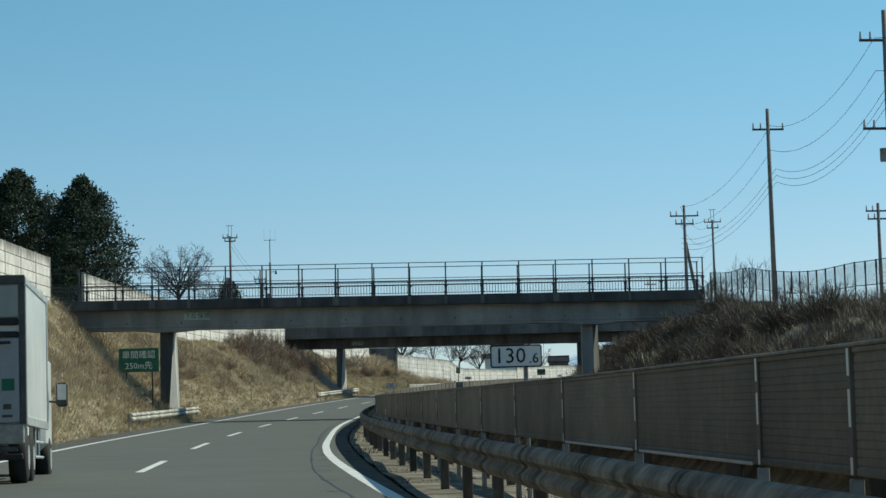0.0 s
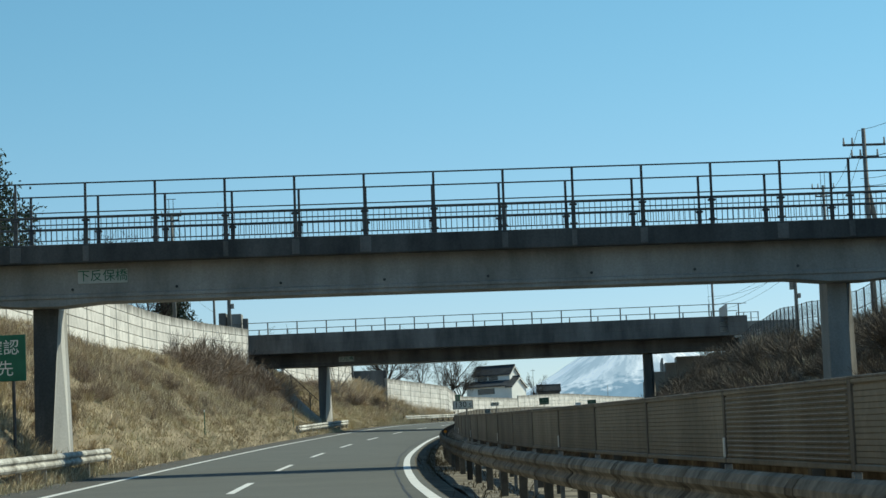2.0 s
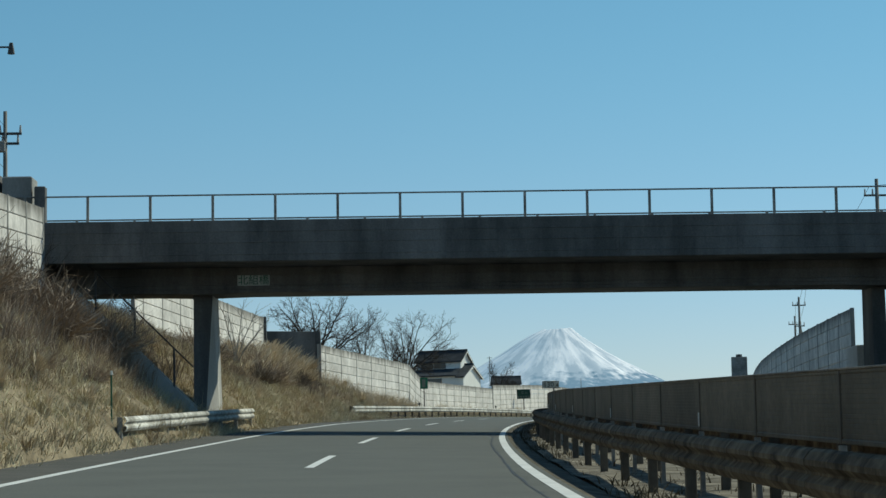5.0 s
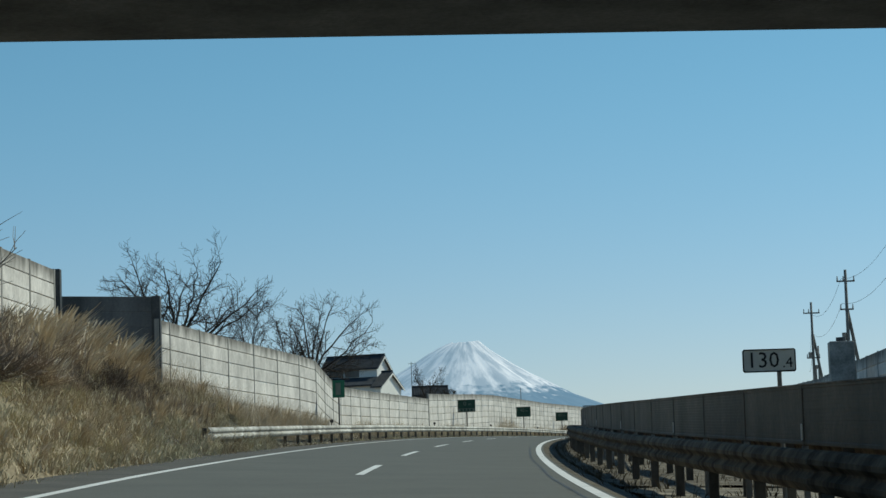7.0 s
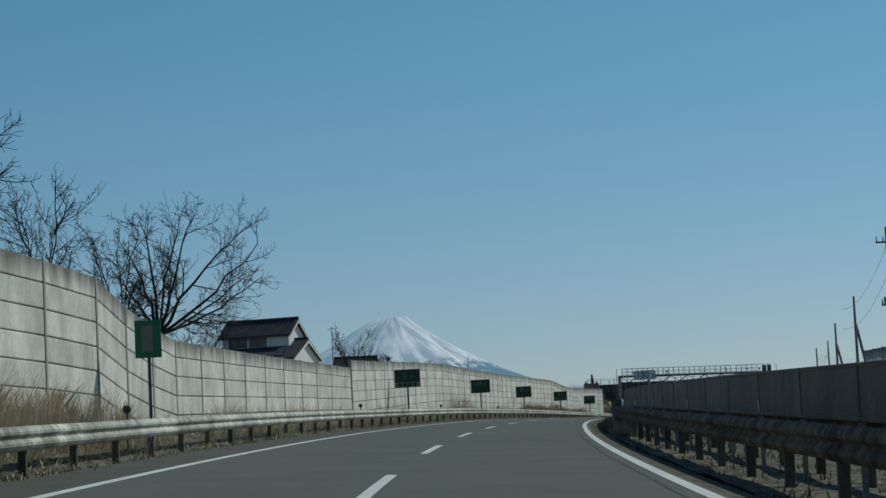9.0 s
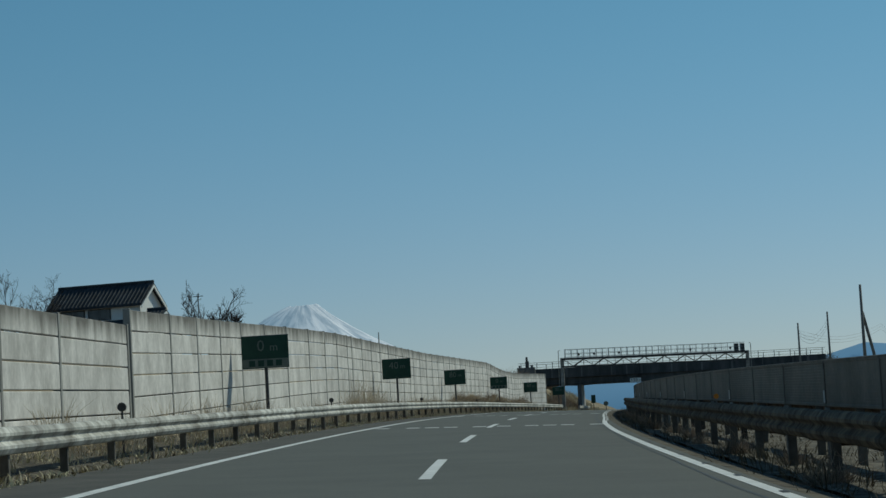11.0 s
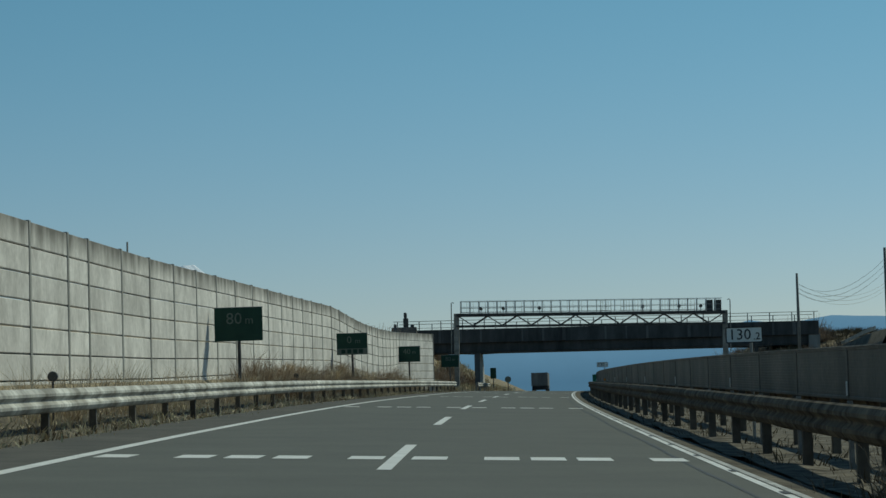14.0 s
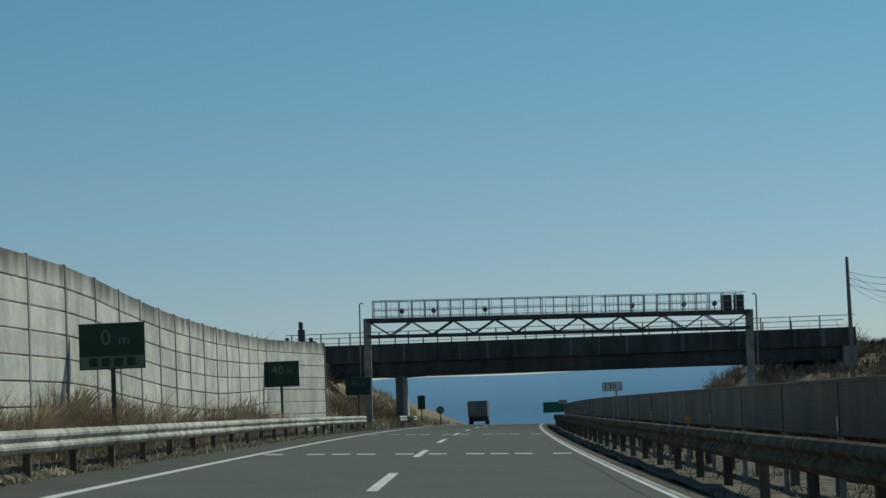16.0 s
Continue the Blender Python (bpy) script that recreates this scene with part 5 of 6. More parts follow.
box_ = part("cargo_box", Geo().box(-0.95, 0.95, 0.0, 4.4, 0.92, 3.1, c=0.03), TRUCK_W, lorry, "white aluminium cargo box")
# grey edging round the side panel
for y0, y1, z0, z1 in ((-0.01, 0.05, 0.9, 3.11), (4.33, 4.41, 0.9, 3.11), (0.06, 4.32, 3.0, 3.105), (0.06, 4.32, 0.88, 1.02)):
    part("edge_rail", Geo().box(0.93, 0.972, y0, y1, z0, z1, c=0.008), GALV, box_, "pale metal edging")
part("rear_frame", Geo().box(-0.96, 0.96, -0.05, -0.002, 3.0, 3.14, c=0.01).box(0.87, 0.96, -0.05, -0.002, 0.9, 2.995, c=0.01).box(-0.96, -0.87, -0.05, -0.002, 0.9, 2.995, c=0.01), STEEL_DARK, box_, "dark steel door frame")
part("upper_panel", Geo().box(-0.86, 0.86, -0.03, -0.002, 2.5, 2.99, c=0.01), TRUCK_R, box_, "dull grey upper door panel")
part("crossbar", Geo().box(-0.86, 0.86, -0.07, -0.004, 2.38, 2.49, c=0.02).box(-0.86, 0.86, -0.07, -0.004, 2.2, 2.29, c=0.02), BLACK, box_, "black rubber crossbars")
gate_ = part("tailgate", Geo().box(-0.86, 0.86, -0.06, -0.004, 0.92, 2.19, c=0.015), GREY_WALL, box_, "light grey lift tailgate")
part("pull_handle", Geo().box(0.52, 0.74, -0.09, -0.06, 2.1, 2.14, c=0.01), BLACK, gate_)
part("sticker", Geo().box(0.60, 0.79, -0.066, -0.061, 1.40, 1.58), SIGN_GREEN, gate_, "square green sticker")
part("writing", Geo().box(0.62, 0.74, -0.066, -0.061, 1.12, 1.2).box(0.6, 0.76, -0.066, -0.061, 1.0, 1.04), STEEL_DARK, gate_, "bars of small grey writing")
part("guide_rail", Geo().box(0.38, 0.46, -0.1, -0.062, 0.6, 2.1, c=0.01).box(-0.46, -0.38, -0.1, -0.062, 0.6, 2.1, c=0.01), BLACK, gate_, "black lift guide rail")
part("sill", Geo().box(-0.92, 0.92, -0.06, 0.1, 0.6, 0.9, c=0.02), GALV_OLD, lorry, "grey rear sill")
part("chassis", Geo().box(-0.45, 0.45, 0.12, 6.2, 0.5, 0.9, c=0.02), BLACK, lorry)
part("bumper", Geo().box(-0.9, 0.9, 0.0, 0.1, 0.36, 0.46, c=0.02), BLACK, lorry)
part("cab", Geo().box(-0.9, 0.9, 4.6, 6.2, 0.55, 2.2, c=0.12), TRUCK_W, lorry)
for x in (-0.7, 0.7):
    part("tail_lamp", Geo().box(x - 0.12, x + 0.12, -0.02, 0.03, 0.49, 0.57, c=0.01), STEEL_DARK, lorry, "dim rear lamp cluster")
part("side_lamp", Geo().box(0.9, 0.96, 0.2, 0.36, 0.72, 0.86, c=0.01), SIGN_WHITE, lorry)
# side guard between the axles
part("side_guard", Geo().tube([(0.9, 2.2, 0.42), (0.9, 3.9, 0.42)], 0.025, 6).tube([(0.9, 2.2, 0.66), (0.9, 3.9, 0.66)], 0.025, 6).tube([(0.9, 2.3, 0.4), (0.9, 2.3, 0.9)], 0.025, 6).tube([(0.9, 3.0, 0.4), (0.9, 3.0, 0.9)], 0.025, 6), GALV, lorry)
for y in (0.75, 1.75, 5.5):
    for x in (-0.78, 0.78):
        ty = part("wheel", Geo().loft([[Vector((x + dx, y + math.cos(6.2832 * j / 20) * r, 0.40 + math.sin(6.2832 * j / 20) * r)) for j in range(20)] for dx, r in ((-0.14, 0.31), (-0.11, 0.40), (0.11, 0.40), (0.14, 0.31))]), RUBBER, lorry, smooth=True)
        part("rim", Geo().tube([(x - 0.15, y, 0.40), (x + 0.15, y, 0.40)], 0.19, 14), GALV, ty)
mir = part("mirror", Geo().box(1.02, 1.22, 5.55, 5.63, 1.3, 1.72, c=0.04), STEEL_DARK, lorry, "black wing mirror")
part("mirror_glass", Geo().box(1.045, 1.195, 5.542, 5.552, 1.42, 1.69, c=0.003), GALV, mir, "bright mirror glass")
part("mirror_arm", Geo().tube([(0.88, 5.6, 1.4), (1.04, 5.6, 1.38)], 0.018, 5), STEEL_DARK, mir)
lor2 = thing("box_lorry", Matrix.Translation(R(730, -4.6)) @ Matrix.Rotation(-heading(730), 4, "Z"), "box lorry far off on the carriageway, grey for its shaded rear", "lorry")
# the dark box tone stands for shade on the lorry's rear
part("cargo_box", Geo().box(-1.15, 1.15, 0.0, 6.5, 0.9, 2.75, c=0.04), CONC_DARK, lor2)
part("chassis", Geo().box(-0.9, 0.9, 0.1, 8.2, 0.45, 0.9, c=0.03), BLACK, lor2)
part("cab", Geo().box(-1.1, 1.1, 6.7, 8.3, 0.5, 2.6, c=0.1), GREY_WALL, lor2)
for y in (1.2, 7.2):
    for x in (-0.95, 0.95):
        part("wheel", Geo().tube([(x - 0.15, y, 0.45), (x + 0.15, y, 0.45)], 0.45, 14), RUBBER, lor2)

wall("noise_wall_7", [(238, 17.2, 4.3), (262, 17.0, 3.8), (290, 16.8, 3.15), (323, 17.0, 2.5), (376, 17.0, 2.65)], 5, "grey precast concrete wall beyond the opposite carriageway")


# ---- fences ----
def fence(s0, s1, lat0, lat1, h, step, label, top=None):
    n = round(abs(s1 - s0) / step)
    root = thing("net_fence", at(s0, lat0, ground_up(s0, lat0)), label, "fence", "net fences")
    inv = root.matrix_basis.inverted()
    pm = Geo().box(-0.03, 0.03, -0.03, 0.03, -0.4, h, c=0.008).mesh("post")
    pts = []
    for i in range(n + 1):
        s, la = s0 + (s1 - s0) * i / n, lat0 + (lat1 - lat0) * i / n
        up = ground_up(s, la)
        part("post", pm, STEEL_DARK, root, m=inv @ at(s, la, up))
        pts.append(P(s, la, up))
    for z in (0.15, h * 0.55, h - 0.03):
        part("rail", Geo().tube([inv @ (p + Vector((0, 0, z))) for p in pts], 0.018, 5), STEEL_DARK, root)
    g = Geo()
    for a, b in zip(pts, pts[1:]):
        d = b - a
        m_ = 10
        for i in range(m_):
            for q0, q1, z0, z1 in ((i / m_, (i + 1) / m_, 0.15, h - 0.05), ((i + 1) / m_, i / m_, 0.15, h - 0.05)):
                g.tube([inv @ (a + d * q0 + Vector((0, 0, z0))), inv @ (a + d * q1 + Vector((0, 0, z1)))], 0.004, 3)
    tagged(part("mesh_net", g, STEEL_DARK, root), kind="stuff")
    return root


fence(125.5, 84, 22.2, 24.3, 2.1, 1.65, "dark steel net fence along the top of the bank")
fence(127, 216, 22.4, 22.2, 1.75, 2.0, "dark steel net fence above the cutting")
fence(226, 250, 23.5, 22.5, 1.2, 2.0, "dark steel net fence beside the second bridge")

# the ramp beyond the third bridge's end, with its pale rail
g = Geo()
rows = []
for i in range(19):
    q = 574 + 4.0 * i
    z = float(np.interp(q, [574, 589, 612, 646], [3.9, 3.75, 3.15, 3.0]))
    rows.append([P(q, 24.5, -0.4), P(q, 26.7, z), P(q, 30.5, z + 0.1), P(q, 42, z + 0.4), P(q, 60, -0.4)])
tagged(part("ramp", g.loft(rows, caps=False, closed=False), VERGE, smooth=True), "brown earth ramp beside the bridge approach", "ramp", kind="structure")
rr_ = thing("ramp_rail", Matrix.Identity(4), "pale guard rail along the ramp", "guard rail")
for i in range(6):
    q = 586 + 5.0 * i
    za, zb = (float(np.interp(w, [589, 612], [4.3, 3.66])) for w in (q, q + 5))
    part("beam", Geo().loft([[P(w, 27.0 + dx, z + dz) for dx, dz in ((0, -0.3), (0.08, -0.3), (0.08, 0.0), (0, 0.0))] for w, z in ((q, za), (q + 4.97, zb))]), RAIL_PALE, rr_)
    part("post", Geo().tube([P(q + 2.5, 27.14, (za + zb) / 2 - 1.2), P(q + 2.5, 27.14, (za + zb) / 2)], 0.05, 6), RAIL_POST, rr_)

# ---- dry grass ----


def grass_material(name, tints):
    m = bpy.data.materials.new(name)
    m.use_nodes = True
    nt = m.node_tree
    b = nt.nodes["Principled BSDF"]
    b.inputs["Roughness"].default_value, b.inputs["Specular IOR Level"].default_value = 0.75, 0.2
    geo = nt.nodes.new("ShaderNodeNewGeometry")
    rp = nt.nodes.new("ShaderNodeValToRGB")
    rp.color_ramp.elements[0].color, rp.color_ramp.elements[1].color = (*tints[0], 1), (*tints[-1], 1)
    for k, c in enumerate(tints[1:-1]):
        e = rp.color_ramp.elements.new((k + 1) / (len(tints) - 1))
        e.color = (*c, 1)
    nz = nt.nodes.new("ShaderNodeTexNoise")
    nz.inputs["Scale"].default_value, nz.inputs["Detail"].default_value = 0.4, 5
    nt.links.new(geo.outputs["Position"], nz.inputs["Vector"])
    mx = nt.nodes.new("ShaderNodeMix")
    mx.data_type = "FLOAT"
    mx.inputs["Factor"].default_value = 0.62
    nt.links.new(geo.outputs["Random Per Island"], mx.inputs["A"])
    rg = nt.nodes.new("ShaderNodeMapRange")
    rg.inputs["From Min"].default_value, rg.inputs["From Max"].default_value = 0.3, 0.7
    nt.links.new(nz.outputs["Fac"], rg.inputs["Value"])
    nt.links.new(rg.outputs["Result"], mx.inputs["B"])
    nt.links.new(mx.outputs["Result"], rp.inputs["Fac"])
    nt.links.new(rp.outputs["Color"], b.inputs["Base Color"])
    return m


STRAW = grass_material("straw grass", ((0.13, 0.095, 0.06), (0.34, 0.26, 0.165), (0.64, 0.54, 0.37), (0.50, 0.455, 0.28), (0.84, 0.76, 0.60)))
REED_BROWN = grass_material("brown reed", ((0.16, 0.115, 0.075), (0.32, 0.24, 0.16), (0.55, 0.45, 0.32)))
PAMPAS = grass_material("pampas plume", ((0.36, 0.28, 0.18), (0.60, 0.50, 0.36), (0.80, 0.72, 0.58)))
SCRUB = grass_material("brown scrub", ((0.14, 0.107, 0.083), (0.255, 0.197, 0.153), (0.40, 0.32, 0.245)))
# darker copy of the brown scrub; on the far bank it paints in shade
SCRUB_DARK = grass_material("dark and shaded brown scrub", ((0.07, 0.054, 0.04), (0.15, 0.118, 0.09), (0.28, 0.225, 0.17)))
GREEN_D = grass_material("dark needles", ((0.014, 0.026, 0.017), (0.026, 0.044, 0.026), (0.042, 0.065, 0.034)))
WEED = grass_material("median weed", ((0.05, 0.045, 0.028), (0.11, 0.085, 0.05), (0.18, 0.145, 0.09)))


def raw_mesh(name, verts, faces4, faces3, material):
    me = bpy.data.meshes.new(name)
    nv, n4, n3 = len(verts), len(faces4), len(faces3)
    me.vertices.add(nv)
    me.vertices.foreach_set("co", np.asarray(verts, dtype=np.float32).ravel())
    loops = np.concatenate([np.asarray(faces4, dtype=np.int32).ravel(), np.asarray(faces3, dtype=np.int32).ravel()]) if n3 else np.asarray(faces4, dtype=np.int32).ravel()
    me.loops.add(len(loops))
    me.loops.foreach_set("vertex_index", loops)
    starts = np.concatenate([np.arange(n4) * 4, n4 * 4 + np.arange(n3) * 3]).astype(np.int32)
    me.polygons.add(n4 + n3)
    me.polygons.foreach_set("loop_start", starts)
    me.update(calc_edges=True)
    me.materials.append(material)
    return me


def blades(name, base, height, width, lean, material, label, seed, clump=0.0):
    """One tapered bent blade for each base point."""
    r = np.random.default_rng(seed)
    n = len(base)
    az, face = r.uniform(0, 6.283, n), r.uniform(0, 6.283, n)
    if clump:
        # every tuft of blades shares a centre and leans mostly one way
        k = max(1, int(clump))
        own = np.arange(n) // k
        mid, way, tall = base[::k][own], r.uniform(0, 6.283, n // k + 1)[own], r.uniform(0.55, 1.35, n // k + 1)[own]
        sp = np.abs(r.normal(0, 0.24, n))
        base = base.copy()
        base[:, 0], base[:, 1] = mid[:, 0] + np.cos(az) * sp, mid[:, 1] + np.sin(az) * sp
        base[:, 2] = mid[:, 2]
        az = np.where(r.random(n) < 0.55, way + r.normal(0, 0.5, n), az)
        height = height * tall
    ln = lean * r.uniform(0.3, 1.5, n) * height
    d = np.stack([np.cos(az) * ln, np.sin(az) * ln, np.zeros(n)], 1)
    w = np.stack([np.cos(face), np.sin(face), np.zeros(n)], 1) * (width * r.uniform(0.6, 1.4, n))[:, None]
    up = np.zeros((n, 3))
    up[:, 2] = height
    v = np.empty((n, 5, 3))
    v[:, 0], v[:, 1] = base - w, base + w
    m = base + up * 0.55 + d * 0.35
    v[:, 2], v[:, 3] = m - w * 0.7, m + w * 0.7
    v[:, 4] = base + up * (1 - 0.25 * (ln / np.maximum(height, 0.01)))[:, None] + d
    k = np.arange(n) * 5
    f4 = np.stack([k, k + 1, k + 3, k + 2], 1)
    f3 = np.stack([k + 2, k + 3, k + 4], 1)
    ob = new(name, raw_mesh(name, v.reshape(-1, 3), f4, f3, material))
    return tagged(ob, label, "grass", kind="stuff")


def scatter(n, s0, s1, lat_fn, seed, patch=0.5, cut=0.0):
    """Base points on the ground between two edges, in uneven clumps."""
    r = np.random.default_rng(seed)
    out, pick = [], []
    while len(out) < n:
        s = r.uniform(s0, s1)
        a0, a1 = lat_fn(s)
        la = r.uniform(a0, a1)
        q = noise.noise(Vector((s * patch, la * patch * 1.6, seed)))
        if q < cut - r.uniform(0, 0.5):
            continue
        out.append(P(s, la, ground_up(s, la) - 0.03))
        pick.append(q)
    return np.array([tuple(p) for p in out]), np.array(pick)


def left_bank(s):
    return table(LEFT_EDGE, s) + 0.1, -4.85


r = np.random.default_rng(5)


def grass(name, n, s0, s1, lats, seed, h0, h1, hq, width, lean, material, label, patch=0.5, cut=0.0, clump=14):
    k = max(1, clump)
    pts, q = scatter(n // k, s0, s1, lats, seed, patch, cut)
    pts, q = np.repeat(pts, k, 0), np.repeat(q, k)
    blades(name, pts, h0 + h1 * r.random(len(pts)) + hq * np.clip(q, 0, 1), width, lean, material, label, seed, clump)


grass("dry_grass", 230000, 58, 278, left_bank, 11, 0.14, 0.24, 0.2, 0.0075, 0.95, STRAW, "matted straw-coloured dry grass on the bank", clump=36)
grass("dry_grass", 120000, 58, 278, left_bank, 31, 0.07, 0.12, 0.08, 0.009, 1.3, STRAW, "flattened straw thatch on the bank", clump=6)
grass("dry_grass", 60000, 226, 278, left_bank, 45, 0.10, 0.16, 0.15, 0.007, 1.1, STRAW, "short matted yellow grass at the foot of the bank", clump=30)
grass("dry_scrub", 70000, 58, 278, lambda s: (table(LEFT_EDGE, s) + 0.1, -6.6), 12, 0.15, 0.35, 0.15, 0.007, 0.6, SCRUB, "brown dry scrub on the bank", 0.22, 0.2)
grass("dry_scrub", 9000, 186, 223, lambda s: (-11.3, -7.6), 32, 0.5, 0.6, 0.3, 0.012, 0.6, SCRUB, "brown thicket of dry stalks below the noise wall", 0.3, 0.05)
grass("dry_stalks", 16000, 66, 222, lambda s: (table(LEFT_EDGE, s) + 0.3, -6.4), 41, 0.35, 0.45, 0.2, 0.004, 0.55, PAMPAS, "thin pale weed stalks standing over the matted grass", 0.25, 0.05, 9)
grass("dry_grass", 28000, 262, 600, lambda s: (table(LEFT_EDGE, s) + 0.15, -5.1), 13, 0.06, 0.14, 0.08, 0.014, 0.9, STRAW, "short dry grass along the road edge")
grass("dry_grass", 24000, 258, 600, lambda s: (-6.5, -5.15), 42, 0.04, 0.10, 0.12, 0.008, 1.2, STRAW, "tufts of yellow dry grass under the guard rail", 0.5, 0.1, 22)
grass("leaf_litter", 15000, 258, 600, lambda s: (-6.3, -4.8), 36, 0.03, 0.06, 0.04, 0.014, 1.4, WEED, "dark dead weeds and litter along the road edge", 0.4, 0.0, 0)
grass("dry_reed", 15000, 272, 552, lambda s: (table(LEFT_EDGE, s) + 0.2, -5.7), 14, 0.35, 0.45, 0.3, 0.006, 0.5, PAMPAS, "tall pale reeds in front of the noise wall", 0.12, 0.22)
grass("dry_reed", 800, 408.5, 421, lambda s: (-6.95, -6.2), 43, 0.5, 0.95, 0.3, 0.0045, 0.45, PAMPAS, "tall wispy reeds growing against the noise wall", 0.4, 0.1, 12)
grass("dry_reed", 9000, 276, 304, lambda s: (table(LEFT_EDGE, s) + 0.3, -6.0), 44, 0.4, 0.7, 0.3, 0.005, 0.5, PAMPAS, "tall wispy reeds between the rail and the wall", 0.3, 0.1, 10)
grass("dry_reed", 10000, 462, 532, lambda s: (-6.8, -5.8), 15, 0.4, 0.6, 0.3, 0.006, 0.55, REED_BROWN, "tall pale reeds along the wall foot", 0.15, 0.1)
grass("dry_reed", 11000, 256, 274, lambda s: (-10.9, -9.0), 16, 0.5, 0.6, 0.2, 0.008, 0.45, PAMPAS, "tall feathery reeds at the top of the bank", 0.3, 0.0)
grass("dry_scrub", 900, 256, 276, lambda s: (-9.5, -6.4), 33, 0.4, 0.5, 0.2, 0.012, 0.4, SCRUB, "brown dry shrubs on the slope below the reeds", 0.3, 0.0)
grass("dry_grass", 5000, 55, 245, lambda s: (14.9, 22.6), 17, 0.2, 0.35, 0.2, 0.012, 0.8, STRAW, "long dry grass on the far bank")
grass("dry_scrub", 110000, 55, 245, lambda s: (15.2, 21.3 if s > 128 else 22.8), 18, 0.25, 0.5, 0.15, 0.009, 0.7, SCRUB_DARK, "brown scrub on the far bank, darkened for shade", 0.2, 0.05)
grass("dry_reed", 2500, 60, 128, lambda s: (18.5, 24.5), 19, 0.5, 0.5, 0.0, 0.008, 0.45, REED_BROWN, "brown reeds on the far bank", 0.3, 0.05)
grass("median_weeds", 16000, 20, 600, lambda s: (4.15, 6.4), 20, 0.06, 0.2, 0.0, 0.012, 0.7, WEED, "sparse brown weeds under the median rail", 0.5, 0.2)
grass("median_weeds", 9000, 112, 330, lambda s: (3.78, 4.5), 37, 0.06, 0.2, 0.2, 0.008, 0.7, WEED, "dark dead weeds along the edge of the median", 0.25, 0.12)
grass("median_weeds", 2600, 318, 420, lambda s: (4.0, 4.75), 34, 0.15, 0.25, 0.1, 0.008, 0.6, WEED, "brown dead weeds growing through the median rail", 0.12, 0.15)
grass("median_weeds", 8000, 235, 600, lambda s: (4.6, 6.4), 35, 0.08, 0.2, 0.1, 0.009, 0.6, WEED, "dark brown dead weeds under the median screen", 0.3, 0.0)
grass("dry_grass", 9000, 552, 680, lambda s: (-13, -5.2), 21, 0.3, 0.4, 0.0, 0.03, 0.6, STRAW, "dry grass on the bank at the third bridge")
grass("dry_scrub", 16000, 606, 680, lambda s: (21, 32), 22, 0.3, 0.4, 0.0, 0.03, 0.5, WEED, "brown scrub on the bank at the third bridge")


# ---- trees ----
def bare_tree(name, s, lat, up, height, spread, seed, label, lean=0.0, depth=5, trunk=0.16, stems=1, mat_=None, fork=0.42):
    """A leafless tree: a tapered trunk and limbs that fork into fine twigs."""
    rr = random.Random(seed)
    root = thing(name, at(s, lat, up), label, "tree" if height > 3.2 else "bush", "bare trees" if height > 3.2 else "")
    gt, gc = Geo(), Geo()

    def grow(p, d, length, r, level):
        pts, q = [p], d
        seg = 4
        for i in range(seg):
            q = (q + Vector((rr.uniform(-1, 1), rr.uniform(-1, 1), rr.uniform(-0.5, 0.9))) * 0.16).normalized()
            pts.append(pts[-1] + q * (length / seg))
        tgt = gt if level <= 1 else gc
        tgt.tube(pts, r, 6 if level <= 1 else (4 if level == 2 else 3), r * 0.62)
        if level >= depth:
            return
        kids = rr.choice((2, 3, 3)) if level else rr.choice((3, 4, 5))
        for _ in range(kids + (2 if level >= 2 else 0)):
            at_ = pts[rr.choice((2, 3, 4, 4)) if level else rr.choice((3, 4, 4))]
            side = Vector((rr.uniform(-1, 1), rr.uniform(-1, 1), rr.uniform(-0.15, 0.8))).normalized()
            nd = (q * 0.9 + side * spread).normalized()
            grow(at_, nd, length * rr.uniform(0.55, 0.82), max(0.006, r * rr.uniform(0.42, 0.6)), level + 1)

    for k in range(stems):
        d0 = Vector((lean + (rr.uniform(-0.5, 0.5) if stems > 1 else 0), rr.uniform(-0.15, 0.15), 1)).normalized()
        grow(Vector((rr.uniform(-0.15, 0.15) * (stems > 1), rr.uniform(-0.1, 0.1), -0.3)), d0, height * fork, trunk, 0)
    part("trunk", gt, BARK if mat_ is None else mat_, root, smooth=True)
    part("crown", gc, TWIG if mat_ is None else mat_, root, "fine leafless twigs")
    return root


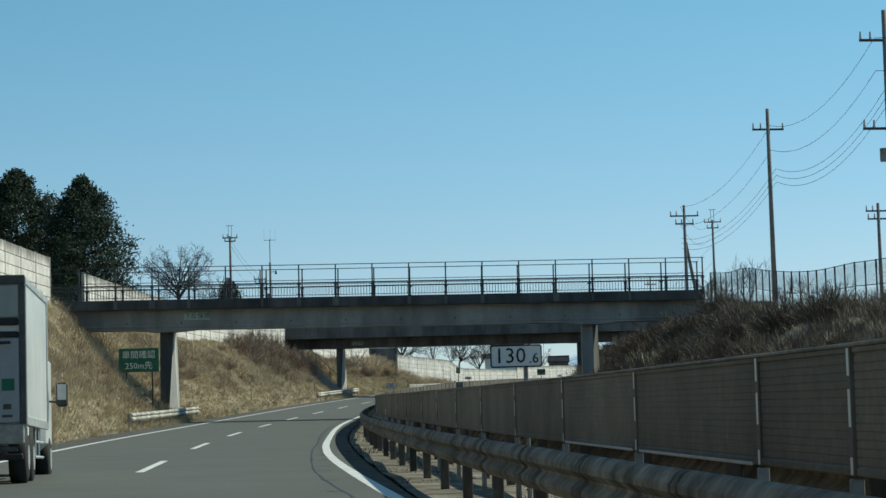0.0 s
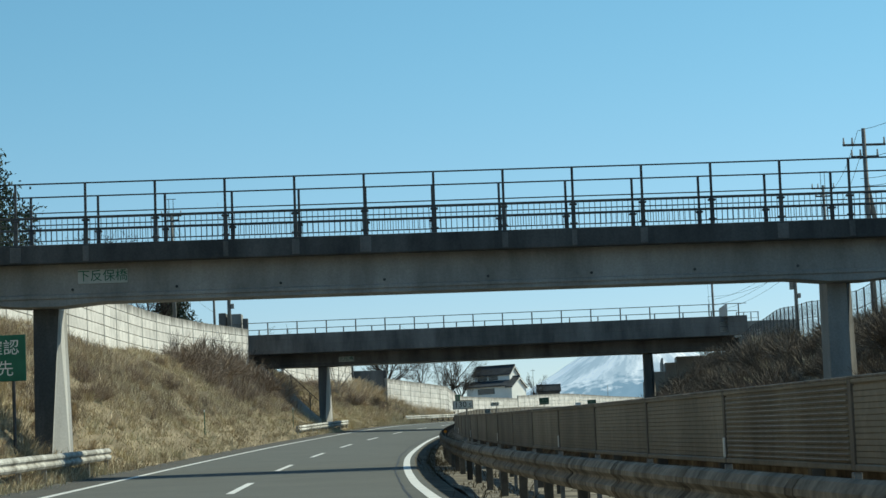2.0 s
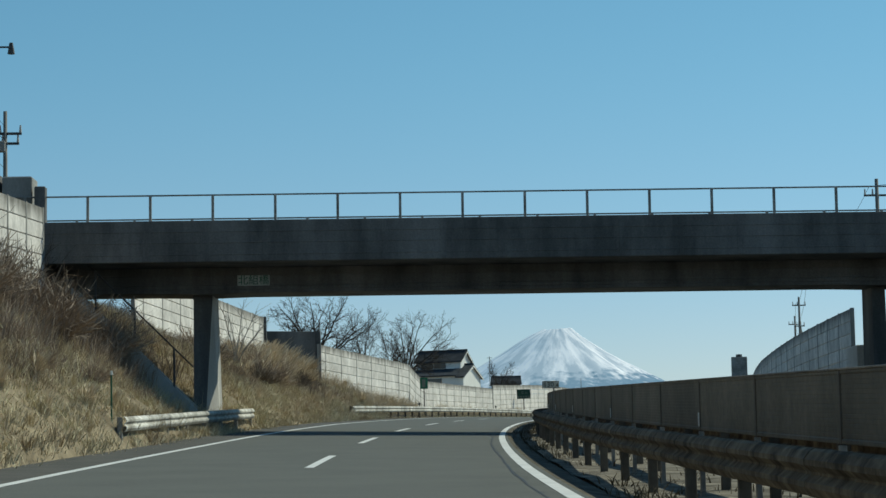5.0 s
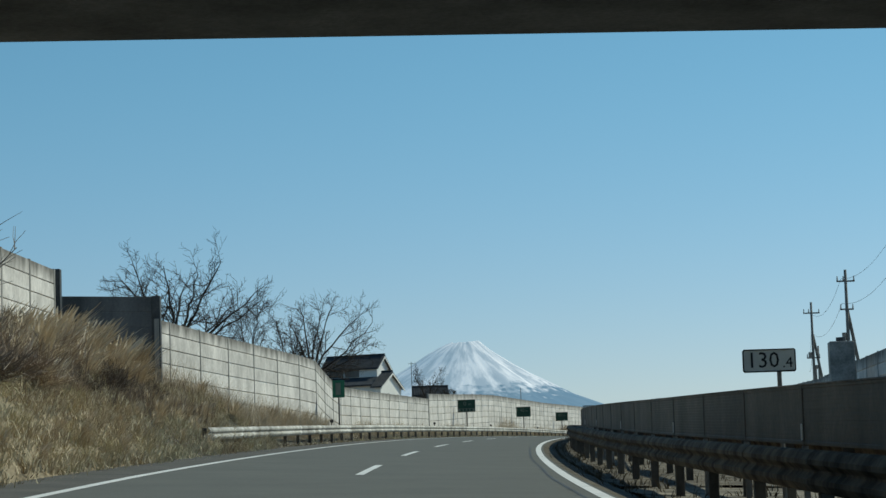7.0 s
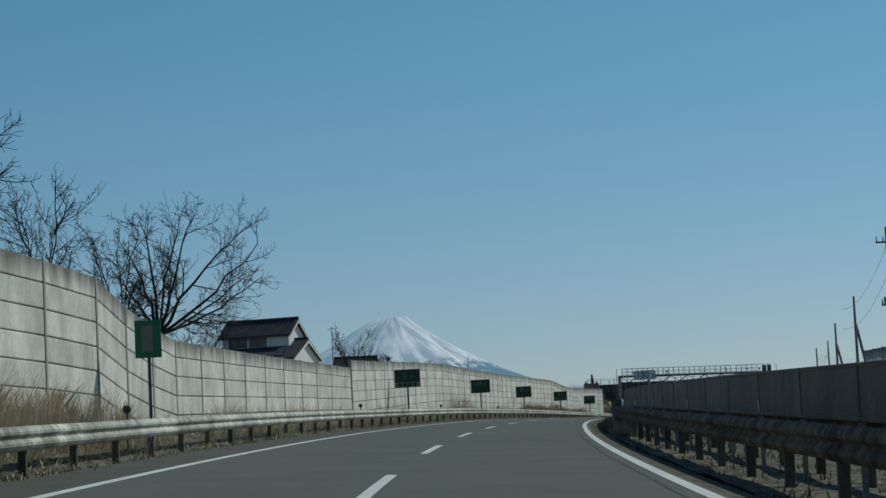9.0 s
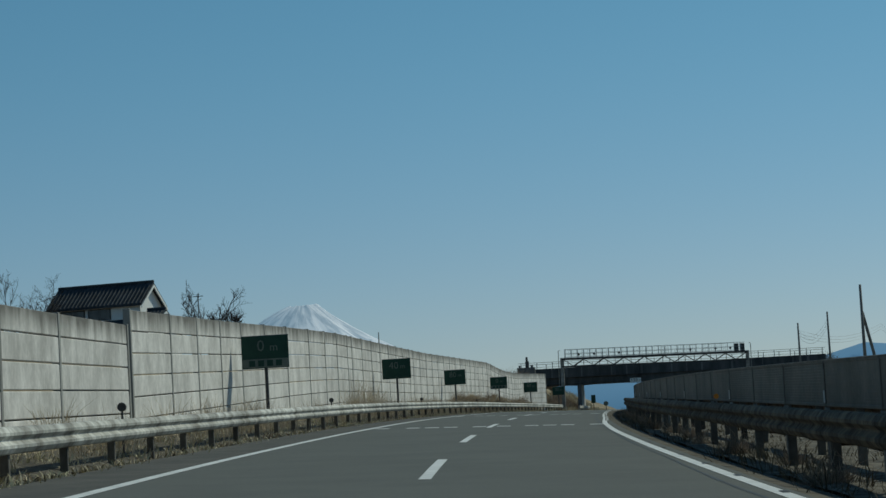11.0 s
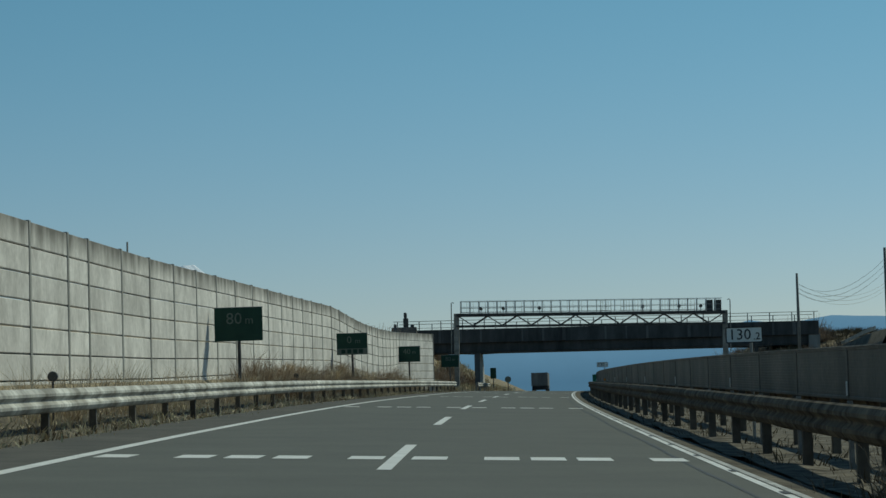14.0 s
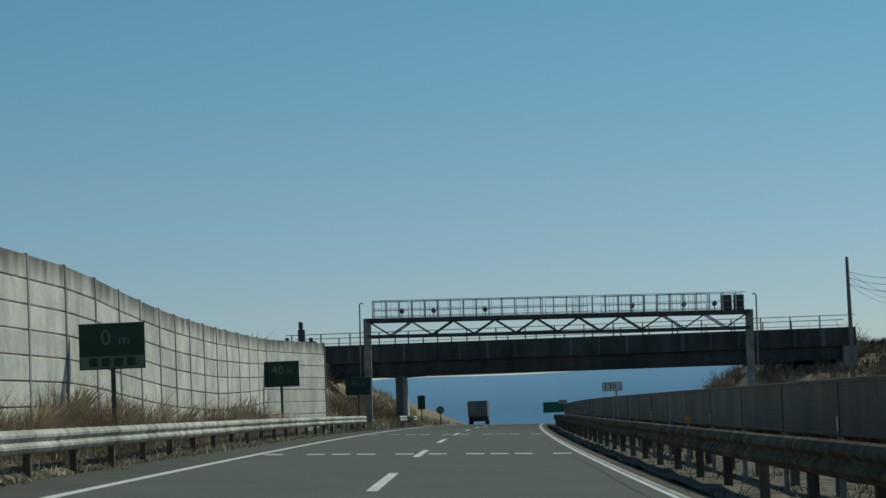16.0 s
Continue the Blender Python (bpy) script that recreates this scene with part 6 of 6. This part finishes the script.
def crown_tree(s, lat, up, height, wide, seed, label, lean=0.0, limbs=8, low=0.30, trunk=0.2, upright=0.0, twig=1.0, dome=False, rise=0.38):
    """A leafless spreading tree: limbs curve out from a low fork, each with side branches and many fine upturned twigs."""
    rr = random.Random(seed)
    root = thing("bare_tree", at(s, lat, up), label, "tree", "bare trees")
    gt, gl, gc = Geo(), Geo(), Geo()
    fork = Vector((lean * 0.25, 0, height * low))
    gt.tube([(0, 0, -0.5), (lean * 0.08, 0.05, height * low * 0.55), fork], trunk, 8, trunk * 0.7)

    def curve(a, b, rise, n):
        m = (a + b) / 2 + Vector((rr.uniform(-0.08, 0.08), rr.uniform(-0.08, 0.08), -rise)) * (b - a).length
        out = []
        for i in range(n + 1):
            t = i / n
            p = a * (1 - t) ** 2 + m * 2 * t * (1 - t) + b * t * t
            if 0 < i < n:
                p += Vector((rr.uniform(-1, 1), rr.uniform(-1, 1), rr.uniform(-1, 1))) * 0.018 * (b - a).length
            out.append(p)
        return out

    def side(p, d, length, rad, level):
        a = rr.uniform(0, 6.283)
        o = d.orthogonal().normalized()
        o = (o * math.cos(a) + d.cross(o) * math.sin(a)).normalized()
        nd = (d * rr.uniform(0.5, 0.9) + o * rr.uniform(0.5, 0.95) + Vector((0, 0, rr.uniform(-0.08, rise)))).normalized()
        b = p + nd * length
        q = curve(p, b, 0.08, 3 if level > 1 else 4)
        (gl if level == 1 else gc).tube(q, rad, 4 if level == 1 else 3, max(0.006, rad * 0.45))
        if level < 3:
            n = round((7 if level == 1 else 4) * twig)
            for i in range(n):
                t = 0.2 + 0.8 * (i + rr.random()) / n
                j = min(len(q) - 2, int(t * (len(q) - 1)))
                w = t * (len(q) - 1) - j
                side(q[j].lerp(q[j + 1], w), (q[j + 1] - q[j]).normalized(), length * rr.uniform(0.32, 0.6), max(0.009, rad * 0.55), level + 1)

    for k in range(limbs):
        a = 6.283 * (k + rr.uniform(-0.3, 0.3)) / limbs
        el = rr.uniform(0.05, 0.75) if k % 3 else rr.uniform(0.7, 1.0)
        rad = math.sqrt(max(0.05, 1 - el * el * 0.9)) * rr.uniform(0.8, 1.05) * (1 - upright)
        tip = fork + Vector((lean + wide * rad * math.cos(a), wide * rad * math.sin(a), (height * (1 - low)) * ((0.38 + 0.55 * el) if dome else (0.22 + 0.70 * el))))
        q = curve(fork + Vector((0, 0, -rr.uniform(0, 0.25) * height * low)), tip, -0.06 if el > 0.6 else 0.08, 7)
        r0 = trunk * rr.uniform(0.42, 0.62)
        gl.tube(q, r0, 6, 0.018)
        L = (tip - fork).length
        for i in range(9):
            t = 0.22 + 0.78 * (i + rr.random()) / 9
            j = min(len(q) - 2, int(t * 7))
            side(q[j].lerp(q[j + 1], t * 7 - j), (q[j + 1] - q[j]).normalized(), L * rr.uniform(0.22, 0.42) * (1.15 - 0.5 * t), max(0.018, r0 * (1 - t) * 0.6), 1)
    part("trunk", gt, BARK, root, smooth=True)
    part("limb_frame", gl, BARK, root)
    part("crown", gc, TWIG, root, "fine leafless twigs")
    return root


def clump_tree(name, s, lat, up, height, radius, seed, label, base=0.12, n=5200):
    """An evergreen: a tapered trunk, limbs and a crown of many small sprays."""
    rr = random.Random(seed)
    r = np.random.default_rng(seed)
    root = thing(name, at(s, lat, up), label, "tree", "evergreen trees")
    part("trunk", Geo().tube([(0, 0, -0.5), (0.1, 0, height * 0.5), (0, 0, height * 0.96)], 0.28, 8, 0.04), BARK, root)
    g = Geo()
    vs, f4 = [], []
    heads = []
    for i in range(96):
        t = base + (1 - base) * (i + 0.5) / 96
        a = i * 2.4 + rr.uniform(-0.4, 0.4)
        prof = math.sin(min(1, (1 - t) * 1.55) * 1.5) ** 0.8
        ln = radius * prof * rr.uniform(0.65, 1.12)
        tip = Vector((math.cos(a) * ln, math.sin(a) * ln, height * t + rr.uniform(0.0, 0.5)))
        g.tube([(0, 0, height * t - 0.25 * ln), tip], 0.05, 4, 0.01)
        heads += [(tip, 0.5 + 0.7 * prof), (tip * 0.6 + Vector((0, 0, height * t * 0.4 - 0.1 * ln)), 0.6 + 0.7 * prof)]
    part("limb_frame", g, BARK, root)
    k = 0
    per = n // len(heads)
    for c, rad in heads:
        for _ in range(per):
            o = Vector(r.normal(0, 0.42, 3)) * rad
            p = c + Vector((o.x, o.y, o.z * 0.7))
            u = Vector(r.normal(0, 1, 3)).normalized() * rr.uniform(0.08, 0.20)
            w = u.orthogonal().normalized() * rr.uniform(0.035, 0.085)
            vs += [p - u, p + w, p + u, p - w]
            f4.append((k, k + 1, k + 2, k + 3))
            k += 4
    ob = new("crown", raw_mesh("crown", np.array([tuple(p) for p in vs]), f4, [], GREEN_D))
    ob.parent = root
    tagged(ob, "dense dark evergreen sprays")
    return root


G = ground_up
clump_tree("evergreen_tree", 190, -28.6, 6.3, 13.0, 5.2, 32, "broad dark evergreen tree behind the noise wall", n=42000)
clump_tree("evergreen_tree", 186, -22.3, 6.3, 11.7, 3.9, 31, "dark evergreen tree behind the noise wall", n=30000)
clump_tree("evergreen_tree", 184, -33.0, 6.3, 12.2, 4.4, 36, "dark evergreen tree among its neighbours", n=14000)
clump_tree("evergreen_tree", 235, -19.3, 5.4, 6.0, 1.05, 33, "small dark evergreen behind the wall", n=9000)
crown_tree(231, -23.6, 5.6, 9.5, 4.2, 41, "spreading umbrella-shaped bare tree behind the wall", limbs=13, low=0.60, trunk=0.17, dome=True, twig=1.1, rise=0.15)
crown_tree(226, -18.8, 5.8, 6.0, 2.4, 42, "bare winter tree behind the noise wall", limbs=7)
crown_tree(312, -14.3, 3.0, 6.5, 5.0, 43, "wide bare cherry tree behind the noise wall", lean=0.3, limbs=12, low=0.26, trunk=0.17, twig=0.85, rise=0.2)
crown_tree(285, -20.6, 3.2, 6.6, 2.6, 44, "low bare tree far behind the noise wall", limbs=7, low=0.35, trunk=0.1, twig=0.8)
crown_tree(338, -14.8, 3.0, 6.6, 2.8, 45, "slender bare tree with upright stems behind the noise wall", limbs=7, low=0.2, trunk=0.08, upright=0.3, twig=0.8)
crown_tree(341, -12.8, 3.0, 5.4, 2.2, 51, "small slender bare tree behind the noise wall", limbs=6, low=0.2, trunk=0.07, upright=0.25, twig=0.8)
crown_tree(350, -13.4, 3.0, 6.4, 4.1, 46, "bare tree leaning over the noise wall", lean=1.2, limbs=11, low=0.24, trunk=0.14, twig=0.8, rise=0.22)
crown_tree(440, -17.6, 3.0, 5.0, 3.0, 47, "thin bare tree beside the house", limbs=6, trunk=0.08, twig=0.7)
crown_tree(480, -39.0, 3.0, 9.0, 4.2, 48, "bare tree behind the house", limbs=8, trunk=0.2)
bare_tree("bare_bush", 386.5, -7.9, 2.6, 1.7, 0.9, 49, "twiggy bare bush topping the noise wall", stems=3, depth=4, trunk=0.03, fork=0.4)
vase = thing("bare_bush", at(250.5, -9.2, G(250.5, -9.2)), "many-stemmed pale bare shrub spreading like a vase on the bank", "bush")
rv = random.Random(50)
VASE_BARK = mat("pale grey bark", (0.20, 0.185, 0.165), (0.34, 0.32, 0.29), 3, 0.9, grain=0.2, bump_scale=20)
gv = Geo()
for k, (dx, dz) in enumerate(((-0.75, 2.9), (-0.3, 2.3), (0.35, 3.1), (0.9, 2.5), (1.5, 2.1), (1.1, 1.5), (-1.0, 1.7))):
    tip = Vector((dx, rv.uniform(-0.5, 0.5), dz))
    pts = [Vector((0.05 * k - 0.15, 0, -0.2))]
    for i in range(1, 7):
        t = i / 6
        pts.append(Vector((tip.x * t ** 1.4 + rv.uniform(-0.04, 0.04), tip.y * t, tip.z * t)))
    part("stem", Geo().tube(pts, 0.035, 5, 0.01), VASE_BARK, vase)
    for i in range(9):
        j = rv.randint(2, 5)
        q = pts[j].lerp(pts[j + 1], rv.random())
        d = Vector((rv.uniform(-0.6, 0.6) + 0.25 * dx, rv.uniform(-0.5, 0.5), rv.uniform(0.3, 0.9))).normalized() * rv.uniform(0.35, 0.9)
        gv.tube([q, q + d * 0.5 + Vector((rv.uniform(-0.05, 0.05), 0, 0.03)), q + d], 0.011, 3, 0.005)
part("crown", gv, VASE_BARK, vase, "thin pale twigs")
for k, (s, la, h) in enumerate(((200.5, -10.7, 2.2), (203, -10.6, 2.5), (206, -10.5, 2.4), (209, -10.3, 2.1), (212, -10.4, 2.3), (197, -10.8, 1.9), (188, -11.0, 2.0))):
    bare_tree("bare_bush", s, la, G(s, la), h, 0.45, 120 + k, "upright thin leafless shrub below the noise wall", stems=6, depth=2, trunk=0.016, fork=0.5)
for k, (s, la, h) in enumerate(((118, 21.5, 2.2), (112, 22.5, 2.6), (104, 23.4, 2.0), (228, 19.5, 1.8), (222, 20.0, 2.0), (210, 19.0, 1.6), (190, 19.8, 1.8))):
    bare_tree("bare_bush", s, la, G(s, la), h, 0.6, 80 + k, "thin leafless shrub on the far bank", stems=4, depth=3, trunk=0.022, fork=0.45)
for k, (s, la, h) in enumerate(((560, 30, 4.5), (470, 24, 4.0))):
    bare_tree("bare_tree", s, la, G(s, la), h, 0.7, 90 + k, "small bare tree beyond the opposite carriageway", depth=4, trunk=0.07, fork=0.36)

# ---- dry shrubs ----
SHRUB = grass_material("shrub twigs", ((0.16, 0.12, 0.09), (0.31, 0.24, 0.18), (0.52, 0.42, 0.32)))


def shrub_mesh(seed, stems=230, material=SHRUB):
    """Thin arching stems with side twigs, about a metre across."""
    r = np.random.default_rng(seed)
    az, tilt = r.uniform(0, 6.283, stems), np.sqrt(r.random(stems)) * 1.25
    ln = r.uniform(0.35, 1.15, stems) * (1 - 0.25 * tilt / 1.25)
    d = np.stack([np.cos(az) * np.sin(tilt), np.sin(az) * np.sin(tilt), np.cos(tilt)], 1)
    foot = np.stack([r.normal(0, 0.1, stems), r.normal(0, 0.1, stems), np.full(stems, -0.05)], 1)
    tip = foot + d * ln[:, None]
    tip[:, 2] -= 0.12 * np.sin(tilt)
    a, b = [foot], [tip]
    for _ in range(4):
        t = r.uniform(0.35, 0.95, stems)[:, None]
        q = foot + (tip - foot) * t
        a.append(q)
        b.append(q + (d * 0.5 + r.normal(0, 0.5, (stems, 3)) + np.array([0, 0, 0.25])) * r.uniform(0.12, 0.3, stems)[:, None])
    a, b = np.concatenate(a), np.concatenate(b)
    n = len(a)
    w = r.normal(0, 1, (n, 3))
    w -= (b - a) * (np.sum(w * (b - a), 1) / np.maximum(np.sum((b - a) ** 2, 1), 1e-6))[:, None]
    w *= (np.where(np.arange(n) < stems, 0.010, 0.007) / np.linalg.norm(w, axis=1))[:, None]
    v = np.stack([a - w, a + w, b + w * 0.4, b - w * 0.4], 1).reshape(-1, 3)
    return raw_mesh("dry_shrub", v, np.arange(n * 4).reshape(-1, 4), [], material)


def tuft_mesh(seed, leaves=320, plumes=52):
    """One tussock: arching leaves from a narrow foot and upright feathery plumes."""
    r = np.random.default_rng(seed)
    n = leaves + plumes
    up = np.arange(n) >= leaves
    az = r.uniform(0, 6.283, n)
    ln = np.where(up, r.uniform(0.9, 1.35, n), r.uniform(0.5, 1.1, n))
    out = np.where(up, r.uniform(0.1, 0.5, n), r.uniform(0.4, 1.15, n)) * ln
    foot = np.stack([r.normal(0, 0.1, n), r.normal(0, 0.1, n), np.full(n, -0.06)], 1)
    d = np.stack([np.cos(az), np.sin(az), np.zeros(n)], 1)
    side = np.stack([-np.sin(az), np.cos(az), np.zeros(n)], 1)
    v = np.empty((n, 4, 2, 3))
    for i, t in enumerate((0.0, 0.4, 0.75, 1.0)):
        mid = foot + d * (out * t ** 1.7)[:, None]
        mid[:, 0] += 0.28 * ln * t ** 2
        mid[:, 2] += ln * np.where(up, t - 0.10 * t ** 3, t - 0.52 * t ** 3 * out / ln)
        w = np.where(up, (0.003, 0.004, 0.027, 0.005)[i], (0.005, 0.0055, 0.004, 0.001)[i])
        v[:, i, 0], v[:, i, 1] = mid - side * w[:, None], mid + side * w[:, None]
    k = np.arange(n)[:, None] * 8
    f = np.concatenate([k + np.array([[2 * i, 2 * i + 1, 2 * i + 3, 2 * i + 2]]) for i in range(3)])
    return raw_mesh("pampas_grass", v.reshape(-1, 3), f, [], PAMPAS)


tufts = [tuft_mesh(k) for k in (401, 402, 403)]
rt = random.Random(91)
TUFT_SPOTS = [(256 + 0.72 * k, -10.8 + 2.4 * rt.random(), 0.8 + 0.6 * rt.random()) for k in range(24)]
TUFT_SPOTS += [(262 + 1.2 * k, -7.7 + 1.6 * rt.random(), 0.3 + 0.35 * rt.random()) for k in range(14)]
TUFT_SPOTS += [(279 + 2.1 * k, -6.9 + 0.5 * rt.random(), 0.4 + 0.4 * rt.random()) for k in range(14)]
TUFT_SPOTS += [(238 + 2.0 * k, -9.6 + 2.6 * rt.random(), 0.5 + 0.4 * rt.random()) for k in range(10)]
TUFT_SPOTS += [(68 + 1.25 * k, -10.9 + 5.2 * rt.random(), 0.25 + 0.35 * rt.random()) for k in range(118)]
TUFT_SPOTS += [(66 + 8.0 * k, 19.0 + 4.5 * rt.random(), 0.6 + 0.4 * rt.random()) for k in range(8)]
TUFT_SPOTS += [(466 + 2.7 * k, -6.7 + 0.5 * rt.random(), 0.45 + 0.4 * rt.random()) for k in range(23)]
TUFT_SPOTS += [(234 + 1.5 * k, -6.5 + 1.3 * rt.random(), 0.28 + 0.2 * rt.random()) for k in range(24)]
TUFT_SPOTS += [(109, 17.5, 1.1), (110.4, 17.9, 0.9), (206, 17.0, 0.9)]
TUFT_SPOTS += [(266.5, -10.6, 1.5), (268.6, -10.2, 1.5), (270.0, -10.6, 1.6), (271.4, -9.8, 1.6), (272.6, -10.2, 1.6), (273.2, -9.3, 1.6), (273.9, -9.0, 1.45), (271.0, -9.0, 1.3)]
for k, (s, la, size) in enumerate(TUFT_SPOTS):
    ob = new("pampas_grass", tufts[k % 3])
    ob.matrix_basis = at(s, la, G(s, la), rt.uniform(-60, 60)) @ Matrix.Diagonal((size, size, size * rt.uniform(0.8, 1.05), 1))
    tagged(ob, "pale dry tussock of pampas grass with feathery plumes", "grass tussock", "pampas tussocks")

shrubs = [shrub_mesh(k) for k in (301, 302, 303)]
dark_shrubs = [shrub_mesh(k, 300, SCRUB_DARK) for k in (304, 305, 306)]
rs = random.Random(77)
SHRUB_SPOTS = [(s, -11.0 + 2.5 * rs.random(), 1.0 + 1.0 * rs.random()) for s in np.arange(186, 218, 1.25)]
SHRUB_SPOTS += [(s, -10.5 + 3.4 * rs.random(), (0.6 + 0.8 * rs.random()) * (1.0 if s < 268 else 0.55)) for s in np.arange(238, 275, 1.0)]
SHRUB_SPOTS += [(s, -11.0 + 4.6 * rs.random(), 0.35 + 0.6 * rs.random() ** 2) for s in np.arange(70, 215, 2.0)]
SHRUB_SPOTS += [(s, 4.25 + 0.5 * rs.random(), 0.35 + 0.3 * rs.random()) for s in np.arange(320, 420, 6.1)]
SHRUB_SPOTS += [(s, -6.6 + 0.6 * rs.random(), 0.4 + 0.5 * rs.random()) for s in np.arange(464, 531, 2.1)]
SHRUB_SPOTS += [(s, 16.2 + (4.0 if s > 126 else 6.0) * rs.random(), 0.8 + 0.9 * rs.random()) for s in np.arange(64, 245, 1.9)]
for k, (s, la, size) in enumerate(SHRUB_SPOTS):
    s = float(s)
    ob = new("dry_shrub", (dark_shrubs if la > 7 or 236 < s < 275 and k % 3 == 0 else shrubs)[k % 3 if la > 7 else k % 2])
    ob.matrix_basis = at(s, la, G(s, la), rs.uniform(0, 360)) @ Matrix.Diagonal((size * 1.15, size * 1.15, size, 1))
    tagged(ob, "brown leafless shrub on the far bank, darkened for shade" if la > 7 else "brown leafless shrub on the bank" if la < -7 else "brown dry weed bush between the rail and the wall" if la < 0 else "small brown leafless shrub beside the median rail", "shrub", "dry shrubs")
# the far thicket round the third bridge, nobody could count it
verts = []
for k in range(66):
    s = 592 + 2.1 * (k % 33) if k < 33 else 556 + 2.5 * (k % 33)
    la = 17.0 + 9.0 * rs.random() if k < 33 else -12.0 + 5.0 * rs.random()
    size = 0.9 + 1.1 * rs.random()
    m = np.array(at(s, la, G(s, la), rs.uniform(0, 360)) @ Matrix.Diagonal((size * 1.15, size * 1.15, size, 1)))
    co = np.empty(len(shrubs[k % 3].vertices) * 3, dtype=np.float32)
    shrubs[k % 3].vertices.foreach_get("co", co)
    verts.append(co.reshape(-1, 3) @ m[:3, :3].T + m[:3, 3])
verts = np.concatenate(verts)
tagged(new("thicket", raw_mesh("thicket", verts, np.arange(len(verts)).reshape(-1, 4), [], SHRUB)), "brown leafless thicket on the banks at the third bridge", "shrubs", kind="stuff")

# ---- stairs and rail beside the second bridge's pier ----
st = thing("bank_stairs", at(219.0, 0, 0), "narrow concrete stairs climbing the bank with a steel handrail", "stairs")


def stair_z(x):
    return 2.98 - 0.995 * (x + 8.39)


for i in range(19):
    x = -6.35 - 0.2 * i
    part("step", Geo().box(x - 0.22, x, -0.41, 0.41, stair_z(x) - 0.7, stair_z(x) - 0.04, c=0.01), CONC_LIGHT if i % 3 else CONC, st)
for y in (-0.5, 0.5):
    part("stringer", Geo().loft([[Vector((x, y - 0.08, stair_z(x) - 0.9)), Vector((x, y + 0.08, stair_z(x) - 0.9)), Vector((x, y + 0.08, stair_z(x) + 0.06)), Vector((x, y - 0.08, stair_z(x) + 0.06))] for x in (-6.2, -7.4, -8.6, -10.2)]), CONC_LIGHT, st)
hr = part("handrail", Geo().tube([(x, -0.5, stair_z(x) + 1.3) for x in (-6.3, -8.2, -10.1)], 0.028, 6), STEEL_DARK, st)
for x in (-6.92, -8.17, -9.42):
    part("baluster_post", Geo().tube([(x, -0.5, stair_z(x)), (x, -0.5, stair_z(x) + 1.3)], 0.04, 6), STEEL_DARK, hr)

# ---- small roadside things ----
for s, la in ((158.9, -5.6), (198.0, -5.6), (60.0, -5.6)):
    d = thing("marker_post", at(s, la, G(s, la)), "thin green marker post in the grass", "marker post", "marker posts")
    part("post", Geo().tube([(0, 0, -0.2), (0, 0, 1.05)], 0.022, 8), SIGN_GREEN, d)
    part("cap", Geo().tube([(0, 0, 1.05), (0, 0, 1.15)], 0.03, 8), SIGN_WHITE, d)
for s in (354.8, 394, 434, 474, 303):
    d = thing("delineator", at(s, -5.75, G(s, -5.75)), "small round reflector on a short dark stalk", "reflector", "delineators")
    part("stalk", Geo().tube([(0, 0, -0.2), (0, 0, 1.0 - G(s, -5.75))], 0.022, 6), STEEL_DARK, d)
    part("reflector", Geo().tube([(0, -0.03, 1.08 - G(s, -5.75)), (0, 0.03, 1.08 - G(s, -5.75))], 0.08, 12), STEEL_DARK, d)
for s in (130.2, 354.8, 489.4):
    d = thing("delineator", at(s, 4.62, surf(s, 4.62)), "orange round reflector on the median rail", "reflector", "median reflectors")
    part("reflector", Geo().tube([(0, -0.02, 0.82), (0, 0.02, 0.82)], 0.046, 12), ORANGE, d)
    part("stem", Geo().tube([(0, 0.0, 0.5), (0, 0.0, 0.80)], 0.014, 6), GALV_OLD, d)
d = thing("roadside_sign", at(640, -5.9, G(640, -5.9)), "dark boxed road sign beyond the third bridge", "road sign")
part("post", Geo().tube([(0, 0.05, -0.3), (0, 0.05, 2.2)], 0.05, 8), STEEL_DARK, d)
part("board", Geo().box(-0.3, 0.3, -0.03, 0.03, 1.2, 2.3, c=0.02), SIGN_DARK, d)
d = thing("roadside_sign", at(660, -5.4, G(660, -5.4)), "round speed sign on a post", "road sign")
part("post", Geo().tube([(0, 0.05, -0.3), (0, 0.05, 1.6)], 0.05, 8), STEEL_DARK, d)
part("disc", Geo().tube([(0, -0.03, 1.3), (0, 0.02, 1.3)], 0.35, 18), SIGN_GREY, d)
d = thing("roadside_sign", at(700, 5.9, G(700, 5.9)), "small green board beyond the median rail", "road sign")
part("post", Geo().tube([(0, 0.05, -0.3), (0, 0.05, 2.0)], 0.05, 8), STEEL_DARK, d)
part("board", Geo().box(-2.6, -0.3, -0.03, 0.03, 1.3, 2.4, c=0.02), SIGN_GREEN, d)
d = thing("warning_beacon", at(606, -11.7, 5.0), "dark beacon cabinet on a low platform at the bridge's end", "beacon")
part("base", Geo().box(-1.25, 0.95, -0.4, 0.4, -1.4, 0.95, c=0.03), CONC_DARK, d)
part("cabinet", Geo().box(-0.22, 0.22, -0.2, 0.2, 0.95, 1.75, c=0.04), STEEL_DARK, d)
part("hood", Geo().box(-0.16, 0.10, -0.24, 0.18, 1.75, 2.25, c=0.06), STEEL_DARK, d)
for x, h in ((-0.95, 1.25), (0.6, 1.2)):
    part("lamp", Geo().box(x - 0.12, x + 0.12, -0.12, 0.12, 0.95, h, c=0.03), STEEL_DARK, d)
